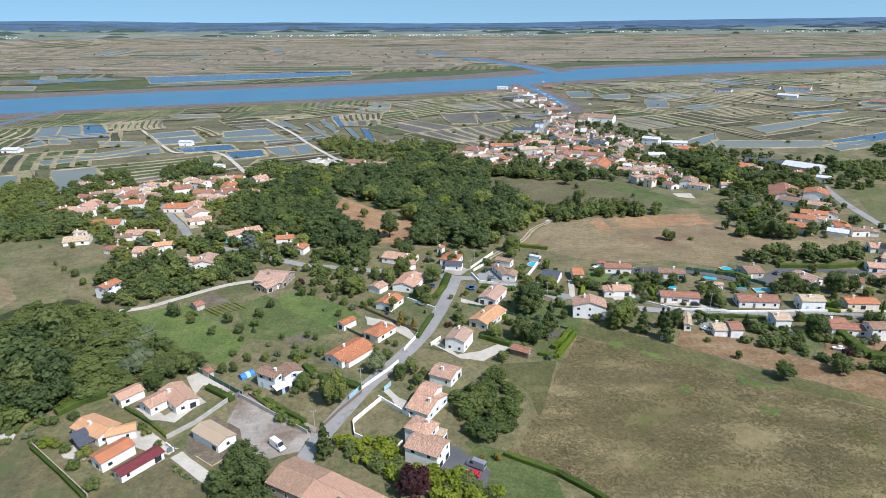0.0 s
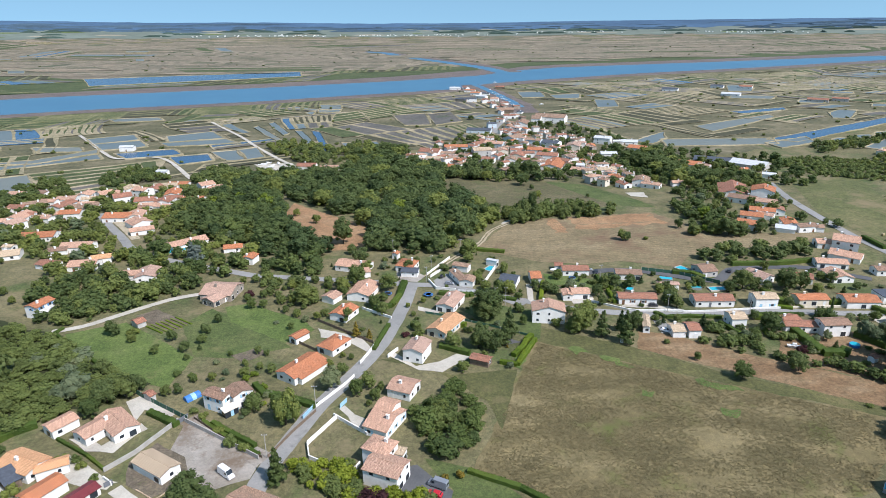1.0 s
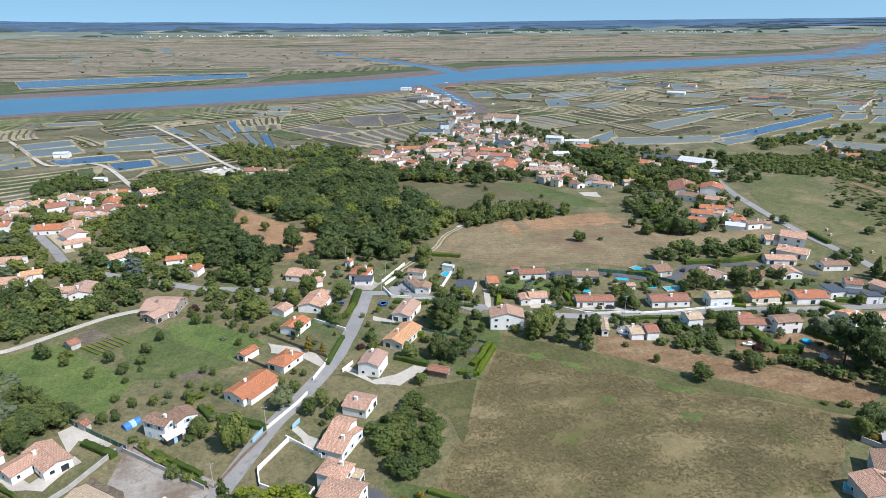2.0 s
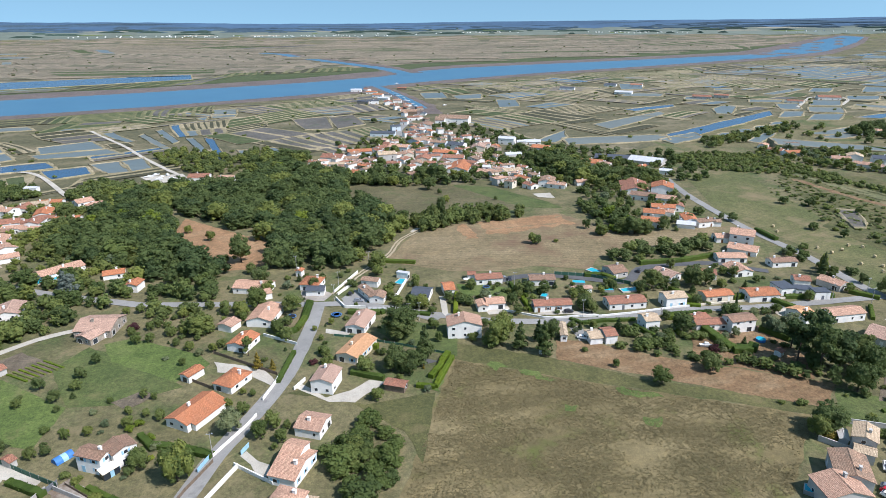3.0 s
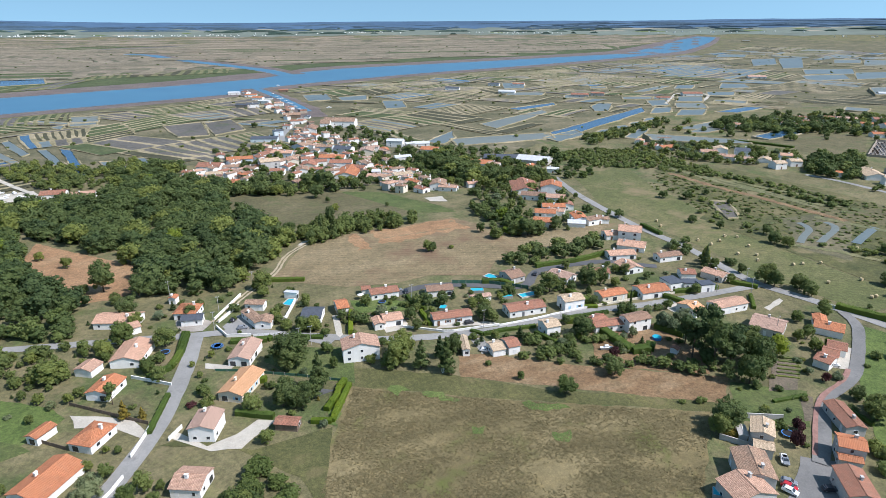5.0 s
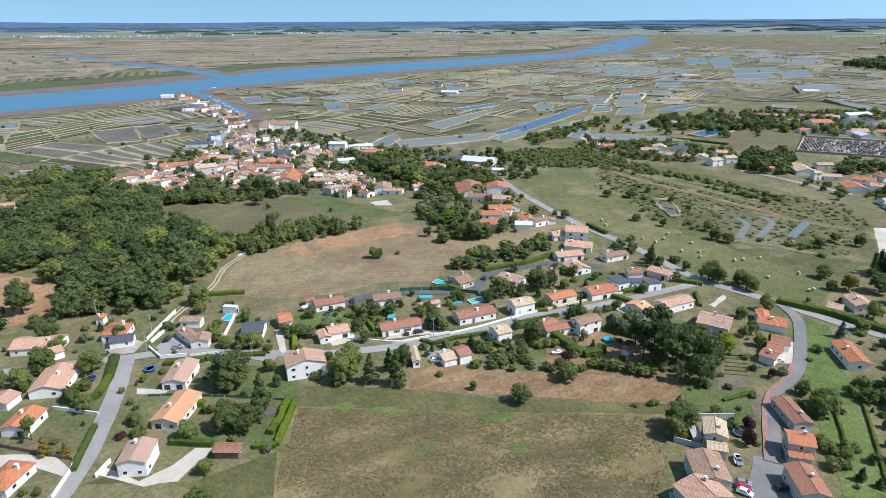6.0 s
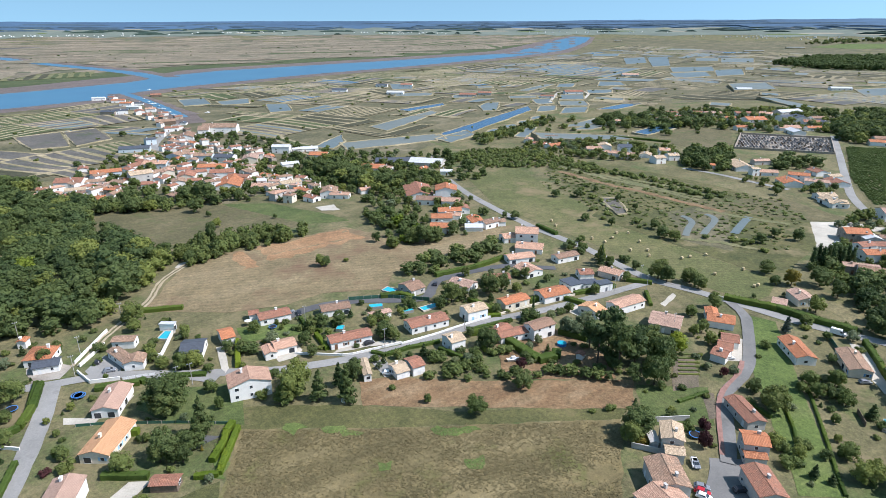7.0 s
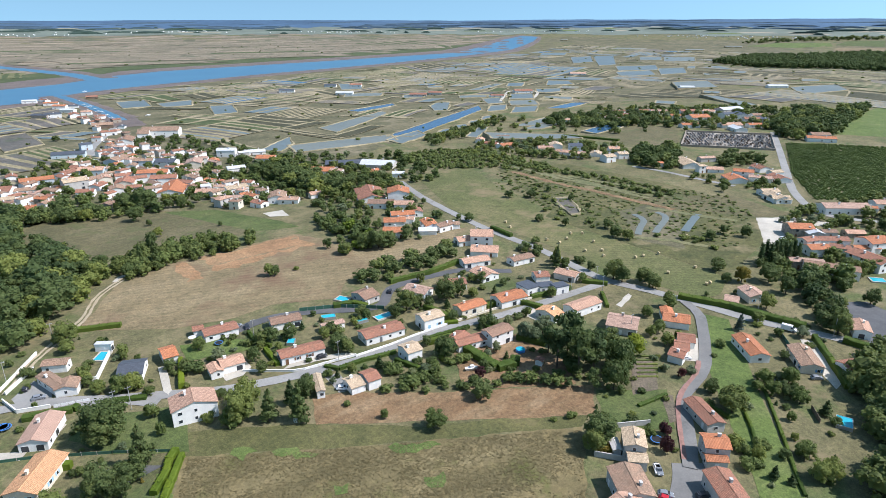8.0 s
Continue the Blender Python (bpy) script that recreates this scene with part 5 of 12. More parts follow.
def vines(poly, ang, gap=3.4, seed=4):
    """Vine rows across a field, joined."""
    rng = np.random.default_rng(seed)
    u, v = np.array((math.cos(ang), math.sin(ang))), np.array((-math.sin(ang), math.cos(ang)))
    c = np.mean(poly, axis=0)
    vs, fs = [], []
    for i in range(-90, 91):
        for j in range(-100, 101):
            p = c + v * (i * gap) + u * (j * 2.2)
            if not inside(p[0], p[1], [tuple(q) for q in poly]) or rng.random() < 0.06:
                continue
            z = terrain(p[0], p[1]) + 0.15
            n0 = len(vs)
            h = rng.uniform(1.0, 1.7)
            for a, b, zz in ((-1.1, -0.4, 0), (1.1, -0.4, 0), (1.1, 0.4, 0), (-1.1, 0.4, 0), (-0.9, -0.25, h), (0.9, -0.25, h), (0.9, 0.25, h), (-0.9, 0.25, h)):
                q = p + u * (a + rng.uniform(-0.2, 0.2)) + v * (b + rng.uniform(-0.15, 0.15))
                vs.append((q[0], q[1], z + zz + rng.uniform(-0.15, 0.15)))
            fs += [(n0, n0 + 1, n0 + 5, n0 + 4), (n0 + 1, n0 + 2, n0 + 6, n0 + 5), (n0 + 2, n0 + 3, n0 + 7, n0 + 6), (n0 + 3, n0, n0 + 4, n0 + 7), (n0 + 4, n0 + 5, n0 + 6, n0 + 7)]
    tagged(mesh_object("vine_rows", vs, fs, MAT["vineleaf"]), "rows of green vines in a vineyard", "vines", kind="stuff")


def tufts(poly, count, size, material, seed, label):
    """Thin leaning tussocks of long grass over a field, joined."""
    rng = random.Random(seed)
    xs, ys = [q[0] for q in poly], [q[1] for q in poly]
    vs, fs = [], []
    while len(fs) < count:
        x, y = rng.uniform(min(xs), max(xs)), rng.uniform(min(ys), max(ys))
        if not inside(x, y, poly) or noise.noise((x * 0.05, y * 0.12, seed)) < rng.uniform(-0.6, 0.3):
            continue
        z, s = terrain(x, y) + 0.08, size * rng.uniform(0.6, 1.5)
        n0 = len(vs)
        a = rng.uniform(0, 3.14)
        lx, ly = rng.gauss(0.3, 0.8) * s, rng.gauss(-0.2, 0.8) * s
        cx, cy, h = s * 0.35 * math.cos(a), s * 0.35 * math.sin(a), s * rng.uniform(0.15, 0.4)
        vs += [(x - cx, y - cy, z), (x + cx, y + cy, z), (x + cx * 0.9 + lx, y + cy * 0.9 + ly, z + h), (x - cx * 0.7 + lx, y - cy * 0.7 + ly, z + h * 0.8)]
        fs.append((n0, n0 + 1, n0 + 2, n0 + 3))
    tagged(mesh_object("grass_tufts", vs, fs, MAT[material]), label, "grass", kind="stuff")



# ---- river, marsh, fields ----
patch('marsh_land', 'marsh', [(-876.0, 752.4), (-355.7, 485.1), (-269.3, 459.7), (-221.6, 525.7), (-157.7, 563.2), (-89.1, 595.9), (10.9, 654.7), (57.1, 633.8), (124.6, 497.5), (208.4, 538.0), (361.9, 604.1), (628.2, 755.6), (844.8, 711.6), (962.7, 660.0), (1086.8, 382.9), (1409.3, 231.8), (2752.8, 430.0), (2732.1, 2083.3), (2617.1, 2537.0), (1866.0, 1962.4), (780.1, 1588.9), (184.1, 1246.1), (-80.3, 1115.9), (-433.5, 1007.3), (-635.5, 904.5), (-907.8, 781.4)], 'low salt marsh with grassy banks and basins', jitter=1.0, lift=0.05)
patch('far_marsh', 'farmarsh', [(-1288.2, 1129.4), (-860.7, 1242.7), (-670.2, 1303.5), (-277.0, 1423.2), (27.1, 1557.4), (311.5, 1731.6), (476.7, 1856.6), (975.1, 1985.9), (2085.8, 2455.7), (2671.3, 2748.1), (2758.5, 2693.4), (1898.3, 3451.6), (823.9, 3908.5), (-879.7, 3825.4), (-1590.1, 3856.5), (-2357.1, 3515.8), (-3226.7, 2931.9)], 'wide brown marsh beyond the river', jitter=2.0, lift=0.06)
patch('far_marsh', 'greenmarsh', [(-1251.3, 1095.7), (-847.1, 1222.2), (-659.1, 1281.0), (-272.0, 1396.6), (26.5, 1525.8), (304.7, 1692.9), (1476.4, 2144.5), (1623.3, 2363.4), (350.7, 1954.5), (30.3, 1736.5), (-304.9, 1572.2), (-659.2, 1558.5), (-1091.9, 1831.0), (-1752.3, 1554.0)], 'green salt meadow along the far river bank', jitter=6.0, lift=0.1)
patch('far_marsh', 'greenmarsh', [(845.0, 1685.6), (1466.1, 1992.6), (2007.6, 2325.1), (2438.2, 2568.4), (2062.1, 2470.5), (1356.0, 2295.9), (885.2, 2084.3)], 'green salt meadow inside the river bend', jitter=6.0, lift=0.12)
patch('far_marsh', 'marsh', [(2532.4, 2494.5), (2769.5, 2489.2), (3425.8, 1158.1), (3342.8, 520.7), (2605.0, 407.9), (2440.3, 1862.3)], 'grey-green flat marsh beyond the bend', jitter=6.0, lift=0.12)
patch('mud_bank', 'mud', [(-1288.2, 1129.4), (-860.7, 1242.7), (-670.2, 1303.5), (-465.1, 1382.9), (-277.0, 1423.2), (27.1, 1557.4), (176.4, 1674.7), (311.5, 1731.6), (364.5, 1802.2), (476.7, 1856.6), (975.1, 1985.9), (1683.5, 2196.3), (2085.8, 2455.7), (2411.7, 2650.7), (2671.3, 2748.1), (2676.8, 2572.8), (2400.0, 2332.1), (1883.4, 1954.3), (1429.0, 1753.7), (940.3, 1574.2), (568.7, 1459.1), (290.4, 1324.9), (187.2, 1266.5), (132.9, 1202.4), (-80.3, 1115.9), (-209.9, 1064.9), (-433.5, 1007.3), (-581.0, 950.8), (-635.5, 904.5), (-907.8, 781.4)], 'grey-brown tidal mud along the river', jitter=3.0, lift=0.14)
patch('river', 'river', [(-1199.9, 1048.7), (-802.5, 1155.3), (-632.9, 1228.0), (-260.3, 1334.2), (24.9, 1438.0), (202.1, 1532.3), (282.1, 1621.7), (322.5, 1670.4), (449.0, 1749.6), (911.9, 1857.2), (1608.6, 2034.9), (2034.3, 2326.7), (2395.7, 2578.9), (2634.9, 2691.9), (2658.4, 2587.8), (2425.4, 2394.2), (1983.3, 2086.8), (1508.5, 1851.6), (984.8, 1648.8), (592.4, 1519.8), (278.0, 1380.5), (197.2, 1331.8), (139.5, 1264.0), (109.0, 1235.6), (-83.2, 1159.8), (-217.4, 1105.0), (-448.3, 1043.3), (-543.3, 1010.5), (-671.4, 958.5), (-962.6, 831.6)], 'broad blue tidal river between mud banks', jitter=2.0, lift=0.20)
ribbon('mud_bank', 'mud', [(-94.8, 2742.0), (-22.8, 2688.4), (42.6, 2427.3), (180.8, 2067.8), (256.1, 1826.5), (291.9, 1620.2)], 75, 'grey-brown mud of a side creek', lift=0.22, edge=6, category='mud', step=15.0)
ribbon('creek', 'river', [(-108.2, 2783.7), (-22.5, 2648.8), (42.0, 2389.5), (176.1, 2013.3), (250.2, 1783.5), (286.8, 1552.4)], 40, 'blue side creek winding through the marsh', lift=0.26, edge=3, category='creek', step=15.0)
ribbon('mud_bank', 'mud', [(157.1, 1318.7), (179.2, 1227.5), (189.9, 1096.4), (193.0, 983.5), (190.7, 902.6)], 38, 'grey-brown mud beside the harbour channel', lift=0.22, edge=3, category='mud', step=10.0)
ribbon('channel', 'river', [(165.7, 1341.7), (176.6, 1248.8), (185.4, 1149.1), (191.2, 1048.4), (193.6, 963.5)], 15, 'narrow blue harbour channel with moored boats', lift=0.27, edge=1, category='channel', step=10.0)
patch('mud_bank', 'mud', [(188.3, 1291.6), (207.9, 1062.2), (220.4, 987.7), (174.3, 952.4), (175.5, 1097.9)], 'dark mud flats beside the channel', jitter=3.0, lift=0.18)
ribbon('mud_bank', 'mud', [(-598.7, 805.4), (-601.2, 901.8), (-598.1, 995.6)], 22, 'mud of a small creek', lift=0.2, edge=2, category='mud', step=10.0)
ribbon('creek', 'river', [(-605.1, 814.6), (-604.8, 907.4), (-604.5, 1022.7)], 9, 'small blue creek joining the river', lift=0.24, edge=1, category='creek', step=10.0)
pond('deep', [(-743.0, 1617.3), (-244.7, 1740.2), (-221.9, 1593.0), (-647.3, 1430.6)], 'deep blue water in a large marsh basin')
pond('deep', [(-226.0, 645.2), (-192.0, 655.0), (-178.6, 622.4), (-205.5, 607.7)], 'deep blue water in a large marsh basin')
pond('basin', [(-189.6, 664.1), (-165.9, 672.1), (-145.6, 623.2), (-164.1, 621.5)], 'shallow grey-blue water in oyster basins')
pond('basin', [(-165.9, 672.1), (-148.0, 684.0), (-130.9, 633.6), (-145.6, 623.2)], 'shallow grey-blue water in oyster basins')
pond('basin', [(-357.9, 763.4), (-314.0, 784.9), (-295.9, 751.2), (-335.5, 727.5)], 'shallow grey-blue water in oyster basins')
pond('basin', [(-335.5, 727.5), (-291.6, 743.2), (-270.0, 705.4), (-310.3, 691.0)], 'shallow grey-blue water in oyster basins')
pond('deep', [(-289.4, 670.3), (-236.2, 686.3), (-218.9, 656.7), (-266.2, 641.7)], 'deep blue water in a large marsh basin')
pond('basin', [(-269.7, 769.3), (-224.3, 795.5), (-197.3, 744.4), (-253.3, 729.3)], 'shallow grey-blue water in oyster basins')
pond('basin', [(-262.2, 726.3), (-197.3, 744.4), (-173.3, 713.1), (-245.0, 703.8)], 'shallow grey-blue water in oyster basins')
pond('silt', [(-399.4, 923.9), (-335.0, 930.1), (-316.8, 900.4), (-379.3, 894.6)], 'shallow grey-blue water in oyster basins')
pond('basin', [(-404.8, 608.6), (-342.3, 629.2), (-306.9, 668.3), (-293.3, 643.4), (-351.3, 613.4), (-382.3, 589.6)], 'shallow grey-blue water in oyster basins')
pond('silt', [(-415.5, 627.9), (-357.3, 647.2), (-318.3, 694.9), (-309.7, 674.8), (-348.3, 629.5)], 'shallow grey-blue water in oyster basins')
pond('silt', [(-353.0, 550.9), (-322.8, 567.4), (-299.2, 530.0), (-302.3, 471.6)], 'shallow grey-blue water in oyster basins')
pond('basin', [(-394.6, 535.3), (-376.9, 538.8), (-351.1, 495.5), (-360.4, 485.3)], 'shallow grey-blue water in oyster basins')
pond('basin', [(-470.4, 684.8), (-466.5, 721.8), (-448.1, 699.9), (-461.8, 681.1)], 'shallow grey-blue water in oyster basins')
pond('basin', [(-122.4, 788.0), (-113.7, 787.4), (-62.1, 612.8), (-72.6, 621.7)], 'shallow grey-blue water in oyster basins')
pond('deep', [(-102.2, 786.5), (-91.2, 777.2), (-61.3, 629.5), (-65.1, 621.2)], 'deep blue water in a large marsh basin')
pond('silt', [(-178.7, 819.0), (-175.5, 832.9), (-116.4, 702.3), (-121.7, 695.7)], 'shallow grey-blue water in oyster basins')
pond('basin', [(-166.2, 851.7), (-160.1, 861.3), (-127.0, 771.4), (-132.0, 759.5)], 'shallow grey-blue water in oyster basins')
pond('basin', [(-58.4, 698.4), (-39.2, 697.2), (-31.9, 645.2), (-43.8, 645.9)], 'shallow grey-blue water in oyster basins')
pond('basin', [(-33.2, 703.7), (-20.3, 702.9), (-13.4, 675.3), (-22.3, 663.0)], 'shallow grey-blue water in oyster basins')
pond('basin', [(-130.2, 948.3), (-117.0, 959.5), (-117.0, 923.2)], 'shallow grey-blue water in oyster basins')
pond('basinmud', [(-0.9, 901.8), (44.4, 915.2), (46.7, 811.1), (13.8, 813.6)], 'bare mud in a wide basin')
pond('basinmud', [(48.2, 909.1), (82.1, 923.7), (89.7, 836.4), (54.0, 810.5)], 'bare mud in a wide basin')
pond('basin', [(333.1, 1036.2), (362.8, 1024.3), (340.8, 943.0), (308.5, 942.1)], 'shallow grey-blue water in oyster basins')
pond('deep', [(476.3, 868.8), (575.6, 900.3), (564.6, 875.2), (482.8, 846.5)], 'deep blue water in a large marsh basin')
pond('deep', [(410.0, 661.0), (669.0, 798.9), (640.4, 759.0), (431.3, 640.6)], 'deep blue water in a large marsh basin')
pond('basin', [(259.1, 667.1), (317.8, 722.4), (300.5, 680.4), (276.7, 653.1)], 'shallow grey-blue water in oyster basins')
pond('silt', [(372.6, 755.9), (513.7, 834.3), (508.8, 811.2), (376.4, 716.9)], 'shallow grey-blue water in oyster basins')
pond('silt', [(296.4, 674.5), (417.2, 666.4), (403.2, 632.4), (285.7, 635.9)], 'shallow grey-blue water in oyster basins')
pond('basin', [(396.2, 639.0), (457.5, 667.4), (448.5, 637.6), (397.1, 611.7)], 'shallow grey-blue water in oyster basins')
pond('basin', [(228.9, 1165.2), (270.6, 1167.6), (259.9, 1081.9), (221.2, 1080.8)], 'shallow grey-blue water in oyster basins')
pond('basin', [(276.8, 1109.6), (332.2, 1123.9), (313.1, 1060.6), (273.7, 1059.9)], 'shallow grey-blue water in oyster basins')
pond('basin', [(820.9, 883.4), (858.3, 868.4), (807.2, 815.6), (767.0, 831.6)], 'shallow grey-blue water in oyster basins')
pond('silt', [(751.0, 815.5), (792.1, 799.1), (753.1, 752.2), (715.6, 773.7)], 'shallow grey-blue water in oyster basins')
pond('basin', [(703.4, 752.6), (743.0, 743.3), (694.0, 702.3), (655.5, 712.0)], 'shallow grey-blue water in oyster basins')
pond('basin', [(732.4, 860.9), (764.8, 855.9), (726.7, 803.5), (693.5, 802.8)], 'shallow grey-blue water in oyster basins')
pond('basin', [(683.5, 786.4), (712.3, 781.7), (670.2, 741.1), (637.2, 742.3)], 'shallow grey-blue water in oyster basins')
pond('basin', [(465.1, 638.9), (485.1, 638.9), (506.9, 656.5), (486.6, 655.9)], 'shallow grey-blue water in oyster basins')
pond('basin', [(501.1, 654.4), (520.9, 655.2), (544.4, 673.6), (523.6, 672.5)], 'shallow grey-blue water in oyster basins')
pond('basin', [(534.7, 668.1), (558.6, 672.8), (578.7, 689.3), (558.9, 687.2)], 'shallow grey-blue water in oyster basins')
pond('basin', [(574.2, 686.1), (602.3, 695.3), (623.8, 713.5), (599.3, 707.0)], 'shallow grey-blue water in oyster basins')
pond('basin', [(919.7, 917.2), (966.8, 898.4), (923.0, 860.1), (875.2, 870.4)], 'shallow grey-blue water in oyster basins')
pond('basin', [(1551.9, 1212.9), (1689.4, 1175.6), (1544.6, 1068.3), (1422.7, 1105.2)], 'shallow grey-blue water in oyster basins')
pond('basin', [(1904.8, 1583.0), (1997.5, 1566.4), (1609.5, 1257.0), (1528.8, 1255.2)], 'shallow grey-blue water in oyster basins')
pond('basin', [(1780.2, 1581.6), (1895.9, 1588.7), (1654.4, 1378.5), (1540.4, 1361.0)], 'shallow grey-blue water in oyster basins')
pond('basin', [(1386.2, 1086.3), (1508.4, 1069.7), (1397.3, 976.8), (1288.3, 995.1)], 'shallow grey-blue water in oyster basins')
pond('basin', [(1580.0, 1092.2), (1678.4, 1076.0), (1507.9, 961.4), (1409.0, 968.8)], 'shallow grey-blue water in oyster basins')
pond('silt', [(1260.4, 594.6), (1389.1, 567.2), (1293.8, 511.3), (1151.2, 526.9)], 'shallow grey-blue water in oyster basins')
pond('silt', [(1218.2, 814.2), (1308.0, 790.7), (1197.5, 703.1), (1113.1, 734.4)], 'shallow grey-blue water in oyster basins')
pond('basin', [(653.1, 1212.0), (708.7, 1216.1), (646.5, 1112.2), (606.1, 1116.5)], 'shallow grey-blue water in oyster basins')
pond('basinmud', [(338.4, 339.2), (346.3, 333.3), (325.6, 305.5), (319.3, 307.2)], 'muddy pond among reeds')
pond('silt', [(-1505.5, 2492.3), (-1384.6, 2487.7), (-1358.3, 2439.3), (-1478.2, 2445.9)], 'shallow grey-blue water in oyster basins')
pond('silt', [(-1214.7, 1909.1), (-1175.1, 1902.9), (-1123.6, 1817.4), (-1161.4, 1823.1)], 'shallow grey-blue water in oyster basins')
pond('basin', [(-1158.3, 1935.6), (-1110.4, 1927.9), (-1054.5, 1828.4), (-1099.9, 1835.3)], 'shallow grey-blue water in oyster basins')
pond('silt', [(-1110.6, 1964.4), (-1060.1, 1956.1), (-993.4, 1829.9), (-1040.4, 1837.1)], 'shallow grey-blue water in oyster basins')
pond('silt', [(-965.4, 1405.0), (-886.4, 1395.6), (-841.1, 1316.7), (-915.5, 1325.1)], 'shallow grey-blue water in oyster basins')
pond('silt', [(-1139.6, 2902.9), (-1044.2, 2900.2), (-1005.1, 2788.6), (-1097.9, 2793.7)], 'shallow grey-blue water in oyster basins')
pond('silt', [(-1874.7, 2781.7), (-1808.7, 2789.4), (-1734.4, 2671.2), (-1799.3, 2666.3)], 'shallow grey-blue water in oyster basins')
pond('silt', [(-1037.5, 1667.8), (-994.7, 1661.8), (-951.1, 1586.8), (-991.9, 1592.2)], 'shallow grey-blue water in oyster basins')
pond('silt', [(-1740.0, 3284.9), (-1641.4, 3300.3), (-1609.3, 3233.6), (-1706.8, 3219.9)], 'shallow grey-blue water in oyster basins')
pond('silt', [(-941.9, 2477.6), (-911.4, 2473.3), (-861.0, 2333.6), (-890.5, 2339.4)], 'shallow grey-blue water in oyster basins')
pond('silt', [(-463.7, 732.4), (-441.4, 730.9), (-421.2, 701.3), (-442.6, 702.7)], 'shallow grey-blue water in oyster basins')
pond('silt', [(-394.3, 714.4), (-343.9, 711.1), (-328.0, 684.7), (-376.6, 687.8)], 'shallow grey-blue water in oyster basins')
pond('basin', [(-112.7, 973.4), (-82.0, 970.7), (-79.9, 943.6), (-109.7, 946.2)], 'shallow grey-blue water in oyster basins')
pond('silt', [(-117.0, 1036.3), (-84.5, 1033.2), (-80.2, 977.5), (-111.1, 980.2)], 'shallow grey-blue water in oyster basins')
pond('silt', [(654.2, 982.5), (686.3, 970.9), (660.3, 934.2), (629.5, 945.4)], 'shallow grey-blue water in oyster basins')
pond('basin', [(607.8, 840.9), (640.5, 866.7), (662.9, 862.6), (596.8, 786.6), (578.4, 793.1)], 'shallow grey-blue water in oyster basins')
pond('silt', [(729.8, 918.1), (777.4, 901.0), (754.6, 874.4), (708.3, 891.0)], 'shallow grey-blue water in oyster basins')
pond('silt', [(774.0, 893.3), (804.6, 882.3), (781.1, 856.4), (751.3, 867.1)], 'shallow grey-blue water in oyster basins')
pond('deep', [(730.0, 714.0), (814.0, 735.7), (857.3, 725.3), (752.5, 694.5)], 'deep blue water in a marsh basin')
pond('silt', [(564.4, 615.8), (698.7, 654.1), (715.5, 644.1), (588.5, 601.7)], 'shallow grey-blue water in oyster basins')
pond('silt', [(553.0, 587.3), (704.5, 632.0), (719.0, 614.5), (574.1, 574.0)], 'shallow grey-blue water in oyster basins')
pond('deep', [(581.1, 518.0), (708.8, 547.5), (665.7, 514.2), (581.9, 497.5)], 'deep blue water in a marsh basin')
pond('silt', [(486.6, 577.4), (558.5, 506.7), (542.2, 488.5), (468.7, 542.9)], 'shallow grey-blue water in oyster basins')
pond('basin', [(474.6, 596.7), (526.5, 634.8), (537.4, 629.7), (481.4, 585.4)], 'shallow grey-blue water in oyster basins')
pond('basin', [(988.0, 953.8), (1068.9, 1024.8), (1098.9, 995.0), (1054.1, 940.8)], 'shallow grey-blue water in oyster basins')
pond('silt', [(583.2, 1058.1), (645.0, 1035.7), (614.7, 996.8), (555.2, 1018.3)], 'shallow grey-blue water in oyster basins')
pond('silt', [(781.1, 1080.8), (808.6, 1070.7), (787.9, 1043.4), (761.2, 1053.1)], 'shallow grey-blue water in oyster basins')
pond('basin', [(958.6, 1034.0), (991.7, 1021.9), (935.7, 972.8), (904.2, 984.3)], 'shallow grey-blue water in oyster basins')
pond('silt', [(2094.3, 1861.9), (2166.8, 1823.5), (2113.1, 1777.9), (2040.9, 1814.0)], 'shallow grey-blue water in oyster basins')
pond('silt', [(1747.7, 1105.8), (1766.8, 1093.0), (1666.5, 1035.2), (1648.6, 1047.3)], 'shallow grey-blue water in oyster basins')
pond('silt', [(2021.3, 1465.7), (2088.1, 1422.8), (1917.9, 1308.9), (1857.0, 1348.6)], 'shallow grey-blue water in oyster basins')
pond('silt', [(2080.9, 1405.5), (2176.3, 1344.1), (1956.0, 1210.6), (1871.1, 1266.4)], 'shallow grey-blue water in oyster basins')
pond('basin', [(1913.9, 1844.3), (1994.5, 1789.5), (1844.8, 1669.0), (1768.0, 1718.1)], 'shallow grey-blue water in oyster basins')
pond('silt', [(1002.9, 623.2), (1013.6, 602.7), (956.6, 504.4), (929.1, 517.4)], 'shallow grey-blue water in oyster basins')
pond('silt', [(1447.9, 656.3), (1473.6, 633.9), (1429.8, 615.8), (1403.0, 636.8)], 'shallow grey-blue water in oyster basins')
pond('basin', [(1096.4, 672.6), (1106.3, 648.4), (1074.4, 630.5), (1064.0, 653.6)], 'shallow grey-blue water in oyster basins')
pond('silt', [(795.5, 976.3), (923.7, 1040.6), (941.9, 1027.8), (814.2, 963.0)], 'shallow grey-blue water in oyster basins')
pond('silt', [(844.4, 823.5), (883.7, 795.6), (835.1, 757.3), (798.0, 783.9)], 'shallow grey-blue water in oyster basins')
pond('silt', [(1536.2, 931.1), (1567.0, 907.9), (1511.4, 876.7), (1485.9, 901.4)], 'shallow grey-blue water in oyster basins')
pond('silt', [(1651.5, 913.7), (1666.1, 889.0), (1599.5, 854.6), (1588.7, 880.0)], 'shallow grey-blue water in oyster basins')
pond('silt', [(908.4, 642.4), (920.6, 618.0), (888.2, 599.8), (876.0, 623.2)], 'shallow grey-blue water in oyster basins')
pond('silt', [(2616.2, 2378.6), (2640.3, 2358.2), (2580.7, 2305.3), (2556.9, 2325.0)], 'shallow grey-blue water in oyster basins')
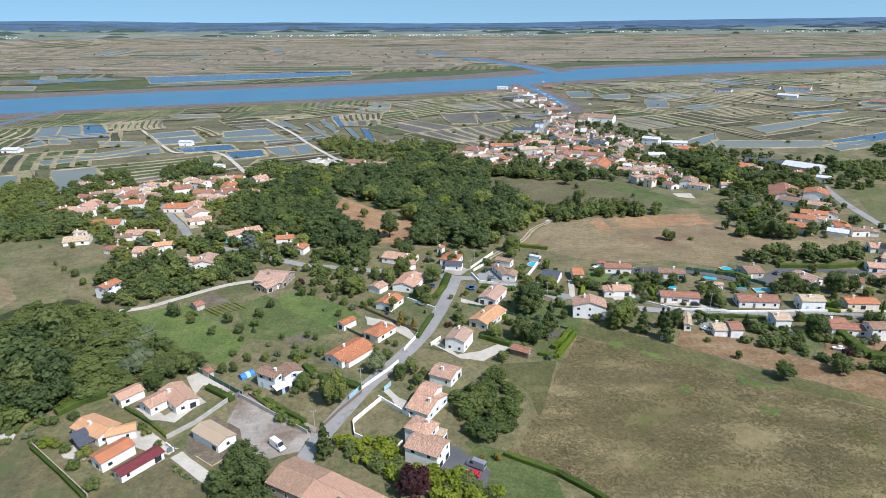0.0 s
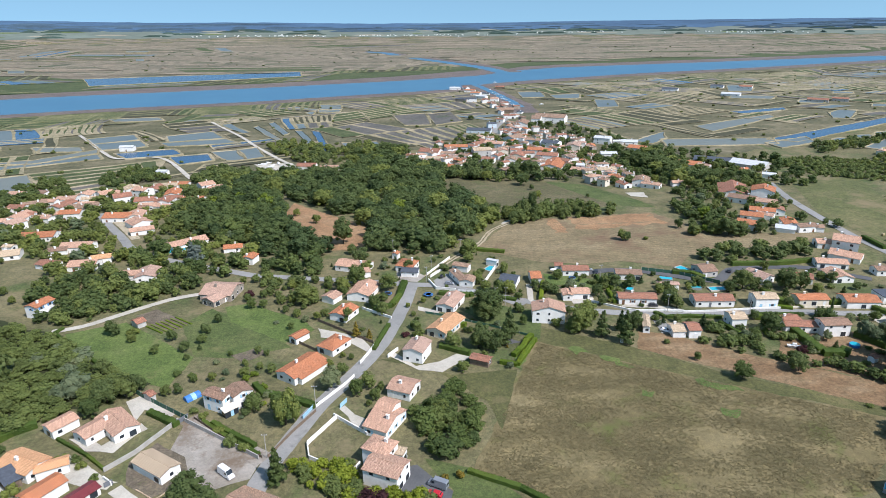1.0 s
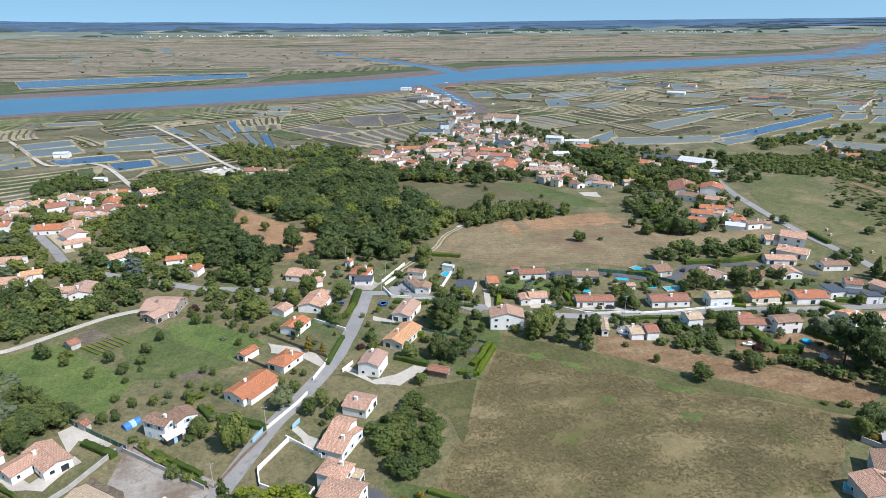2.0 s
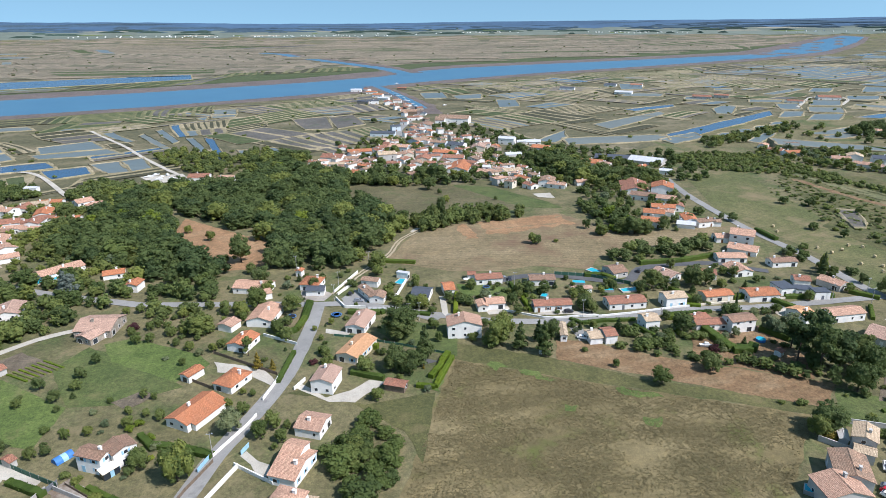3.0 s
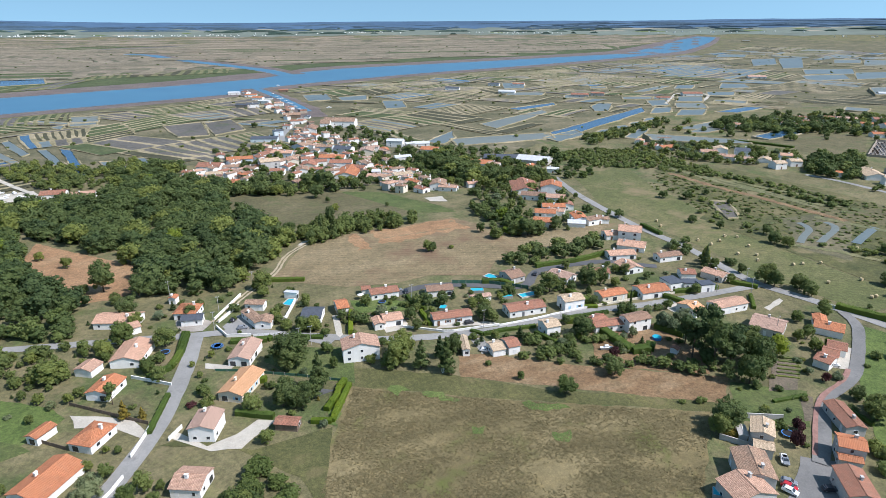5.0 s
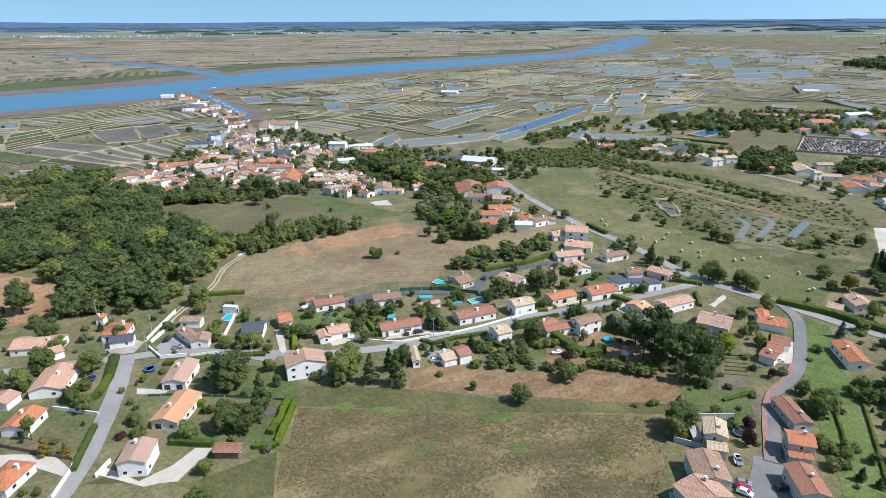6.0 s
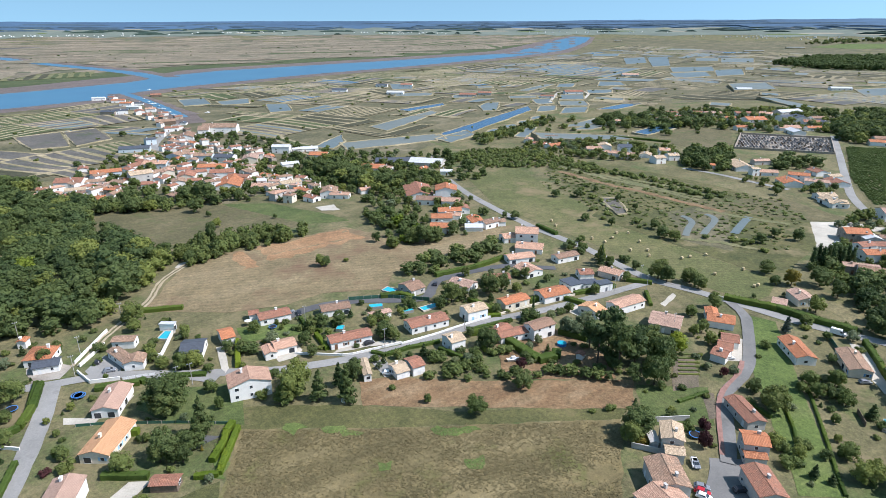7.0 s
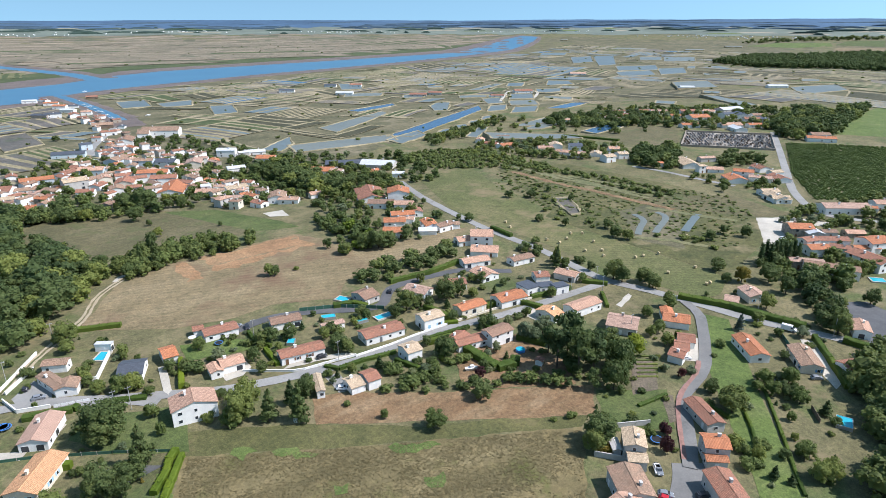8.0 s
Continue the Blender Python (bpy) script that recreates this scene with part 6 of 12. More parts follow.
pond('silt', [(2543.2, 1609.8), (2601.1, 1560.2), (2535.9, 1521.5), (2478.3, 1569.2)], 'shallow grey-blue water in oyster basins')
pond('silt', [(2830.7, 1593.2), (2881.9, 1542.8), (2800.1, 1499.2), (2749.0, 1547.5)], 'shallow grey-blue water in oyster basins')
marsh([(-671, 886), (-433, 1004), (-215, 1066), (-83, 1120), (20, 1170), (60, 1190), (40, 1110), (-120, 1040), (-200, 960), (-270, 880), (-400, 870), (-520, 800), (-700, 690)], 12, (170, 80), 62, 11, 2.4, (-1, 0.02, 0.10, 0.80), 1, 'greenbank', 0.30)
marsh([(60, 1190), (150, 1225), (158, 1100), (150, 960), (118, 800), (95, 700), (60, 640), (10, 652), (-30, 650), (-60, 606), (-95, 606), (-190, 560), (-262, 470), (-300, 540), (-360, 495), (-700, 640), (-700, 690), (-520, 800), (-400, 870), (-270, 880), (-200, 960), (-120, 1040), (40, 1110)], 28, (170, 100), 66, 13, 2.6, (0.0, 0.09, 0.44, 0.72), 2, 'bank', 0.34)
marsh([(215, 1330), (240, 960), (205, 870), (215, 770), (240, 660), (300, 600), (360, 604), (628, 756), (790, 740), (930, 760), (1010, 900), (1060, 1150), (960, 1500), (560, 1380), (320, 1300)], 27, (210, 100), 74, 14, 3.4, (0.02, 0.13, 0.38, 0.70), 3, 'bank', 0.38)
marsh([(960, 1500), (1060, 1150), (1010, 900), (930, 760), (1150, 870), (1420, 1000), (2050, 1250), (2480, 1500), (2400, 2150), (1900, 1900), (1450, 1720)], 22, (300, 120), 120, 24, 3.6, (0.02, 0.26, 0.46, 0.66), 4, 'bank', 0.42, 0.4)
marsh([(845, 712), (963, 660), (1087, 383), (1409, 232), (2300, 380), (2550, 1400), (2480, 1500), (2050, 1250), (1420, 1000), (1150, 870), (930, 760)], -99, (340, 90), 150, 20, 4.2, (0.0, 0.14, 0.42, 0.62), 7, 'bank', 0.40, 0.45)
marsh([(-1290, 1150), (-860, 1262), (-670, 1322), (-277, 1445), (27, 1580), (260, 1735), (150, 1850), (-60, 1800), (-300, 1640), (-640, 1600), (-1000, 1780), (-1700, 1560)], 14, (420, 160), 150, 26, 5.0, (0.02, 0.07, 0.20, 0.66), 5, 'greenbank', 0.31)
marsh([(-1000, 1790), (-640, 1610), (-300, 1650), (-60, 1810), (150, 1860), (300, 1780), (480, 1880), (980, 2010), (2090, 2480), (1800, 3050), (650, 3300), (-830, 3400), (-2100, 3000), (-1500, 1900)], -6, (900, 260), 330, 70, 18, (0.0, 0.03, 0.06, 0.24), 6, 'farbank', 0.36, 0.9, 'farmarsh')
patch('far_field', 'bright', [(2870.3, 1522.1), (3117.9, 1498.4), (3260.4, 1328.0), (3071.8, 1237.8), (2914.4, 1340.8)], 'bright green far crop field', jitter=3.0, lift=0.9)
patch('far_field', 'bright', [(2067.1, 869.2), (2168.8, 870.8), (2232.2, 801.6), (2083.1, 756.8), (1952.8, 815.5)], 'green clearing in a far wood', jitter=3.0, lift=0.9)
patch('far_field', 'lawn', [(3138.2, 1262.1), (3344.5, 1284.9), (3390.6, 1150.7), (3060.7, 1038.9)], 'green far crop field', jitter=3.0, lift=0.9)
patch('far_field', 'hay', [(2832.8, 1138.1), (3005.8, 1202.5), (2995.3, 1016.9), (2832.7, 962.3)], 'straw-coloured far field', jitter=3.0, lift=0.9)
patch('dry_meadow', 'meadow', [(52.3, 217.7), (82.7, 198.1), (153.1, 157.6), (122.1, 129.1), (114.0, 127.9), (69.7, 63.2), (52.9, 107.6), (39.9, 129.1), (19.0, 147.0), (40.3, 193.9)], 'tall dry meadow of straw-coloured grass', jitter=0.8)
patch('mown_strip', 'strip', [(49.8, 230.4), (61.3, 226.0), (87.8, 209.5), (113.7, 187.6), (163.8, 161.2), (153.1, 157.6), (82.7, 198.1), (52.3, 217.7)], 'mown green strip beside the meadow')
patch('brown_field', 'brown', [(88.9, 208.1), (94.3, 221.5), (102.9, 219.1), (133.2, 196.6), (174.7, 170.4), (160.5, 159.0)], 'brown cut stubble field')
patch('hay_field', 'hay', [(39.5, 322.5), (48.5, 334.0), (64.7, 366.0), (93.0, 380.2), (164.5, 384.7), (183.3, 332.7), (251.0, 327.2), (212.4, 310.0), (179.2, 304.2), (163.2, 305.2), (150.8, 298.9), (139.6, 285.2), (112.7, 296.9), (96.6, 294.2), (73.1, 299.5)], 'mown hay field with pale lines')
patch('hay_field', 'redsoil', [(94.7, 376.3), (163.1, 381.6), (165.6, 357.9), (134.9, 355.7), (91.8, 347.3)], 'reddish stubble at the edge of the hay field', jitter=3.0)
patch('pasture', 'olive', [(31.9, 485.2), (47.9, 530.6), (86.8, 522.4), (120.4, 495.7), (151.9, 413.8), (129.0, 398.4), (79.8, 407.2), (48.1, 429.0)], 'rough brown pasture before the village')
patch('pasture', 'lawn', [(121.3, 498.9), (149.6, 478.9), (171.2, 415.5), (173.3, 395.6), (149.0, 406.5)], 'green paddock at the village edge')
patch('clearing', 'redsoil', [(-75.0, 419.0), (-74.3, 448.7), (-57.5, 425.1), (-14.7, 369.8), (-14.9, 336.0), (-26.7, 328.1), (-39.6, 330.7), (-68.3, 386.4)], 'reddish cut clearing among woods')
patch('green_field', 'bright', [(-134.8, 241.5), (-114.1, 249.9), (-82.9, 221.7), (-77.3, 217.9), (-80.4, 196.7), (-89.0, 200.9), (-122.4, 223.7)], 'bright green mown grass field')
patch('green_field', 'lawn', [(-90.0, 244.7), (-81.6, 259.8), (-54.1, 237.1), (-42.1, 221.7), (-58.9, 215.6), (-77.3, 217.9)], 'dull green garden field')
patch('green_field', 'bright', [(-76.7, 260.9), (-66.8, 263.2), (-39.3, 243.3), (-34.7, 235.5), (-45.0, 225.6), (-70.5, 245.8)], 'bright green lawn')
patch('vegetable_garden', 'soil', [(-112.6, 255.8), (-105.6, 261.8), (-88.0, 246.3), (-92.8, 238.2)], 'vegetable garden beds of dark soil')
patch('paddock', 'grass', [(-272.2, 280.0), (-252.3, 332.8), (-229.8, 349.3), (-200.7, 326.8), (-180.0, 299.4), (-160.0, 251.2), (-190.9, 240.8)], 'dry grassy paddock')
patch('paddock', 'hay', [(-195.8, 241.0), (-231.5, 293.2), (-215.3, 281.7), (-194.7, 258.2)], 'straw-coloured corner of a paddock')
patch('dry_lawn', 'olive', [(-144.2, 150.8), (-129.9, 157.1), (-95.4, 131.2), (-114.3, 110.1)], 'dry brown lawn')
patch('dry_lawn', 'olive', [(-93.9, 131.1), (-87.7, 140.1), (-80.7, 145.9), (-67.9, 137.5), (-67.0, 127.1), (-83.2, 121.6)], 'dry brown lawn with mown rings')
patch('green_lawn', 'grass', [(-27.9, 163.5), (-22.1, 173.5), (-11.7, 166.1), (-15.1, 150.4)], 'mown lawn inside white walls')
patch('green_lawn', 'lawn', [(5.4, 153.2), (18.3, 147.8), (30.1, 135.8), (31.1, 129.0), (9.0, 129.4), (12.7, 139.5)], 'mown garden lawn')
patch('green_lawn', 'strip', [(-7.8, 209.4), (3.0, 211.3), (17.1, 196.4), (35.8, 197.9), (41.0, 197.8), (29.7, 163.8), (27.3, 179.7), (13.2, 198.5)], 'mown back garden lawn')
patch('green_lawn', 'lawn', [(31.7, 254.6), (60.7, 243.7), (54.0, 218.9), (36.4, 230.9), (27.3, 245.9)], 'mown garden lawn with a shade tree')
patch('green_lawn', 'bright', [(254.0, 178.0), (258.5, 167.9), (225.2, 141.3), (175.9, 101.8), (166.4, 109.0), (193.3, 132.2), (207.5, 145.7)], 'bright green grass strip')
patch('green_lawn', 'lawn', [(172.7, 168.0), (191.7, 153.4), (174.8, 139.3), (156.5, 151.6)], 'mown green lawn')
patch('garden', 'grass', [(232.8, 145.2), (257.7, 126.1), (216.8, 107.0), (192.7, 88.8), (176.5, 101.3)], 'dry garden with fruit trees')
patch('dry_garden', 'brown', [(150.7, 218.4), (180.6, 212.5), (178.4, 186.8), (170.1, 174.4), (137.1, 195.3)], 'dry brown back garden')
patch('bale_field', 'bale', [(266.0, 318.5), (302.7, 313.7), (301.3, 191.3), (280.5, 183.9), (268.6, 185.3), (261.5, 227.7), (265.2, 270.0)], 'mown field dotted with round bales')
patch('bale_field', 'bale', [(310.3, 465.6), (364.2, 461.1), (331.8, 389.9), (313.8, 319.1), (302.7, 313.7), (266.0, 318.5), (265.6, 361.6)], 'mown green field beside the road')
patch('scrub_land', 'scrub', [(373.8, 435.5), (431.3, 411.3), (438.9, 306.5), (415.5, 234.7), (364.7, 206.0), (302.6, 192.0), (302.7, 313.7), (313.8, 319.1)], 'rough marshy scrub land with reeds')
patch('field', 'olive', [(570.8, 494.2), (631.6, 526.7), (685.5, 463.4), (590.1, 402.7), (545.1, 411.0)], 'dry field by the hamlet')
patch('field', 'olive', [(379.5, 308.3), (446.8, 270.8), (432.6, 214.2), (409.5, 231.7), (385.9, 272.7)], 'dry grass field')
patch('gravel_yard', 'gravel', [(407.8, 231.5), (426.9, 218.6), (436.1, 195.7), (400.2, 206.5), (370.5, 194.7), (363.4, 204.7)], 'wide pale gravel yard')
patch('vineyard', 'vine', [(683.7, 341.2), (726.5, 298.4), (760.7, 241.0), (535.4, 177.0), (475.6, 225.5), (545.0, 271.9)], 'soil of a green vineyard')
patch('green_field', 'bright', [(776.5, 334.1), (920.2, 371.1), (1116.0, 392.5), (1260.1, 338.5), (860.0, 238.9), (806.5, 290.7)], 'bright green crop field')
patch('cemetery', 'grit', [(581.7, 394.3), (660.1, 437.4), (715.5, 370.2), (635.0, 327.2)], 'gravel ground of a walled cemetery')
patch('vacant_lot', 'grit', [(-68.5, 177.7), (-65.4, 177.0), (-40.5, 157.3), (-42.5, 148.9), (-51.4, 145.4), (-61.5, 149.3), (-68.4, 162.9)], 'bare grey lot with vehicle tracks')
patch('vacant_lot', 'soil', [(-78.3, 158.8), (-73.5, 167.4), (-63.1, 159.9), (-59.0, 149.2), (-67.1, 144.0), (-75.6, 149.5)], 'bare brown soil round a new house')
patch('driveway', 'gravel', [(-97.1, 164.0), (-81.6, 152.2), (-78.1, 150.8), (-86.9, 149.7), (-93.7, 153.7)], 'pale gravel forecourt')
patch('driveway', 'gravel', [(-91.2, 190.1), (-87.9, 193.0), (-72.6, 181.9), (-73.8, 179.5), (-83.3, 184.9), (-84.0, 178.7)], 'pale gravel drive')
patch('driveway', 'dark_asphalt', [(0.3, 150.1), (3.3, 150.6), (7.9, 144.3), (12.4, 139.3), (9.8, 131.5), (0.2, 136.4), (-1.4, 142.1)], 'grey paved parking court')
patch('driveway', 'gravel', [(-20.7, 179.7), (-19.0, 181.4), (-15.5, 176.1), (-12.2, 173.7), (-12.7, 168.9), (-15.6, 169.7), (-17.5, 175.1)], 'pale curved drive')
patch('driveway', 'gravel', [(-5.3, 212.4), (-2.4, 213.7), (5.0, 203.5), (13.6, 205.9), (20.4, 210.9), (25.6, 208.1), (14.2, 198.4), (6.0, 200.6)], 'pale concrete drive curving round a house')
patch('driveway', 'gravel', [(-33.6, 236.6), (-22.4, 231.0), (-15.1, 225.8), (-11.4, 218.0), (-12.8, 215.3), (-22.0, 226.0), (-31.6, 228.7)], 'pale gravel drive')
patch('driveway', 'asphalt', [(16.2, 280.6), (23.5, 289.1), (28.0, 279.0), (26.2, 271.4), (17.3, 275.8)], 'grey walled parking court')
patch('driveway', 'asphalt', [(103.7, 230.7), (109.1, 230.3), (108.1, 217.6), (102.9, 219.1)], 'grey paved court')
patch('court', 'lane', [(160.1, 131.1), (167.3, 125.6), (156.7, 116.6), (145.0, 111.6), (137.3, 117.5)], 'grey asphalt turning court')
patch('court', 'dark_asphalt', [(317.1, 144.6), (324.2, 139.3), (315.5, 118.6), (294.2, 108.6), (280.4, 119.1), (290.4, 134.6)], 'dark asphalt car park')
patch('yard', 'gravel', [(-134.1, 601.0), (-98.6, 604.2), (-91.0, 578.5), (-117.8, 572.7)], 'white yard among trees')
patch('yard', 'gravel', [(170.1, 444.4), (183.5, 442.9), (180.3, 425.3), (170.0, 432.2)], 'white concrete slab beside a track')
# Dark sheet that paints the thicket's shade onto the ground.
patch('wood_ground', 'woodshade', [(-223.3, 221.5), (-171.1, 257.5), (-137.9, 239.4), (-86.9, 200.8), (-89.7, 196.9), (-121.4, 179.5), (-132.6, 161.3), (-164.4, 151.2)], 'ground under a thicket, its shade painted in dark', jitter=2.0)
patch('terrace', 'gravel', [(-100.7, 171.5), (-93.2, 165.1), (-84.6, 163.5), (-80.7, 172.4), (-78.6, 174.4), (-81.8, 177.6), (-89.4, 167.3), (-96.3, 171.9)], 'pale terrace round a house')
patch('terrace', 'gravel', [(24.6, 249.6), (28.3, 254.7), (27.1, 257.1), (24.0, 251.8)], 'paved terrace beside a house')
patch('terrace', 'gravel', [(75.8, 258.1), (75.6, 249.1), (81.6, 249.0), (86.1, 252.6), (86.1, 257.5)], 'pale terrace round a house')
patch('driveway', 'gravel', [(94.1, 244.1), (106.3, 242.1), (121.9, 236.2), (115.8, 242.4), (99.8, 247.0)], 'pale forecourt before a house')
patch('driveway', 'gravel', [(230.9, 174.0), (233.1, 166.5), (217.6, 156.8), (212.2, 161.0)], 'pale paved forecourt before terraced houses')
patch('driveway', 'dark_asphalt', [(29.9, 226.7), (42.3, 220.4), (46.5, 217.2), (38.2, 215.2), (31.1, 218.0)], 'dark garden drive')
patch('driveway', 'gravel', [(7.8, 253.2), (17.4, 247.3), (15.1, 243.8), (7.5, 249.3)], 'pale concrete drive')
patch('vegetable_garden', 'soil', [(197.8, 172.0), (205.3, 168.3), (189.5, 155.2), (179.8, 158.4)], 'vegetable beds of dark soil')
patch('vegetable_garden', 'soil', [(-63.8, 217.5), (-54.8, 222.9), (-50.5, 218.1), (-58.1, 211.9)], 'garden beds of dark soil')
patch('driveway', 'gravel', [(200.8, 226.1), (201.7, 218.6), (199.6, 210.3), (193.1, 212.1), (193.1, 221.8)], 'pale gravel forecourt')
patch('driveway', 'gravel', [(232.5, 205.5), (246.8, 209.6), (246.0, 207.1), (232.1, 202.3)], 'pale concrete drive')
patch('driveway', 'gravel', [(264.8, 142.2), (266.8, 137.8), (242.9, 118.6), (237.5, 118.3), (244.4, 126.5)], 'pale rough drive beside a hedge')
patch('yard', 'grit', [(-1.2, 293.4), (4.6, 297.2), (12.9, 286.9), (8.4, 279.7), (0.1, 281.4)], 'grey forecourt')
patch('lawn', 'bright', [(70.4, 284.2), (86.3, 278.8), (96.4, 269.9), (89.9, 265.0), (68.9, 270.7)], 'green lawn in a garden')
patch('garden', 'soil', [(187.3, 152.6), (190.3, 150.3), (179.3, 141.2), (175.9, 142.0)], 'planted border')

# ---- roads ----
def ruts(pts, gauge, width, label):
    """Two wheel ruts with grass between them."""
    line = smooth_line([tuple(q) for q in pts], 6.0)
    for side in (-1, 1):
        out = []
        for i, q in enumerate(line):
            d = (line[min(i + 1, len(line) - 1)] - line[max(i - 1, 0)]).normalized()
            out.append((q.x - d.y * side * gauge / 2, q.y + d.x * side * gauge / 2))
        ribbon("rut", "track", out, width, label, edge=0.25, category="track", step=6.0)


ribbon('street', 'asphalt', [(-41.5, 137.1), (-38.3, 152.7), (-33.5, 165.7), (-27.3, 181.6), (-17.9, 198.4), (-9.1, 217.1), (-2.5, 237.9), (2.6, 258.6), (5.9, 277.0)], 6.0, 'worn grey asphalt village street')
ribbon('road', 'asphalt', [(-70.8, 295.7), (-41.0, 288.6), (-12.4, 281.8), (5.9, 277.0), (20.4, 273.8), (38.1, 263.9), (53.9, 249.8)], 4.8, 'grey asphalt cross road', step=5.0)
ribbon('road', 'asphalt', [(27.3, 267.4), (42.5, 260.9), (55.6, 253.7), (73.7, 243.9), (99.3, 236.8), (120.2, 233.4), (135.7, 234.2), (162.1, 232.6), (189.2, 228.1), (221.9, 225.5), (251.4, 224.0)], 4.8, 'grey asphalt village road', step=5.0)
ribbon('road', 'asphalt', [(289.2, 456.9), (273.3, 410.3), (262.8, 364.0), (257.0, 318.7), (256.6, 276.5), (252.2, 241.2), (251.4, 224.0), (257.3, 205.5), (262.2, 182.9), (266.1, 162.1), (273.4, 142.7), (282.8, 118.4), (300.7, 83.4)], 5.6, 'grey country road', step=6.0)
ribbon('lane', 'lane', [(259.3, 188.8), (251.6, 177.1), (230.8, 162.6), (217.4, 154.5), (207.7, 150.9), (195.4, 148.5), (187.5, 144.4), (175.4, 135.3), (162.3, 126.5)], 4.4, 'narrow asphalt lane', lift=0.32)
ribbon('pavement', 'pink_paving', [(217.3, 157.1), (208.8, 152.9), (194.2, 149.4), (184.6, 144.6), (171.4, 135.1), (164.2, 129.5)], 1.6, 'pink paved footway beside the lane', lift=0.36, category='pavement')
ribbon('lane', 'dark_asphalt', [(89.7, 282.0), (105.1, 285.0), (122.1, 280.7), (141.6, 269.2), (151.0, 267.7), (163.5, 279.4), (180.0, 280.9), (205.0, 277.1), (213.0, 269.2), (223.0, 261.5)], 5.0, 'dark asphalt back lane')
ruts([(13.5, 286.0), (25.1, 304.4), (38.5, 322.1), (46.5, 334.3), (55.6, 355.7), (70.6, 373.8)], 2.0, 1.15, 'pale wheel rut of a dirt farm track')
ribbon('track', 'track', [(-196.7, 430.9), (-166.6, 385.3), (-153.1, 364.2)], 5.0, 'short lane in the hamlet')
ribbon('road', 'asphalt', [(-203.7, 433.1), (-184.3, 401.4), (-162.8, 368.6), (-144.0, 340.2), (-112.4, 317.8), (-70.8, 295.7)], 5.0, 'grey hamlet road')
ribbon('track', 'gravel', [(-141.3, 243.9), (-130.6, 247.5), (-117.6, 259.0), (-103.3, 270.8), (-91.3, 275.8)], 3.5, 'pale gravel lane between gardens')
ribbon('track', 'gravel', [(-176.1, 545.9), (-218.5, 621.9), (-244.2, 646.3), (-275.2, 642.3), (-302.1, 674.3), (-342.2, 735.3), (-378.7, 789.5)], 4.0, 'white marsh track', lift=0.75)
ribbon('track', 'gravel', [(-92.8, 583.5), (-115.9, 624.2), (-148.6, 687.3), (-178.4, 750.8), (-209.3, 807.7), (-244.8, 873.2)], 4.0, 'white marsh track', lift=0.75)
ribbon('drive', 'gravel', [(-78.0, 148.1), (-70.2, 141.7), (-64.3, 137.0)], 3.6, 'pale concrete drive')
ribbon('lane', 'grit', [(-67.7, 178.4), (-53.5, 167.0), (-39.8, 156.2)], 6.0, 'grey gravel lane')
ribbon('road', 'asphalt', [(462.2, 177.4), (450.0, 201.1), (455.6, 217.1), (492.4, 246.2), (562.0, 284.2), (651.8, 331.9), (735.6, 377.4)], 6.0, 'grey country road', step=6.0)
ribbon('road', 'asphalt', [(467.5, 367.6), (472.5, 338.2), (472.0, 307.8), (473.2, 280.8)], 5.0, 'grey hamlet road')
ribbon('quay_road', 'asphalt', [(115.8, 701.2), (122.6, 767.2), (143.4, 828.8), (176.1, 912.6), (201.1, 967.4)], 8.0, 'grey quay road with parked cars')
ribbon('track', 'gravel', [(65.5, 370.2), (68.4, 375.7), (72.0, 376.8)], 3.0, 'field track')
ribbon('track', 'gravel', [(60.6, 272.1), (59.3, 262.9), (57.5, 252.2)], 2.6, 'pale rutted drive')
ribbon('field_track', 'brown', [(376.0, 419.6), (372.1, 368.2), (377.2, 333.7), (378.5, 304.6), (381.7, 273.2)], 5.5, 'brown bare strip along a dyke', category='track', edge=1.2)
ribbon('track', 'gravel', [(731.3, 816.0), (817.8, 893.3), (851.3, 916.1), (890.1, 900.6), (875.2, 870.4), (814.4, 820.4)], 5.0, 'white marsh track round ponds', lift=0.7)
ribbon('dyke', 'greenbank', [(389.7, 433.4), (385.5, 381.4), (389.5, 344.6), (392.0, 299.4)], 4.5, 'long grassy dyke across the marsh', category='dyke', lift=0.3, edge=1.0)
ribbon('dyke', 'greenbank', [(389.3, 396.4), (393.5, 352.9), (395.2, 326.7), (399.0, 300.7)], 4.5, 'long grassy dyke across the marsh', category='dyke', lift=0.3, edge=1.0)
ribbon('dyke', 'greenbank', [(397.1, 376.4), (403.6, 347.3), (409.9, 325.5), (405.6, 294.1)], 4.5, 'long grassy dyke across the marsh', category='dyke', lift=0.3, edge=1.0)
ribbon('dyke', 'greenbank', [(370.9, 287.0), (377.9, 267.8), (391.2, 235.0)], 4.5, 'long grassy dyke across the marsh', category='dyke', lift=0.3, edge=1.0)
ribbon('dyke', 'greenbank', [(313.1, 255.6), (326.1, 239.6), (333.6, 221.3)], 4.5, 'long grassy dyke across the marsh', category='dyke', lift=0.3, edge=1.0)
ribbon('ditch', 'silt', [(351.2, 282.7), (349.8, 276.4), (344.1, 269.8), (332.2, 264.0), (320.0, 256.7)], 4.0, 'winding water ditch among reeds', category='ditch', lift=0.3)
ribbon('ditch', 'silt', [(367.0, 276.6), (365.9, 270.2), (358.7, 264.2), (342.8, 257.8), (330.7, 252.6)], 4.0, 'winding water ditch among reeds', category='ditch', lift=0.3)
ribbon('ditch', 'basin', [(347.4, 243.8), (368.9, 252.1), (384.8, 257.8)], 5, 'water ditch among reeds', category='ditch', lift=0.3)
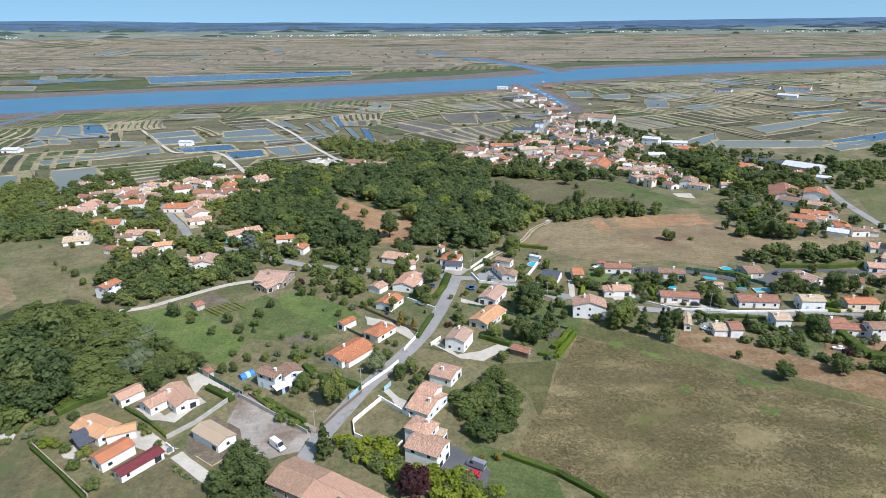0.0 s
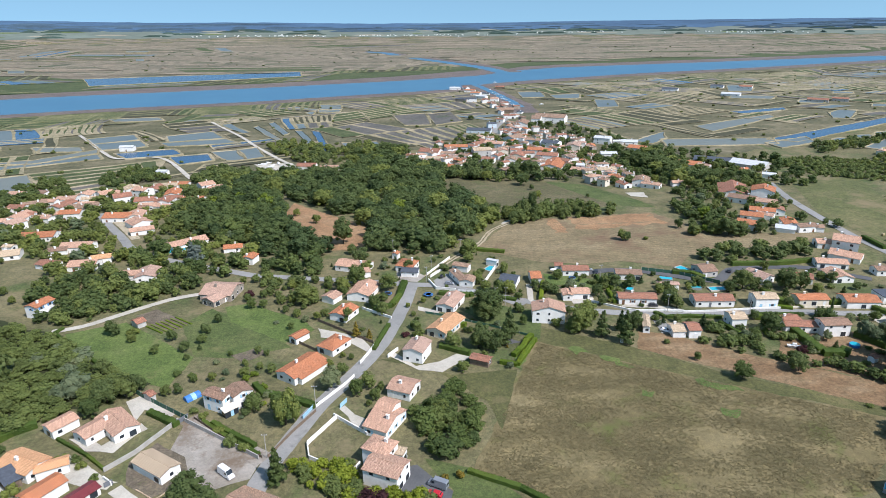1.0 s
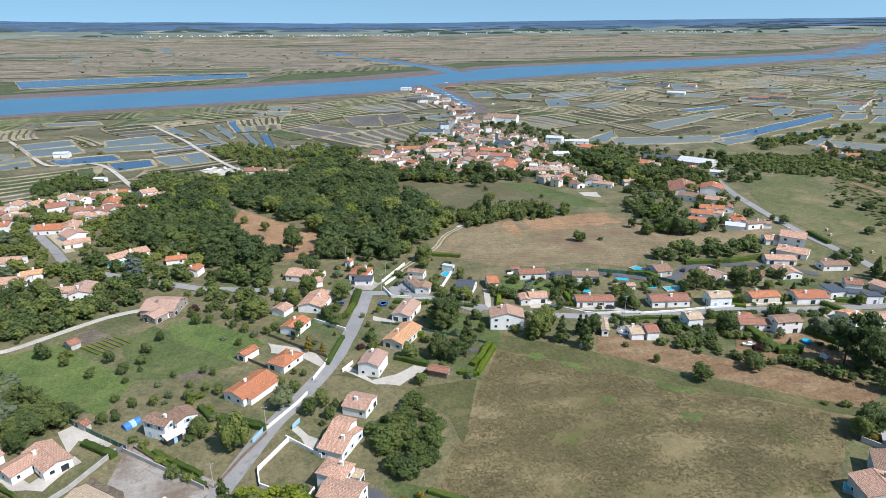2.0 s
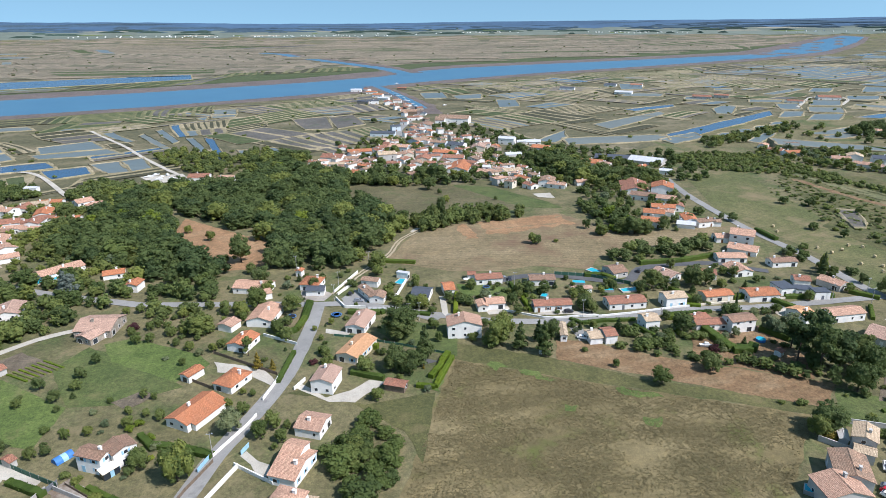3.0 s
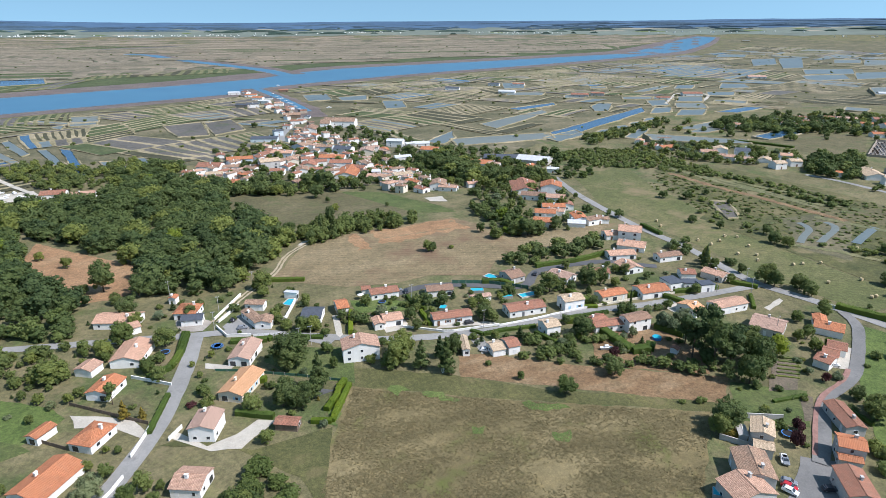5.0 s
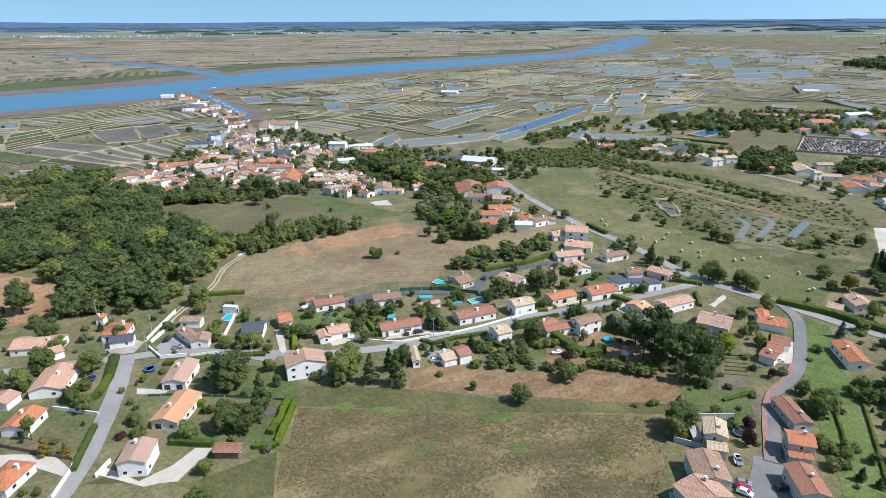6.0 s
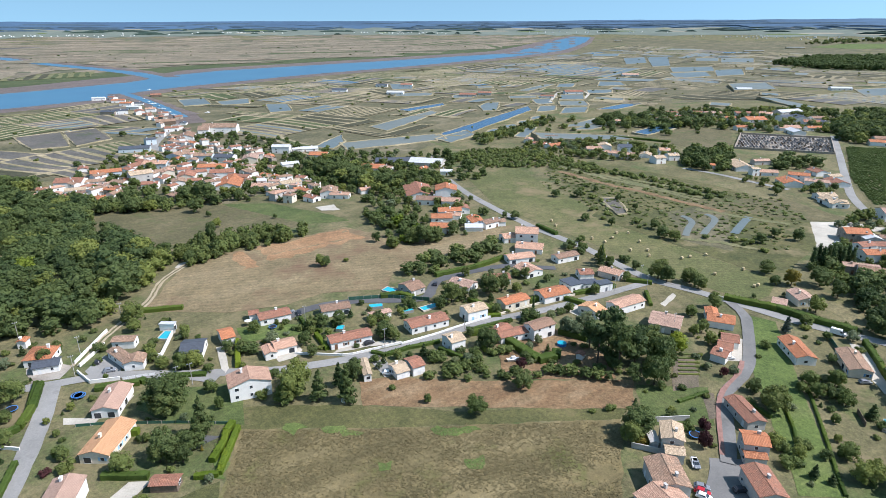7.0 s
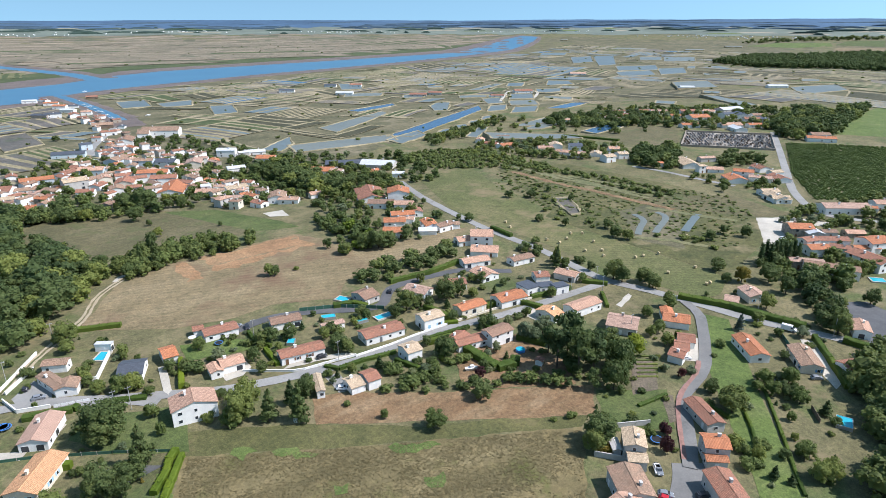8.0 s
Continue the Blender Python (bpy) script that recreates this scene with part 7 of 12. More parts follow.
patch('reed_bed', 'marsh', [(349.5, 292.9), (376.3, 291.1), (382.1, 270.7), (319.8, 226.6), (312.0, 251.4)], 'pale reed bed beside ditches')

# ---- houses of the near village ----
house(-105.0, 176.7, 52.6, [(0.0, 0.0, 0.0, 8.6, 6.4, 2.8, 'gable')], 'salmon', 'white', 'frame', chimney=False, name='garage')
house(-92.7, 174.1, 54.6, [(0.0, 0.0, 0.0, 12.8, 7.2, 2.8, 'gable'), (3.9, -3.5, 79.5, 14.1, 8.3, 2.8, 'gable')], 'salmon', 'white', 'frame')
house(-106.1, 158.4, -26.2, [(0.0, 0.0, 0.0, 12.7, 8.4, 3.0, 'gable'), (8.3, 2.1, 50.7, 8.7, 4.9, 2.8, 'gable'), (15.1, -5.8, 81.3, 10.5, 6.4, 3.2, 'gable', 'orange'), (24.8, -5.1, 80.2, 13.1, 4.9, 2.3, 'gable', 'maroon'), (1.6, -5.6, 74.9, 4.4, 6.7, 2.4, 'mono', 'slate', 'timber')], 'peach', 'white', 'frame')
house(-69.0, 154.6, -35.6, [(0.0, 0.0, 0.0, 13.0, 6.9, 2.8, 'gable')], 'beige', 'white', 'frame', chimney=False)
house(-59.4, 184.2, -29.4, [(0.0, 0.0, 0.0, 9.0, 5.5, 5.2, 'gable'), (4.3, 4.8, 157.2, 7.0, 7.3, 5.0, 'gable'), (6.0, -1.6, 73.2, 5.2, 2.8, 2.3, 'mono', 'cream', 'glass')], 'brown_tile', 'white', 'skyblue')
house(-35.6, 203.4, 52.8, [(0.0, 0.0, 0.0, 16.2, 9.4, 2.8, 'gable'), (0.4, -5.3, 0, 13.6, 2.2, 2.35, 'mono', 'orange', 'white')], 'orange', 'white', 'frame')
house(-24.5, 125.2, 147.5, [(0.0, -0.0, 0.0, 23.1, 12.9, 3.0, 'gable'), (17.5, 0.1, 4.3, 13.2, 11.9, 3.2, 'gable', 'old')], 'salmon', 'stone', 'frame')
house(-6.9, 153.3, -30.2, [(0.0, 0.0, 0.0, 8.6, 7.1, 5.4, 'hip'), (5.6, -6.0, 3.1, 11.0, 8.5, 5.0, 'gable'), (3.0, 2.4, 7.5, 7.3, 4.1, 3.0, 'flat', 'beige')], 'salmon', 'white', 'frame')
house(-5.7, 169.3, -30.2, [(0.0, 0.0, 0.0, 8.6, 13.1, 3.0, 'gable'), (-1.2, 3.6, 1.5, 6.3, 7.5, 5.0, 'gable')], 'salmon', 'white', 'skyblue')
house(0.4, 187.2, -27.4, [(0.0, 0.0, 0.0, 8.9, 9.1, 3.0, 'gable')], 'salmon', 'white', 'frame')
house(5.8, 210.5, 66.5, [(0.0, 0.0, 0.0, 10.2, 8.3, 4.6, 'gable')], 'pink', 'white', 'frame')
house(18.2, 230.7, 55.6, [(0.0, 0.0, 0.0, 16.4, 9.2, 2.9, 'gable')], 'peach', 'cream', 'skyblue')
house(22.0, 252.5, 64.0, [(0.0, 0.0, 0.0, 14.9, 8.5, 2.9, 'gable')], 'pink', 'white', 'frame')
house(-25.5, 219.4, -36.0, [(0.0, 0.0, 0.0, 8.2, 11.2, 2.7, 'hip')], 'orange', 'white', 'frame')
house(-39.7, 227.3, 50.0, [(0.0, 0.0, 0.0, 7.5, 4.8, 2.6, 'gable')], 'orange', 'white', 'frame', chimney=False, name='garage')
house(-23.6, 246.6, 61.0, [(0.0, 0.0, 0.0, 10.9, 8.5, 2.8, 'gable')], 'orange', 'white', 'frame')
house(-16.2, 268.1, 71.7, [(0.0, 0.0, 0.0, 15.6, 11.2, 2.9, 'gable')], 'salmon', 'white', 'frame')
house(-30.2, 263.0, 56.7, [(0.0, 0.0, 0.0, 6.9, 7.3, 2.6, 'gable')], 'salmon', 'white', 'frame', chimney=False, name='garage')
house(-22.2, 300.3, -21.2, [(0.0, 0.0, 0.0, 17.2, 10.5, 2.8, 'gable'), (8.5, -6.5, 40.0, 4.3, 7.4, 2.8, 'gable')], 'salmon', 'white', 'frame')
house(4.3, 297.7, -21.5, [(0.0, 0.0, 0.0, 9.6, 10.6, 3.0, 'hip'), (4.2, -7.5, 9.6, 8.8, 6.6, 2.6, 'gable', 'slate')], 'orange', 'white', 'frame')
house(28.2, 280.8, -72.3, [(0.0, 0.0, 0.0, 13.1, 4.9, 2.8, 'gable'), (6.9, 1.9, 140.8, 7.0, 7.1, 2.8, 'gable'), (-10.5, 6.4, 44.8, 8.7, 5.3, 3.0, 'gable')], 'old', 'white', 'frame')
house(47.3, 297.8, -33.9, [(0.0, 0.0, 0.0, 6.6, 3.0, 2.8, 'flat', 'zinc')], 'zinc', 'white', 'frame', chimney=False, name='pool_house')
house(51.6, 273.1, -23.3, [(0.0, 0.0, 0.0, 8.6, 11.0, 2.8, 'gable')], 'slate', 'white', 'frame', chimney=False)
house(64.4, 276.1, -2.1, [(0.0, 0.0, 0.0, 5.4, 9.5, 3.0, 'gable')], 'orange', 'white', 'frame', chimney=False, name='garage')
house(61.1, 235.9, 80.1, [(0.0, 0.0, 0.0, 9.0, 13.9, 5.4, 'gable')], 'salmon', 'white', 'frame')
house(85.6, 283.1, -3.9, [(0.0, 0.0, 0.0, 13.3, 7.6, 2.8, 'gable'), (-6.9, 5.1, -8.0, 4.4, 5.0, 2.8, 'gable')], 'brick', 'white', 'frame')
house(80.4, 256.6, -5.4, [(0.0, 0.0, 0.0, 8.5, 7.4, 2.8, 'gable'), (-5.9, -1.6, 89.6, 7.0, 4.9, 2.6, 'gable')], 'salmon', 'white', 'frame')
house(103.6, 248.6, -8.9, [(0.0, 0.0, 0.0, 16.8, 7.2, 2.9, 'gable')], 'brick', 'white', 'wood')
house(109.6, 275.5, -11.9, [(0.0, 0.0, 0.0, 12.6, 7.5, 2.8, 'gable')], 'brown_tile', 'white', 'frame')
house(123.2, 261.0, -4.1, [(0.0, 0.0, 0.0, 9.8, 4.2, 2.4, 'gable')], 'pink', 'white', 'frame', chimney=False, name='outbuilding')
house(148.2, 276.7, 6.5, [(0.0, 0.0, 0.0, 8.6, 10.7, 2.8, 'gable')], 'brown_tile', 'grey', 'frame')
house(135.4, 243.7, -5.3, [(0.0, 0.0, 0.0, 17.3, 8.5, 2.9, 'gable')], 'brick', 'white', 'greydoor')
house(156.4, 240.0, -4.4, [(0.0, 0.0, 0.0, 10.1, 7.8, 4.4, 'gable')], 'beige', 'white', 'skyblue')
house(177.9, 240.2, -2.9, [(0.0, 0.0, 0.0, 13.6, 7.3, 2.8, 'gable')], 'orange', 'cream', 'frame')
house(197.1, 236.3, -7.4, [(0.0, 0.0, 0.0, 14.4, 9.4, 3.0, 'gable')], 'orange', 'white', 'frame')
house(211.8, 239.2, -94.4, [(-0.0, 0.0, 0.0, 9.0, 7.9, 3.3, 'flat'), (3.6, 7.6, 70.1, 8.2, 6.1, 3.0, 'flat'), (8.3, 11.9, 82.1, 7.5, 5.8, 3.6, 'flat')], 'slate', 'white', 'greydoor', chimney=False, note='modern white house with flat dark grey roofs')
house(234.9, 267.2, -6.6, [(0.0, 0.0, 0.0, 13.9, 7.0, 2.8, 'gable')], 'brown_tile', 'white', 'frame')
house(226.7, 245.3, -26.6, [(0.0, 0.0, 0.0, 7.4, 7.6, 2.8, 'gable')], 'brick', 'white', 'frame')
house(238.0, 238.7, -71.2, [(0.0, 0.0, 0.0, 11.2, 7.7, 2.9, 'gable')], 'salmon', 'grey', 'frame')
house(216.2, 210.8, -3.1, [(0.0, 0.0, 0.0, 16.5, 7.9, 3.4, 'gable')], 'salmon', 'white', 'frame', chimney=False)
house(200.1, 214.9, 8.7, [(0.0, 0.0, 0.0, 6.8, 10.6, 2.9, 'gable')], 'peach', 'white', 'frame')
house(216.5, 190.2, -59.9, [(0.0, 0.0, 0.0, 12.4, 12.6, 3.2, 'gable')], 'pink', 'grey', 'frame')
house(237.1, 179.3, -56.8, [(0.0, 0.0, 0.0, 10.8, 9.2, 2.8, 'gable'), (-3.5, 4.3, 98.7, 9.2, 5.4, 2.9, 'gable')], 'orange', 'white', 'skyblue')
house(212.3, 162.6, -73.7, [(0.0, 0.0, 0.0, 6.0, 7.6, 2.8, 'gable'), (-0.6, 6.6, 15.1, 5.7, 7.4, 2.8, 'gable'), (-1.0, 13.5, 18.5, 6.8, 7.7, 2.8, 'gable')], 'brick', 'white', 'frame')
house(186.1, 136.9, 62.7, [(0.0, 0.0, 0.0, 14.1, 6.5, 3.0, 'gable')], 'brick', 'grey', 'frame')
house(172.1, 125.6, -45.0, [(0.0, 0.0, 0.0, 7.4, 7.2, 5.2, 'gable'), (-0.6, -4.3, 1.9, 6.4, 4.0, 2.8, 'gable')], 'orange', 'grey', 'frame')
house(158.5, 114.6, 55.1, [(0.0, 0.0, 0.0, 12.3, 7.7, 4.4, 'gable')], 'brick', 'grey', 'frame')
house(155.0, 140.6, 42.0, [(0.0, 0.0, 0.0, 8.7, 6.7, 5.2, 'gable'), (-5.7, -0.4, -86.3, 5.7, 5.0, 3.2, 'gable'), (-0.6, 5.1, 11.5, 5.8, 2.9, 2.8, 'gable', 'grey')], 'beige', 'grey', 'frame')
house(140.2, 130.7, 56.1, [(0.0, 0.0, 0.0, 12.1, 9.5, 4.4, 'gable')], 'old', 'grey', 'frame')
house(131.6, 125.1, 80.1, [(0.0, 0.0, 0.0, 9.0, 12.2, 4.2, 'gable')], 'salmon', 'grey', 'frame')
house(238.7, 149.0, 52.3, [(0.0, 0.0, 0.0, 16.3, 7.8, 3.0, 'gable')], 'orange', 'white', 'frame')
house(246.6, 132.8, 42.0, [(0.0, 0.0, 0.0, 15.9, 8.1, 3.0, 'gable')], 'old', 'cream', 'blue')
house(255.6, 119.0, -25.8, [(0.0, 0.0, 0.0, 13.3, 6.7, 3.2, 'gable')], 'brick', 'white', 'frame')
house(273.7, 175.3, -65.1, [(0.0, 0.0, 0.0, 6.2, 7.4, 2.6, 'gable')], 'pink', 'grey', 'frame', chimney=False, name='outbuilding')
house(286.5, 172.7, 57.0, [(0.0, 0.0, 0.0, 11.2, 8.8, 3.2, 'gable')], 'pink', 'cream', 'skyblue')
house(288.8, 129.8, 28.1, [(0.0, 0.0, 0.0, 11.2, 6.8, 3.2, 'gable')], 'salmon', 'white', 'frame')
house(108.4, 218.5, -3.7, [(0.0, 0.0, 0.0, 5.7, 7.7, 2.6, 'gable', 'beige'), (5.7, -0.7, 0.7, 5.3, 7.7, 3.4, 'gable')], 'brick', 'white', 'frame')
house(98.5, 224.9, 71.6, [(0.0, 0.0, 0.0, 11.4, 3.2, 2.8, 'gable')], 'beige', 'white', 'frame', chimney=False, name='garage')
house(135.1, 223.6, -2.9, [(0.0, 0.0, 0.0, 6.7, 7.9, 4.2, 'gable')], 'beige', 'white', 'frame')
house(156.2, 221.1, 14.4, [(0.0, 0.0, 0.0, 7.8, 7.2, 2.8, 'gable'), (1.0, -4.7, -24.0, 13.9, 6.4, 2.8, 'gable'), (10.2, -10.9, -16.0, 11.3, 7.2, 5.0, 'gable', 'brown_tile')], 'brick', 'white', 'frame')
house(-80.9, 274.5, -11.8, [(0.0, 0.0, 0.0, 15.1, 14.8, 3.0, 'gable'), (0.7, -8.0, 68.0, 9.5, 8.4, 2.6, 'gable')], 'pink', 'stone', 'frame')
house(-153.9, 261.9, 70.8, [(0.0, 0.0, 0.0, 10.1, 6.9, 5.2, 'gable')], 'orange', 'white', 'blue')
house(-107.6, 246.4, 46.4, [(0.0, 0.0, 0.0, 4.3, 5.9, 2.2, 'gable')], 'brick', 'grey', 'frame', chimney=False, name='shed')
house(28.6, 203.3, -29.6, [(0.0, 0.0, 0.0, 7.7, 4.7, 2.3, 'gable')], 'brick', 'timber', 'frame', chimney=False, name='shed')
house(-83.7, 191.0, 53.1, [(0.0, 0.0, 0.0, 2.6, 4.5, 2.2, 'gable')], 'brick', 'grey', 'frame', chimney=False, name='shed')
house(169.5, 191.2, 24.1, [(0.0, 0.0, 0.0, 3.1, 3.2, 2.0, 'gable')], 'brick', 'white', 'frame', chimney=False, name='shed')

# ---- houses of the hamlet and village farther off ----
house(-210.0, 337.3, 17.0, [(0, 0, 0, 14.1, 11.5, 2.5, 'gable')], 'beige', 'white')
house(-215.9, 350.4, -8.9, [(0, 0, 0, 6.4, 5.6, 2.8, 'gable')], 'beige', 'white')
house(-210.5, 371.5, 4.4, [(0, 0, 0, 19.2, 12.0, 2.9, 'gable')], 'orange', 'white')
house(-185.5, 341.8, 13.1, [(0, 0, 0, 10.2, 7.6, 2.5, 'gable')], 'brown_tile', 'white')
house(-177.1, 346.7, 1.6, [(0, 0, 0, 17.0, 10.6, 3.2, 'gable')], 'salmon', 'white')
house(-179.2, 319.2, -21.4, [(0, 0, 0, 10.9, 8.2, 2.4, 'gable')], 'brick', 'white')
house(-160.1, 316.0, 2.5, [(0, 0, 0, 14.0, 10.5, 2.7, 'gable')], 'salmon', 'white')
house(-155.5, 325.4, 16.3, [(0, 0, 0, 10.1, 7.6, 2.7, 'gable')], 'peach', 'white')
house(-240.5, 398.0, 64.8, [(0, 0, 0, 12.1, 12.1, 4.5, 'gable')], 'pink', 'white')
house(-262.0, 404.4, 81.7, [(0, 0, 0, 12.0, 12.0, 2.6, 'gable')], 'brick', 'white')
house(-255.3, 409.5, 8.1, [(0, 0, 0, 10.7, 9.3, 3.0, 'gable')], 'salmon', 'white')
house(-265.4, 449.4, -7.3, [(0, 0, 0, 12.7, 11.1, 3.2, 'gable')], 'brick', 'white')
house(-270.4, 439.7, 17.6, [(0, 0, 0, 9.9, 7.4, 3.3, 'gable')], 'salmon', 'white')
house(-259.5, 458.4, 31.8, [(0, 0, 0, 16.3, 12.2, 3.4, 'gable')], 'old', 'white')
house(-252.5, 465.9, -6.0, [(0, 0, 0, 11.6, 8.7, 3.5, 'gable')], 'salmon', 'white')
house(-238.2, 454.5, 74.4, [(0, 0, 0, 18.6, 11.6, 3.0, 'gable')], 'brick', 'white')
house(-219.3, 447.4, 10.9, [(0, 0, 0, 19.8, 12.4, 3.0, 'gable')], 'old', 'white')
house(-221.5, 424.1, -11.4, [(0, 0, 0, 10.9, 8.2, 3.3, 'gable')], 'salmon', 'white')
house(-238.3, 490.6, 92.6, [(0, 0, 0, 12.9, 11.3, 2.9, 'gable')], 'salmon', 'white')
house(-228.7, 476.2, 15.5, [(0, 0, 0, 12.1, 7.6, 2.5, 'gable')], 'beige', 'white')
house(-220.3, 483.3, 44.2, [(0, 0, 0, 11.3, 11.3, 4.8, 'gable')], 'salmon', 'white')
house(-203.7, 472.1, 29.0, [(0, 0, 0, 13.0, 13.0, 4.6, 'gable')], 'brick', 'white')
house(-208.7, 503.4, 116.8, [(0, 0, 0, 13.5, 11.8, 3.9, 'gable')], 'beige', 'white')
house(-196.6, 492.6, -23.9, [(0, 0, 0, 12.8, 11.2, 4.9, 'gable')], 'salmon', 'white')
house(-181.9, 413.2, -3.0, [(0, 0, 0, 17.8, 13.4, 3.3, 'gable')], 'orange', 'white')
house(-162.0, 393.6, 132.4, [(0, 0, 0, 13.1, 13.1, 3.5, 'gable')], 'salmon', 'white')
house(-154.2, 377.4, 23.4, [(0, 0, 0, 13.8, 8.6, 2.8, 'gable')], 'salmon', 'white')
house(-180.9, 455.8, 7.7, [(0, 0, 0, 13.6, 11.9, 4.7, 'gable')], 'brick', 'white')
house(-170.3, 455.8, -4.8, [(0, 0, 0, 12.4, 9.3, 3.9, 'gable')], 'brick', 'white')
house(-174.4, 443.3, -0.7, [(0, 0, 0, 12.7, 8.0, 3.5, 'gable')], 'salmon', 'white')
house(-162.6, 439.4, -13.0, [(0, 0, 0, 12.3, 7.7, 3.3, 'gable')], 'salmon', 'white')
house(-190.8, 505.6, 87.6, [(0, 0, 0, 17.0, 12.7, 2.9, 'gable')], 'brick', 'white')
house(-185.5, 513.7, 3.4, [(0, 0, 0, 18.5, 11.6, 3.1, 'gable')], 'beige', 'white')
house(-176.8, 516.8, -1.4, [(0, 0, 0, 16.8, 10.5, 3.4, 'gable')], 'orange', 'white')
house(-172.1, 487.4, 98.8, [(0, 0, 0, 18.0, 11.3, 2.7, 'gable')], 'orange', 'white')
house(-166.1, 487.0, 4.2, [(0, 0, 0, 10.2, 7.6, 2.7, 'gable')], 'orange', 'white')
house(-148.5, 458.8, 2.1, [(0, 0, 0, 16.8, 12.6, 3.2, 'gable')], 'orange', 'white')
house(-151.5, 504.2, 36.3, [(0, 0, 0, 11.9, 11.9, 5.4, 'gable')], 'salmon', 'white')
house(-144.2, 502.6, 20.1, [(0, 0, 0, 12.0, 9.0, 3.0, 'gable')], 'salmon', 'white')
house(-118.2, 347.7, 37.4, [(0, 0, 0, 20.8, 10.4, 2.7, 'gable')], 'salmon', 'white')
house(-90.3, 335.7, 10.1, [(0, 0, 0, 10.3, 7.7, 2.5, 'gable')], 'orange', 'white')
house(-76.7, 315.1, 74.4, [(0, 0, 0, 7.8, 6.8, 3.5, 'gable')], 'orange', 'white')
house(-130.4, 299.1, -1.4, [(0, 0, 0, 10.2, 7.6, 2.8, 'gable')], 'salmon', 'white')
house(-122.4, 298.8, 96.5, [(0, 0, 0, 13.6, 10.2, 2.8, 'gable')], 'pink', 'white')
house(-81.1, 577.0, -5.8, [(0, 0, 0, 17.7, 13.3, 3.4, 'gable')], 'brick', 'white')
house(-59.2, 560.6, -2.5, [(0, 0, 0, 16.6, 12.5, 4.4, 'gable')], 'salmon', 'white')
house(-1.2, 313.5, 62.8, [(0, 0, 0, 4.0, 3.7, 2.9, 'gable')], 'orange', 'white')
house(35.4, 623.8, -23.3, [(0, 0, 0, 21.4, 16.0, 4.6, 'gable')], 'brick', 'white')
house(36.7, 596.4, -10.2, [(0, 0, 0, 15.0, 9.3, 3.2, 'gable')], 'beige', 'white')
house(25.2, 579.6, 11.4, [(0, 0, 0, 13.6, 10.2, 2.9, 'gable')], 'brick', 'white')
house(52.6, 621.2, -8.6, [(0, 0, 0, 15.5, 9.7, 2.6, 'gable')], 'old', 'white')
house(54.5, 591.4, 19.9, [(0, 0, 0, 14.1, 8.8, 2.6, 'gable')], 'old', 'white')
house(68.6, 606.1, -48.2, [(0, 0, 0, 13.2, 9.9, 3.0, 'gable')], 'old', 'white')
house(76.5, 611.9, -48.3, [(0, 0, 0, 7.5, 7.5, 2.6, 'gable')], 'orange', 'white')
house(63.3, 647.5, -4.7, [(0, 0, 0, 24.6, 12.3, 3.8, 'gable')], 'orange', 'bluewash')
house(48.4, 677.6, -94.3, [(0, 0, 0, 11.8, 8.8, 2.7, 'gable')], 'brick', 'white')
house(85.1, 612.3, 5.5, [(0, 0, 0, 18.1, 13.6, 6.8, 'gable')], 'beige', 'grey')
house(95.9, 618.3, 45.3, [(0, 0, 0, 12.7, 9.5, 4.6, 'gable')], 'old', 'white')
house(86.9, 662.1, 40.5, [(0, 0, 0, 15.9, 11.9, 3.6, 'gable')], 'brick', 'white')
house(97.8, 674.4, -58.3, [(0, 0, 0, 15.0, 9.4, 4.1, 'gable')], 'brick', 'white')
house(105.3, 657.6, -27.3, [(0, 0, 0, 21.4, 13.4, 4.5, 'gable')], 'salmon', 'bluewash')
house(108.4, 707.3, 3.3, [(0, 0, 0, 10.6, 7.9, 3.9, 'gable')], 'old', 'white')
house(100.9, 746.1, -17.8, [(0, 0, 0, 29.4, 12.8, 4.0, 'gable')], 'slate', 'bluewash')
house(120.9, 778.5, 6.3, [(0, 0, 0, 11.5, 8.6, 5.8, 'gable')], 'slate', 'bluewash')
house(139.7, 824.2, -28.8, [(0, 0, 0, 10.5, 7.9, 4.0, 'gable')], 'brick', 'white')
house(157.4, 856.8, -3.5, [(0, 0, 0, 16.9, 10.5, 4.0, 'gable')], 'brick', 'white')
house(162.2, 914.4, -9.8, [(0, 0, 0, 23.7, 14.8, 4.2, 'gable')], 'old', 'timber')
house(184.2, 949.0, 17.7, [(0, 0, 0, 11.6, 7.3, 4.1, 'gable')], 'brick', 'stone')
house(173.9, 996.3, 9.1, [(0, 0, 0, 13.7, 8.6, 3.5, 'gable')], 'brick', 'white')
house(166.7, 1044.4, -16.3, [(0, 0, 0, 14.0, 10.5, 4.4, 'gable')], 'salmon', 'white')
house(149.1, 1027.4, 87.5, [(0, 0, 0, 20.5, 12.8, 4.7, 'gable')], 'brick', 'white')
house(154.1, 994.5, -32.4, [(0, 0, 0, 12.7, 7.9, 4.0, 'gable')], 'brick', 'stone')
house(126.7, 1039.5, -8.7, [(0, 0, 0, 19.1, 9.6, 5.4, 'gable')], 'slate', 'white')
house(112.4, 1042.6, -35.8, [(0, 0, 0, 20.8, 10.4, 4.6, 'gable')], 'slate', 'stone')
house(150.5, 1084.9, -35.7, [(0, 0, 0, 19.9, 9.9, 3.9, 'gable')], 'zinc', 'white')
house(147.1, 1132.3, -29.4, [(0, 0, 0, 18.8, 11.8, 4.5, 'gable')], 'orange', 'white')
house(142.5, 1185.1, -17.2, [(0, 0, 0, 20.6, 10.3, 3.6, 'gable')], 'orange', 'white')
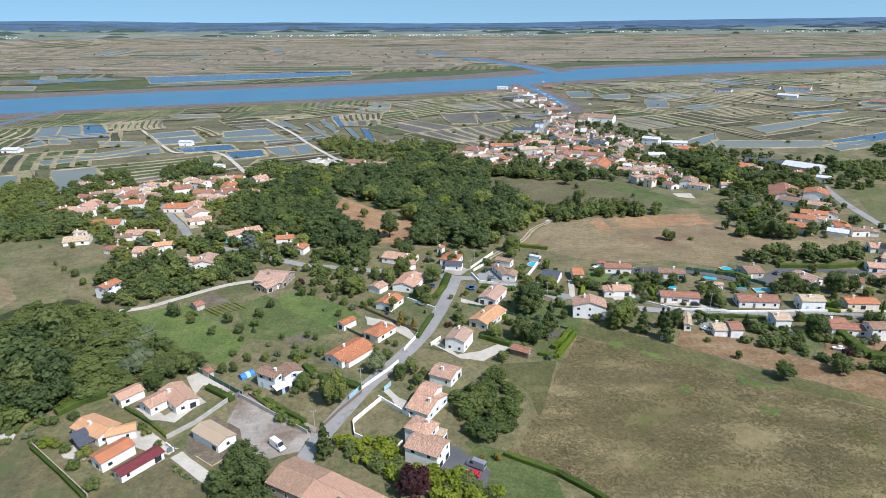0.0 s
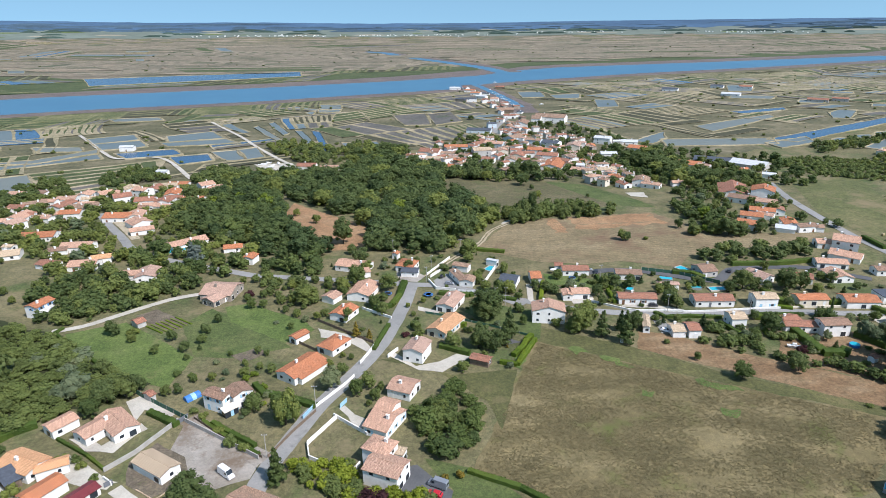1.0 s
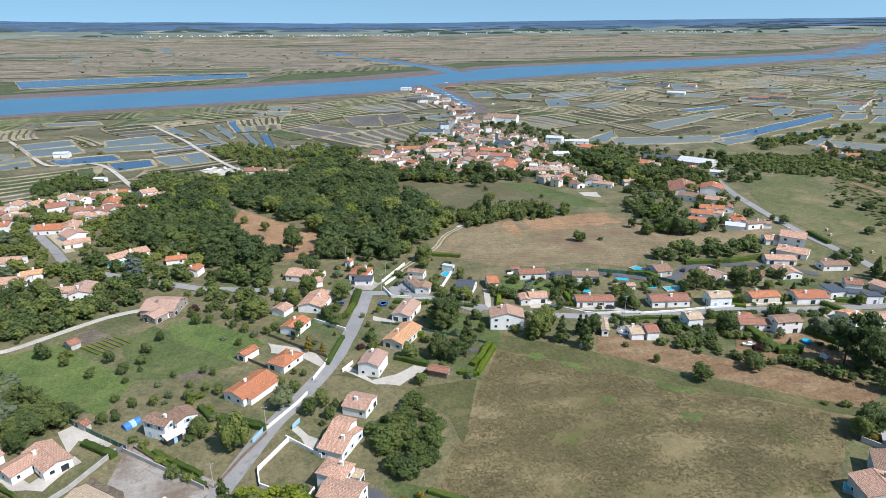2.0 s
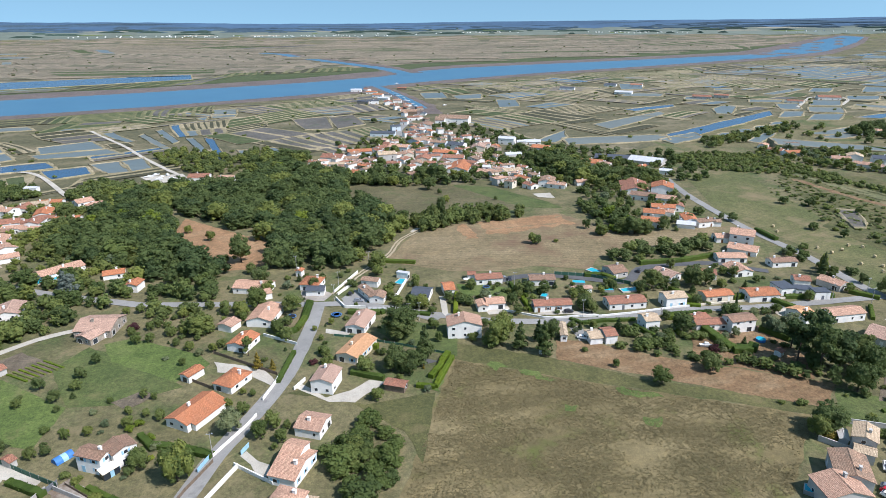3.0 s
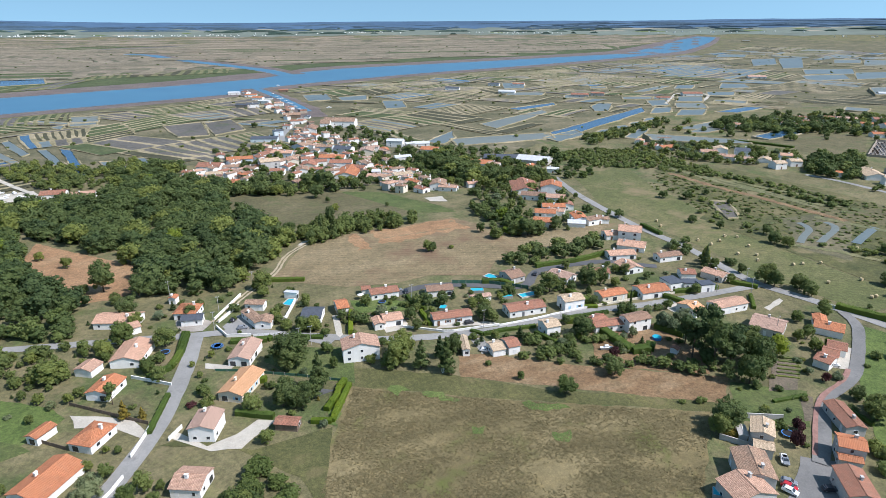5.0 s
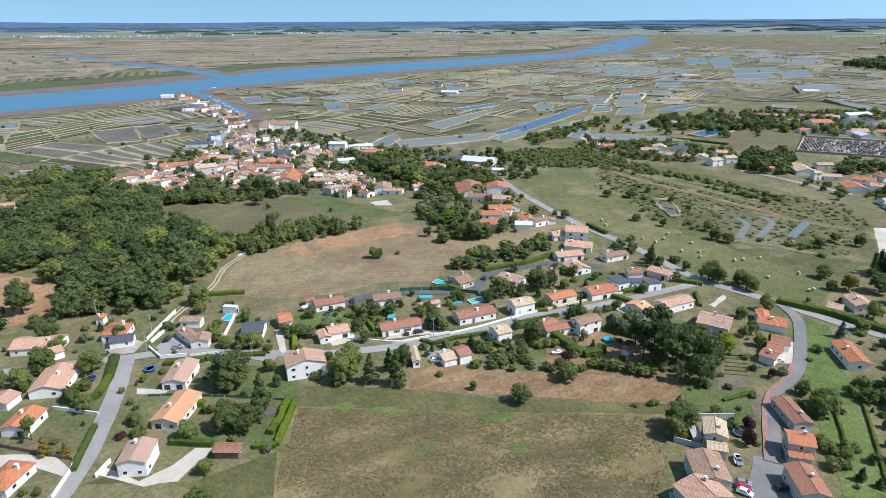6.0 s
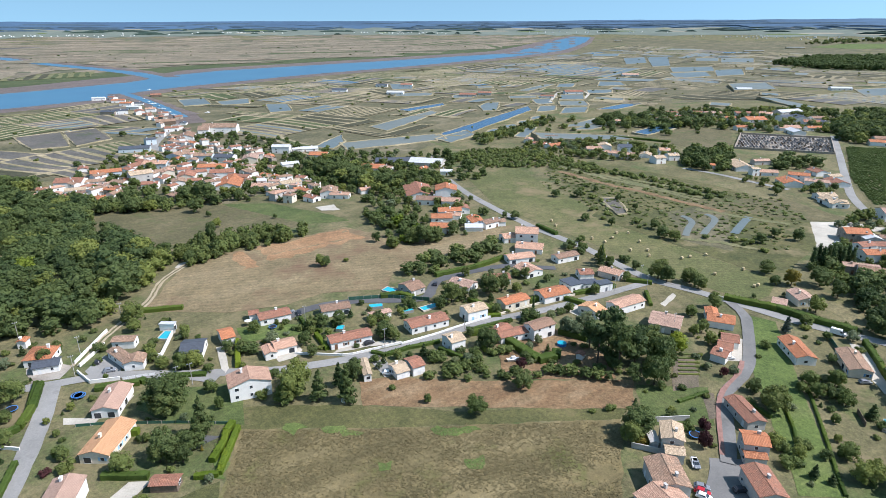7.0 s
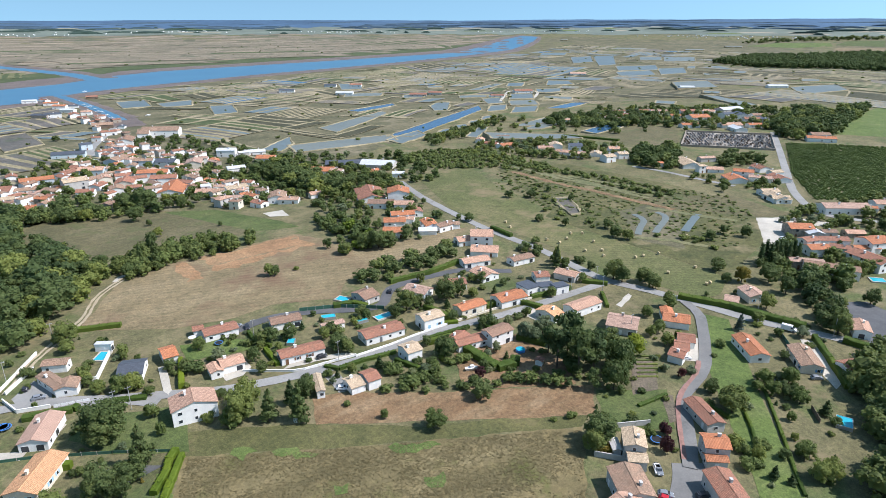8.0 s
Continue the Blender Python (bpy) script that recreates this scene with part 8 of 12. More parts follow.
house(139.4, 1231.5, -66.5, [(0, 0, 0, 18.5, 9.2, 4.1, 'gable')], 'brick', 'white')
house(119.3, 1232.3, -14.1, [(0, 0, 0, 20.8, 10.4, 3.7, 'gable')], 'zinc', 'white')
house(207.7, 1239.3, -6.9, [(0, 0, 0, 17.9, 11.2, 3.5, 'gable')], 'brick', 'timber')
house(164.8, 1136.9, -14.2, [(0, 0, 0, 15.0, 9.4, 2.7, 'gable')], 'slate', 'white')
house(131.4, 685.0, 47.8, [(0, 0, 0, 23.8, 14.9, 5.5, 'gable')], 'old', 'bluewash')
house(149.0, 664.1, -29.7, [(0, 0, 0, 17.8, 11.1, 5.7, 'gable')], 'old', 'bluewash')
house(165.1, 650.1, -38.2, [(0, 0, 0, 18.5, 13.9, 5.2, 'gable')], 'slate', 'white')
house(144.3, 614.0, -25.9, [(0, 0, 0, 24.7, 12.3, 5.1, 'gable')], 'orange', 'white')
house(129.7, 603.1, -3.8, [(0, 0, 0, 13.0, 9.7, 4.4, 'gable')], 'brick', 'white')
house(118.9, 597.9, 69.1, [(0, 0, 0, 19.7, 14.8, 4.1, 'gable')], 'brick', 'cream')
house(108.8, 581.5, 80.0, [(0, 0, 0, 14.7, 11.0, 3.5, 'gable')], 'old', 'white')
house(99.3, 599.0, 49.0, [(0, 0, 0, 12.8, 9.6, 3.8, 'gable')], 'brick', 'white')
house(107.2, 618.9, 90.6, [(0, 0, 0, 14.3, 10.7, 4.7, 'gable')], 'salmon', 'cream')
house(121.2, 618.9, -6.2, [(0, 0, 0, 12.0, 9.0, 4.7, 'gable')], 'brick', 'white')
house(146.3, 589.3, -22.9, [(0, 0, 0, 20.6, 12.9, 5.0, 'gable')], 'brick', 'white')
house(154.4, 568.2, -44.1, [(0, 0, 0, 19.4, 9.7, 4.3, 'gable')], 'brick', 'white')
house(144.4, 556.9, 64.2, [(0, 0, 0, 34.6, 19.4, 3.0, 'gable')], 'orange', 'white')
house(100.4, 567.0, 33.2, [(0, 0, 0, 9.3, 7.0, 3.9, 'gable')], 'brick', 'white')
house(94.9, 535.7, 44.0, [(0, 0, 0, 10.7, 9.4, 3.9, 'gable')], 'brown_tile', 'stone')
house(88.0, 583.5, -21.8, [(0, 0, 0, 12.9, 9.7, 3.9, 'gable')], 'brick', 'white')
house(184.4, 634.3, 67.6, [(0, 0, 0, 19.2, 14.4, 4.9, 'gable')], 'pink', 'cream')
house(195.8, 643.7, -25.6, [(0, 0, 0, 9.0, 7.9, 5.4, 'gable')], 'pink', 'white')
house(202.3, 633.8, -103.6, [(0, 0, 0, 12.5, 9.4, 4.0, 'gable')], 'orange', 'cream')
house(224.3, 661.7, -32.9, [(0, 0, 0, 18.1, 11.3, 6.5, 'gable')], 'zinc', 'white')
house(236.9, 652.1, -8.2, [(0, 0, 0, 10.0, 7.5, 4.2, 'gable')], 'zinc', 'grey')
house(161.6, 528.9, -33.9, [(0, 0, 0, 17.3, 10.8, 3.0, 'gable')], 'salmon', 'white')
house(163.1, 536.7, -23.4, [(0, 0, 0, 7.7, 7.7, 5.6, 'gable')], 'zinc', 'white')
house(174.3, 536.3, -52.3, [(0, 0, 0, 10.1, 7.6, 3.5, 'gable')], 'pink', 'white')
house(181.6, 524.6, 4.6, [(0, 0, 0, 17.5, 11.0, 3.5, 'gable')], 'beige', 'white')
house(179.4, 498.0, 5.7, [(0, 0, 0, 10.5, 7.8, 3.2, 'gable')], 'orange', 'white')
house(170.8, 491.9, -29.8, [(0, 0, 0, 12.8, 8.0, 3.4, 'gable')], 'pink', 'white')
house(208.0, 595.1, -6.8, [(0, 0, 0, 16.1, 10.1, 3.4, 'gable')], 'zinc', 'white')
house(245.7, 616.4, -38.7, [(0, 0, 0, 18.4, 13.8, 4.1, 'gable')], 'orange', 'white')
house(250.9, 654.9, -16.8, [(0, 0, 0, 17.9, 11.2, 3.0, 'gable')], 'zinc', 'white')
house(196.1, 535.8, -46.3, [(0, 0, 0, 9.0, 7.9, 3.6, 'gable')], 'brick', 'white')
house(192.2, 470.3, 62.5, [(0, 0, 0, 17.0, 12.8, 4.5, 'gable')], 'old', 'white')
house(195.8, 458.8, -37.1, [(0, 0, 0, 14.7, 8.3, 3.1, 'gable')], 'salmon', 'white')
house(218.9, 461.8, -17.6, [(0, 0, 0, 11.1, 8.3, 2.6, 'gable')], 'salmon', 'white')
house(161.5, 792.0, 70.6, [(0, 0, 0, 27.6, 17.2, 4.1, 'gable')], 'brown_tile', 'white')
house(135.3, 746.2, 11.8, [(0, 0, 0, 10.4, 6.5, 3.5, 'gable')], 'brick', 'stone')
house(180.2, 898.3, 64.0, [(0, 0, 0, 11.0, 8.3, 2.6, 'gable')], 'slate', 'white')
house(137.0, 655.9, 65.1, [(0, 0, 0, 11.6, 8.7, 4.1, 'gable')], 'old', 'white')
house(116.9, 656.0, 63.2, [(0, 0, 0, 8.8, 6.6, 3.7, 'gable')], 'old', 'white')
house(136.2, 581.5, -78.7, [(0, 0, 0, 11.4, 8.5, 3.2, 'gable')], 'brown_tile', 'white')
house(120.3, 575.3, -20.2, [(0, 0, 0, 11.8, 8.9, 4.0, 'gable')], 'brick', 'white')
house(17.5, 611.6, -17.3, [(0, 0, 0, 12.5, 9.4, 3.0, 'gable')], 'brick', 'white')
house(9.9, 597.4, -41.2, [(0, 0, 0, 9.6, 7.2, 2.6, 'gable')], 'salmon', 'white')
tree(66.3, 536.5, 15.1, 'round', 'leaf', 1.2)
tree(58.5, 564.7, 6.7, 'round', 'leaf', 1.2)
tree(102.4, 520.8, 14.3, 'round', 'leaf', 1.2)
tree(112.9, 515.7, 16.4, 'round', 'leaf', 1.3)
tree(83.7, 518.3, 9.2, 'round', 'leaf', 1.2)
tree(50.3, 532.9, 8.5, 'round', 'leaf', 1.2)
tree(35.8, 569.4, 7.4, 'round', 'leaf', 1.2)
tree(29.3, 541.7, 7.8, 'round', 'leaf', 1.2)
tree(20.2, 575.5, 8.9, 'round', 'leaf', 1.2)
tree(45.9, 697.6, 6.2, 'round', 'leaf', 1.5)
tree(91.9, 698.6, 7.3, 'round', 'leaf', 1.3)
tree(83.6, 701.9, 6.4, 'round', 'leaf', 1.4)
tree(118.0, 648.2, 6.9, 'round', 'leaf')
tree(90.7, 617.6, 4.9, 'round', 'leaf', 1.3)
tree(115.3, 696.1, 4.6, 'round', 'leaf', 1.2)
tree(165.3, 629.7, 7.8, 'round', 'leaf', 1.3)
tree(173.6, 617.8, 7.7, 'round', 'leaf', 1.2)
tree(188.8, 629.4, 5.3, 'round', 'leaf', 1.2)
tree(192.9, 556.2, 9.5, 'round', 'leaf', 1.2)
tree(190.6, 573.2, 8.1, 'round', 'leaf', 1.3)
tree(135.6, 504.1, 8.5, 'round', 'leaf', 1.2)
tree(146.9, 510.0, 7.2, 'round', 'leaf', 1.2)
tree(127.4, 508.4, 7.1, 'round', 'leaf', 1.2)
tree(168.6, 768.5, 9.2, 'round', 'leaf', 1.2)
tree(190.4, 772.6, 8.3, 'round', 'leaf', 1.4)
tree(208.6, 774.2, 8.4, 'round', 'leaf', 1.2)
tree(221.2, 756.2, 6.2, 'round', 'leaf', 1.3)
tree(214.1, 568.5, 12.3, 'round', 'leaf', 1.2)
tree(218.9, 552.2, 13.6, 'round', 'leaf', 1.2)
tree(223.1, 535.7, 13.3, 'round', 'leaf', 1.2)
tree(232.0, 530.9, 13.3, 'round', 'leaf', 1.2)
tree(191.8, 498.0, 8.7, 'round', 'leaf', 1.2)
tree(235.4, 514.5, 11.5, 'round', 'leaf', 1.2)
tree(252.7, 489.8, 9.6, 'round', 'leaf', 1.2)
tree(258.4, 480.6, 9.5, 'round', 'leaf', 1.2)
tree(262.8, 469.5, 9.4, 'round', 'leaf', 1.2)
tree(274.3, 470.9, 9.5, 'round', 'leaf', 1.2)
tree(206.8, 464.0, 8.3, 'round', 'leaf', 1.2)
tree(225.8, 452.8, 6.9, 'round', 'leaf')
tree(225.3, 621.1, 9.7, 'round', 'leaf', 1.2)
tree(75.9, 511.3, 9.0, 'round', 'leafmid', 1.2)
tree(97.4, 518.7, 7.8, 'round', 'leafmid')
tree(159.3, 503.4, 5.0, 'round', 'leafmid', 1.3)
tree(205.5, 477.3, 7.1, 'round', 'leafmid', 1.3)
tree(239.2, 462.4, 4.9, 'round', 'leafmid')
tree(129.6, 525.8, 8.1, 'round', 'leafmid')
house(-233.5, 418.2, 4.9, [(0, 0, 0, 10.2, 7.7, 2.9, 'gable')], 'salmon', 'white')
house(-228.4, 413.4, -16.2, [(0, 0, 0, 9.5, 7.1, 3.5, 'gable')], 'salmon', 'white')
house(-221.5, 455.3, 0.5, [(0, 0, 0, 12.0, 9.0, 2.9, 'gable')], 'salmon', 'white')
house(-275.0, 501.5, -27.0, [(0, 0, 0, 11.1, 8.3, 3.0, 'gable')], 'brown_tile', 'white')
house(-178.0, 438.6, -9.4, [(0, 0, 0, 10.1, 7.6, 2.9, 'gable')], 'brown_tile', 'white')
house(-291.4, 496.9, -4.8, [(0, 0, 0, 12.6, 9.5, 3.6, 'gable')], 'salmon', 'white')
house(-217.2, 487.2, 82.7, [(0, 0, 0, 14.0, 10.5, 2.8, 'gable')], 'salmon', 'white')
house(-247.3, 425.5, 13.2, [(0, 0, 0, 11.0, 8.2, 3.3, 'gable')], 'brick', 'white')
house(-165.6, 452.9, 85.7, [(0, 0, 0, 14.5, 10.8, 4.5, 'gable')], 'brick', 'white')
house(-171.8, 414.4, 100.3, [(0, 0, 0, 15.3, 11.5, 3.4, 'gable')], 'salmon', 'white')
house(-243.2, 473.0, 2.7, [(0, 0, 0, 14.4, 10.8, 3.6, 'gable')], 'salmon', 'white')
house(-164.1, 470.3, -9.0, [(0, 0, 0, 11.4, 8.6, 2.7, 'gable')], 'brick', 'white')
house(-216.2, 422.2, 3.3, [(0, 0, 0, 13.9, 10.4, 4.5, 'gable')], 'orange', 'white')
house(-249.2, 421.3, 86.3, [(0, 0, 0, 17.7, 13.3, 2.9, 'gable')], 'salmon', 'white')
wood('village_trees', [(67.4, 708.8), (109.7, 720.8), (169.8, 661.1), (231.6, 586.3), (181.7, 467.5), (127.8, 509.0), (52.8, 575.9)], 13, 6.5, ['leaf', 'leafmid'], 'garden trees among village houses', seed=51, leaves=200, shares=[0.6, 0.4], wide=1.15)
wood('village_trees', [(-306.9, 471.9), (-273.3, 501.9), (-165.4, 518.0), (-149.2, 463.0), (-191.4, 418.2), (-107.9, 323.3), (-184.6, 326.2), (-249.2, 382.1)], 16, 6, ['leaf', 'leafmid'], 'garden trees among village houses', seed=52, leaves=200, shares=[0.6, 0.4], wide=1.15)
wood('village_trees', [(504.5, 616.6), (599.0, 657.7), (783.4, 616.0), (923.3, 457.7), (753.2, 378.2), (596.5, 476.1)], 24, 7, ['leaf', 'leafmid'], 'garden trees among village houses', seed=53, leaves=150, shares=[0.6, 0.4], wide=1.15)
wood('village_trees', [(235.6, 583.2), (294.9, 545.4), (283.5, 439.2), (233.6, 343.6), (200.5, 381.0), (216.8, 458.6)], 13, 6.5, ['leaf', 'leafmid'], 'garden trees among village houses', seed=54, leaves=220, shares=[0.6, 0.4], wide=1.15)
house(204.4, 814.0, -26.4, [(0.0, 0.0, 0.0, 40.0, 22.0, 7.5, 'gable'), (-15.4, -14.5, 6.0, 12.4, 22.0, 7, 'gable')], 'old', 'white', 'frame', note='large white three-storey building with pale tiled roof')
house(244.3, 428.9, 65.2, [(0, 0, 0, 31.9, 20.0, 2.9, 'gable')], 'brick', 'white')
house(253.8, 406.7, 56.8, [(0, 0, 0, 15.5, 15.5, 7.0, 'gable')], 'orange', 'white')
house(235.8, 400.6, -39.3, [(0, 0, 0, 17.7, 11.1, 3.5, 'gable')], 'brown_tile', 'white')
house(245.1, 387.3, -37.6, [(0, 0, 0, 13.3, 9.9, 3.5, 'gable')], 'salmon', 'white')
house(240.3, 367.5, 64.4, [(0, 0, 0, 10.3, 9.0, 3.4, 'gable')], 'brick', 'white')
house(230.4, 367.7, -26.8, [(0, 0, 0, 15.2, 9.5, 3.4, 'gable')], 'orange', 'white')
house(219.2, 359.9, -30.7, [(0, 0, 0, 13.4, 10.1, 2.8, 'gable')], 'orange', 'white')
house(227.6, 358.8, -43.3, [(0, 0, 0, 10.0, 7.5, 2.8, 'gable')], 'salmon', 'white')
house(207.6, 341.3, -39.5, [(0, 0, 0, 14.3, 10.7, 3.5, 'gable')], 'orange', 'white')
house(231.6, 340.9, 71.1, [(0, 0, 0, 13.9, 8.7, 3.1, 'gable')], 'orange', 'white')
house(235.8, 332.5, 3.7, [(0, 0, 0, 12.2, 7.6, 3.4, 'gable')], 'brown_tile', 'white')
house(241.9, 332.1, -24.0, [(0, 0, 0, 9.0, 6.7, 2.8, 'gable')], 'old', 'white')
house(224.6, 333.2, -33.4, [(0, 0, 0, 11.0, 8.3, 2.4, 'gable')], 'zinc', 'white')
house(231.1, 306.2, -17.1, [(0, 0, 0, 12.3, 9.3, 2.8, 'gable')], 'salmon', 'white')
house(238.3, 301.6, 140.1, [(0, 0, 0, 12.9, 12.9, 5.8, 'gable')], 'salmon', 'white')
house(228.9, 288.1, -46.0, [(0, 0, 0, 14.9, 11.2, 2.6, 'gable')], 'salmon', 'white')
house(214.4, 279.5, -15.5, [(0, 0, 0, 14.9, 8.4, 2.6, 'gable')], 'salmon', 'white')
house(207.1, 263.9, -93.2, [(0, 0, 0, 11.5, 10.1, 2.5, 'gable')], 'salmon', 'white')
house(187.3, 264.0, -25.9, [(0, 0, 0, 12.9, 8.0, 2.7, 'gable')], 'brick', 'white')
house(169.8, 266.7, -66.8, [(0, 0, 0, 11.7, 8.8, 2.8, 'gable')], 'pink', 'white')
house(263.9, 538.1, -38.3, [(0, 0, 0, 20.7, 15.5, 3.0, 'gable')], 'orange', 'white')
house(271.1, 526.0, -56.4, [(0, 0, 0, 11.6, 8.7, 3.2, 'gable')], 'pink', 'white')
house(292.6, 551.4, -29.9, [(0, 0, 0, 34.4, 17.2, 3.01, 'gable')], 'slate', 'timber', name='white')
house(311.0, 523.0, -47.9, [(0, 0, 0, 30.5, 19.0, 3.87, 'gable')], 'zinc', 'grey', name='white')
house(290.8, 499.9, 26.8, [(0, 0, 0, 14.2, 10.6, 2.6, 'gable')], 'orange', 'white')
house(299.6, 474.6, -34.0, [(0, 0, 0, 10.5, 7.8, 3.4, 'gable')], 'zinc', 'white')
house(193.7, 467.3, -56.8, [(0, 0, 0, 13.7, 10.2, 2.8, 'gable')], 'salmon', 'white')
house(217.8, 460.3, -7.9, [(0, 0, 0, 11.0, 8.2, 3.0, 'gable')], 'salmon', 'white')

def infill(poly, count, seed, low=7.5, high=13.0, white=0.65):
    """Closely set old houses between the others."""
    rng = random.Random(seed)
    xs, ys = [q[0] for q in poly], [q[1] for q in poly]
    for _ in range(count * 25):
        x, y = rng.uniform(min(xs), max(xs)), rng.uniform(min(ys), max(ys))
        if count < 1 or not inside(x, y, poly) or taken(x, y, 3.4):
            continue
        L, W, e = rng.uniform(low, high), rng.uniform(6.0, 8.5), rng.choice((2.9, 3.2, 5.2, 5.6))
        blocks = [(0, 0, 0, L, W, e, rng.choice(("gable", "gable", "hip")))]
        if rng.random() < 0.45:
            blocks.append((L * 0.3, -W * 0.6, 90, W * 0.9, W * 0.6, 2.6, "gable"))
        house(x, y, rng.choice((8, 20, 32, 98, 112, 124)) + rng.uniform(-9, 9), blocks, rng.choice(("old", "brick", "pink", "brown_tile", "salmon", "old", "orange", "brick")), "white" if rng.random() < white else rng.choice(("cream", "grey", "stone")))
        count -= 1


infill([(108.6, 730.1), (157.4, 779.9), (185.6, 703.2), (207.3, 664.1), (197.1, 591.5), (157.5, 542.5), (122.5, 554.0), (93.7, 596.3), (73.0, 631.4)], 44, 91)
infill([(20.2, 612.9), (66.9, 639.7), (65.9, 555.7), (19.4, 565.3)], 14, 92)
infill([(168.3, 585.8), (199.1, 519.6), (189.1, 455.5), (154.8, 477.1)], 14, 93)
infill([(161.0, 1050.5), (178.6, 1070.6), (173.1, 815.1), (145.7, 754.1), (140.9, 865.3)], 12, 94, 7.0, 11.0)

# ---- houses beyond the fields ----
house(466.9, 468.2, -39.4, [(0, 0, 0, 15.2, 11.4, 2.9, 'gable')], 'salmon', 'white')
house(480.7, 467.7, 47.2, [(0, 0, 0, 13.3, 13.3, 4.4, 'gable')], 'beige', 'white')
house(462.2, 440.9, -54.8, [(0, 0, 0, 13.8, 10.3, 2.9, 'gable')], 'salmon', 'white')
house(485.1, 446.5, -38.9, [(0, 0, 0, 12.6, 12.6, 5.4, 'gable')], 'slate', 'white')
house(463.4, 423.8, -51.7, [(0, 0, 0, 12.7, 9.5, 3.6, 'gable')], 'pink', 'white')
house(479.6, 416.8, 29.3, [(0, 0, 0, 11.3, 9.9, 2.7, 'gable')], 'beige', 'white')
house(467.0, 393.7, -14.6, [(0, 0, 0, 10.7, 10.7, 4.9, 'gable')], 'beige', 'white')
house(494.9, 409.2, -42.3, [(0, 0, 0, 10.3, 10.3, 6.0, 'gable')], 'salmon', 'white')
house(488.0, 395.0, -26.3, [(0, 0, 0, 10.2, 10.2, 4.4, 'gable')], 'beige', 'white')
house(488.7, 551.1, -39.5, [(0, 0, 0, 14.3, 10.7, 3.4, 'gable')], 'brown_tile', 'white')
house(453.7, 530.7, -60.5, [(0, 0, 0, 13.7, 10.2, 2.9, 'gable')], 'brick', 'white')
house(455.3, 511.3, -4.5, [(0, 0, 0, 16.2, 12.2, 2.8, 'gable')], 'orange', 'white')
house(462.8, 558.8, 38.2, [(0, 0, 0, 10.6, 9.2, 3.4, 'gable')], 'salmon', 'white')
house(632.1, 584.6, -50.5, [(0, 0, 0, 9.9, 9.9, 4.9, 'gable')], 'salmon', 'white')
house(711.4, 596.3, -49.3, [(0, 0, 0, 14.1, 12.3, 2.7, 'gable')], 'slate', 'white')
house(685.9, 556.4, 59.5, [(0, 0, 0, 21.5, 16.1, 3.6, 'gable')], 'salmon', 'white')
house(756.5, 600.8, -22.5, [(0, 0, 0, 16.5, 10.3, 2.6, 'gable')], 'brick', 'white')
house(724.3, 561.3, -34.1, [(0, 0, 0, 16.8, 12.6, 2.8, 'gable')], 'brick', 'white')
house(695.9, 529.4, -37.8, [(0, 0, 0, 16.7, 12.5, 2.7, 'gable')], 'salmon', 'white')
house(777.2, 571.3, -56.5, [(0, 0, 0, 17.7, 11.0, 3.2, 'gable')], 'brick', 'white')
house(778.9, 552.9, -35.1, [(0, 0, 0, 23.1, 11.5, 3.4, 'gable')], 'pink', 'white')
house(746.7, 506.7, -50.6, [(0, 0, 0, 13.4, 10.1, 4.0, 'gable')], 'orange', 'white')
house(794.5, 520.5, -31.1, [(0, 0, 0, 21.7, 13.6, 4.4, 'gable')], 'brick', 'white')
house(758.5, 482.5, -27.7, [(0, 0, 0, 25.5, 19.1, 3.5, 'gable')], 'orange', 'white')
house(692.1, 453.4, -31.1, [(0, 0, 0, 22.1, 11.0, 3.5, 'gable')], 'orange', 'white')
house(817.3, 501.4, -72.2, [(0, 0, 0, 15.7, 11.8, 3.7, 'gable')], 'salmon', 'white')
house(841.8, 487.4, -12.6, [(0, 0, 0, 37.7, 16.5, 5.8, 'gable')], 'zinc', 'grey')
house(794.8, 465.5, -15.8, [(0, 0, 0, 16.8, 12.6, 5.5, 'gable')], 'slate', 'white')
house(730.7, 425.0, -36.6, [(0, 0, 0, 24.5, 15.3, 3.4, 'gable')], 'salmon', 'white')
house(812.0, 455.9, 45.9, [(0, 0, 0, 25.9, 19.4, 4.0, 'gable')], 'slate', 'white')
house(793.0, 431.4, -48.3, [(0, 0, 0, 19.0, 14.3, 3.6, 'gable')], 'brick', 'white')
house(831.8, 443.9, -30.5, [(0, 0, 0, 17.2, 12.9, 3.6, 'gable')], 'brown_tile', 'white')
house(714.6, 407.6, 54.1, [(0, 0, 0, 22.7, 14.2, 3.4, 'gable')], 'zinc', 'white')
house(753.4, 407.9, -33.3, [(0, 0, 0, 17.8, 11.1, 3.5, 'gable')], 'orange', 'white')
house(800.6, 421.3, 69.9, [(0, 0, 0, 18.1, 11.3, 4.4, 'gable')], 'slate', 'white')
house(509.9, 354.8, -11.9, [(0, 0, 0, 10.4, 10.4, 3.0, 'gable')], 'beige', 'white')
house(507.3, 342.3, 54.3, [(0, 0, 0, 25.8, 16.1, 3.1, 'gable')], 'beige', 'white')
house(536.9, 341.4, -26.0, [(0, 0, 0, 15.2, 7.6, 3.5, 'gable')], 'pink', 'grey')
house(493.9, 321.4, -25.5, [(0, 0, 0, 6.4, 6.4, 5.6, 'gable')], 'beige', 'white')
house(503.4, 317.7, -43.7, [(0, 0, 0, 18.9, 9.5, 2.7, 'gable')], 'salmon', 'white')
house(486.8, 288.5, 50.8, [(0, 0, 0, 17.3, 15.1, 3.0, 'gable')], 'orange', 'white')
house(506.0, 292.1, -59.3, [(0, 0, 0, 15.5, 9.7, 5.1, 'gable')], 'orange', 'white')
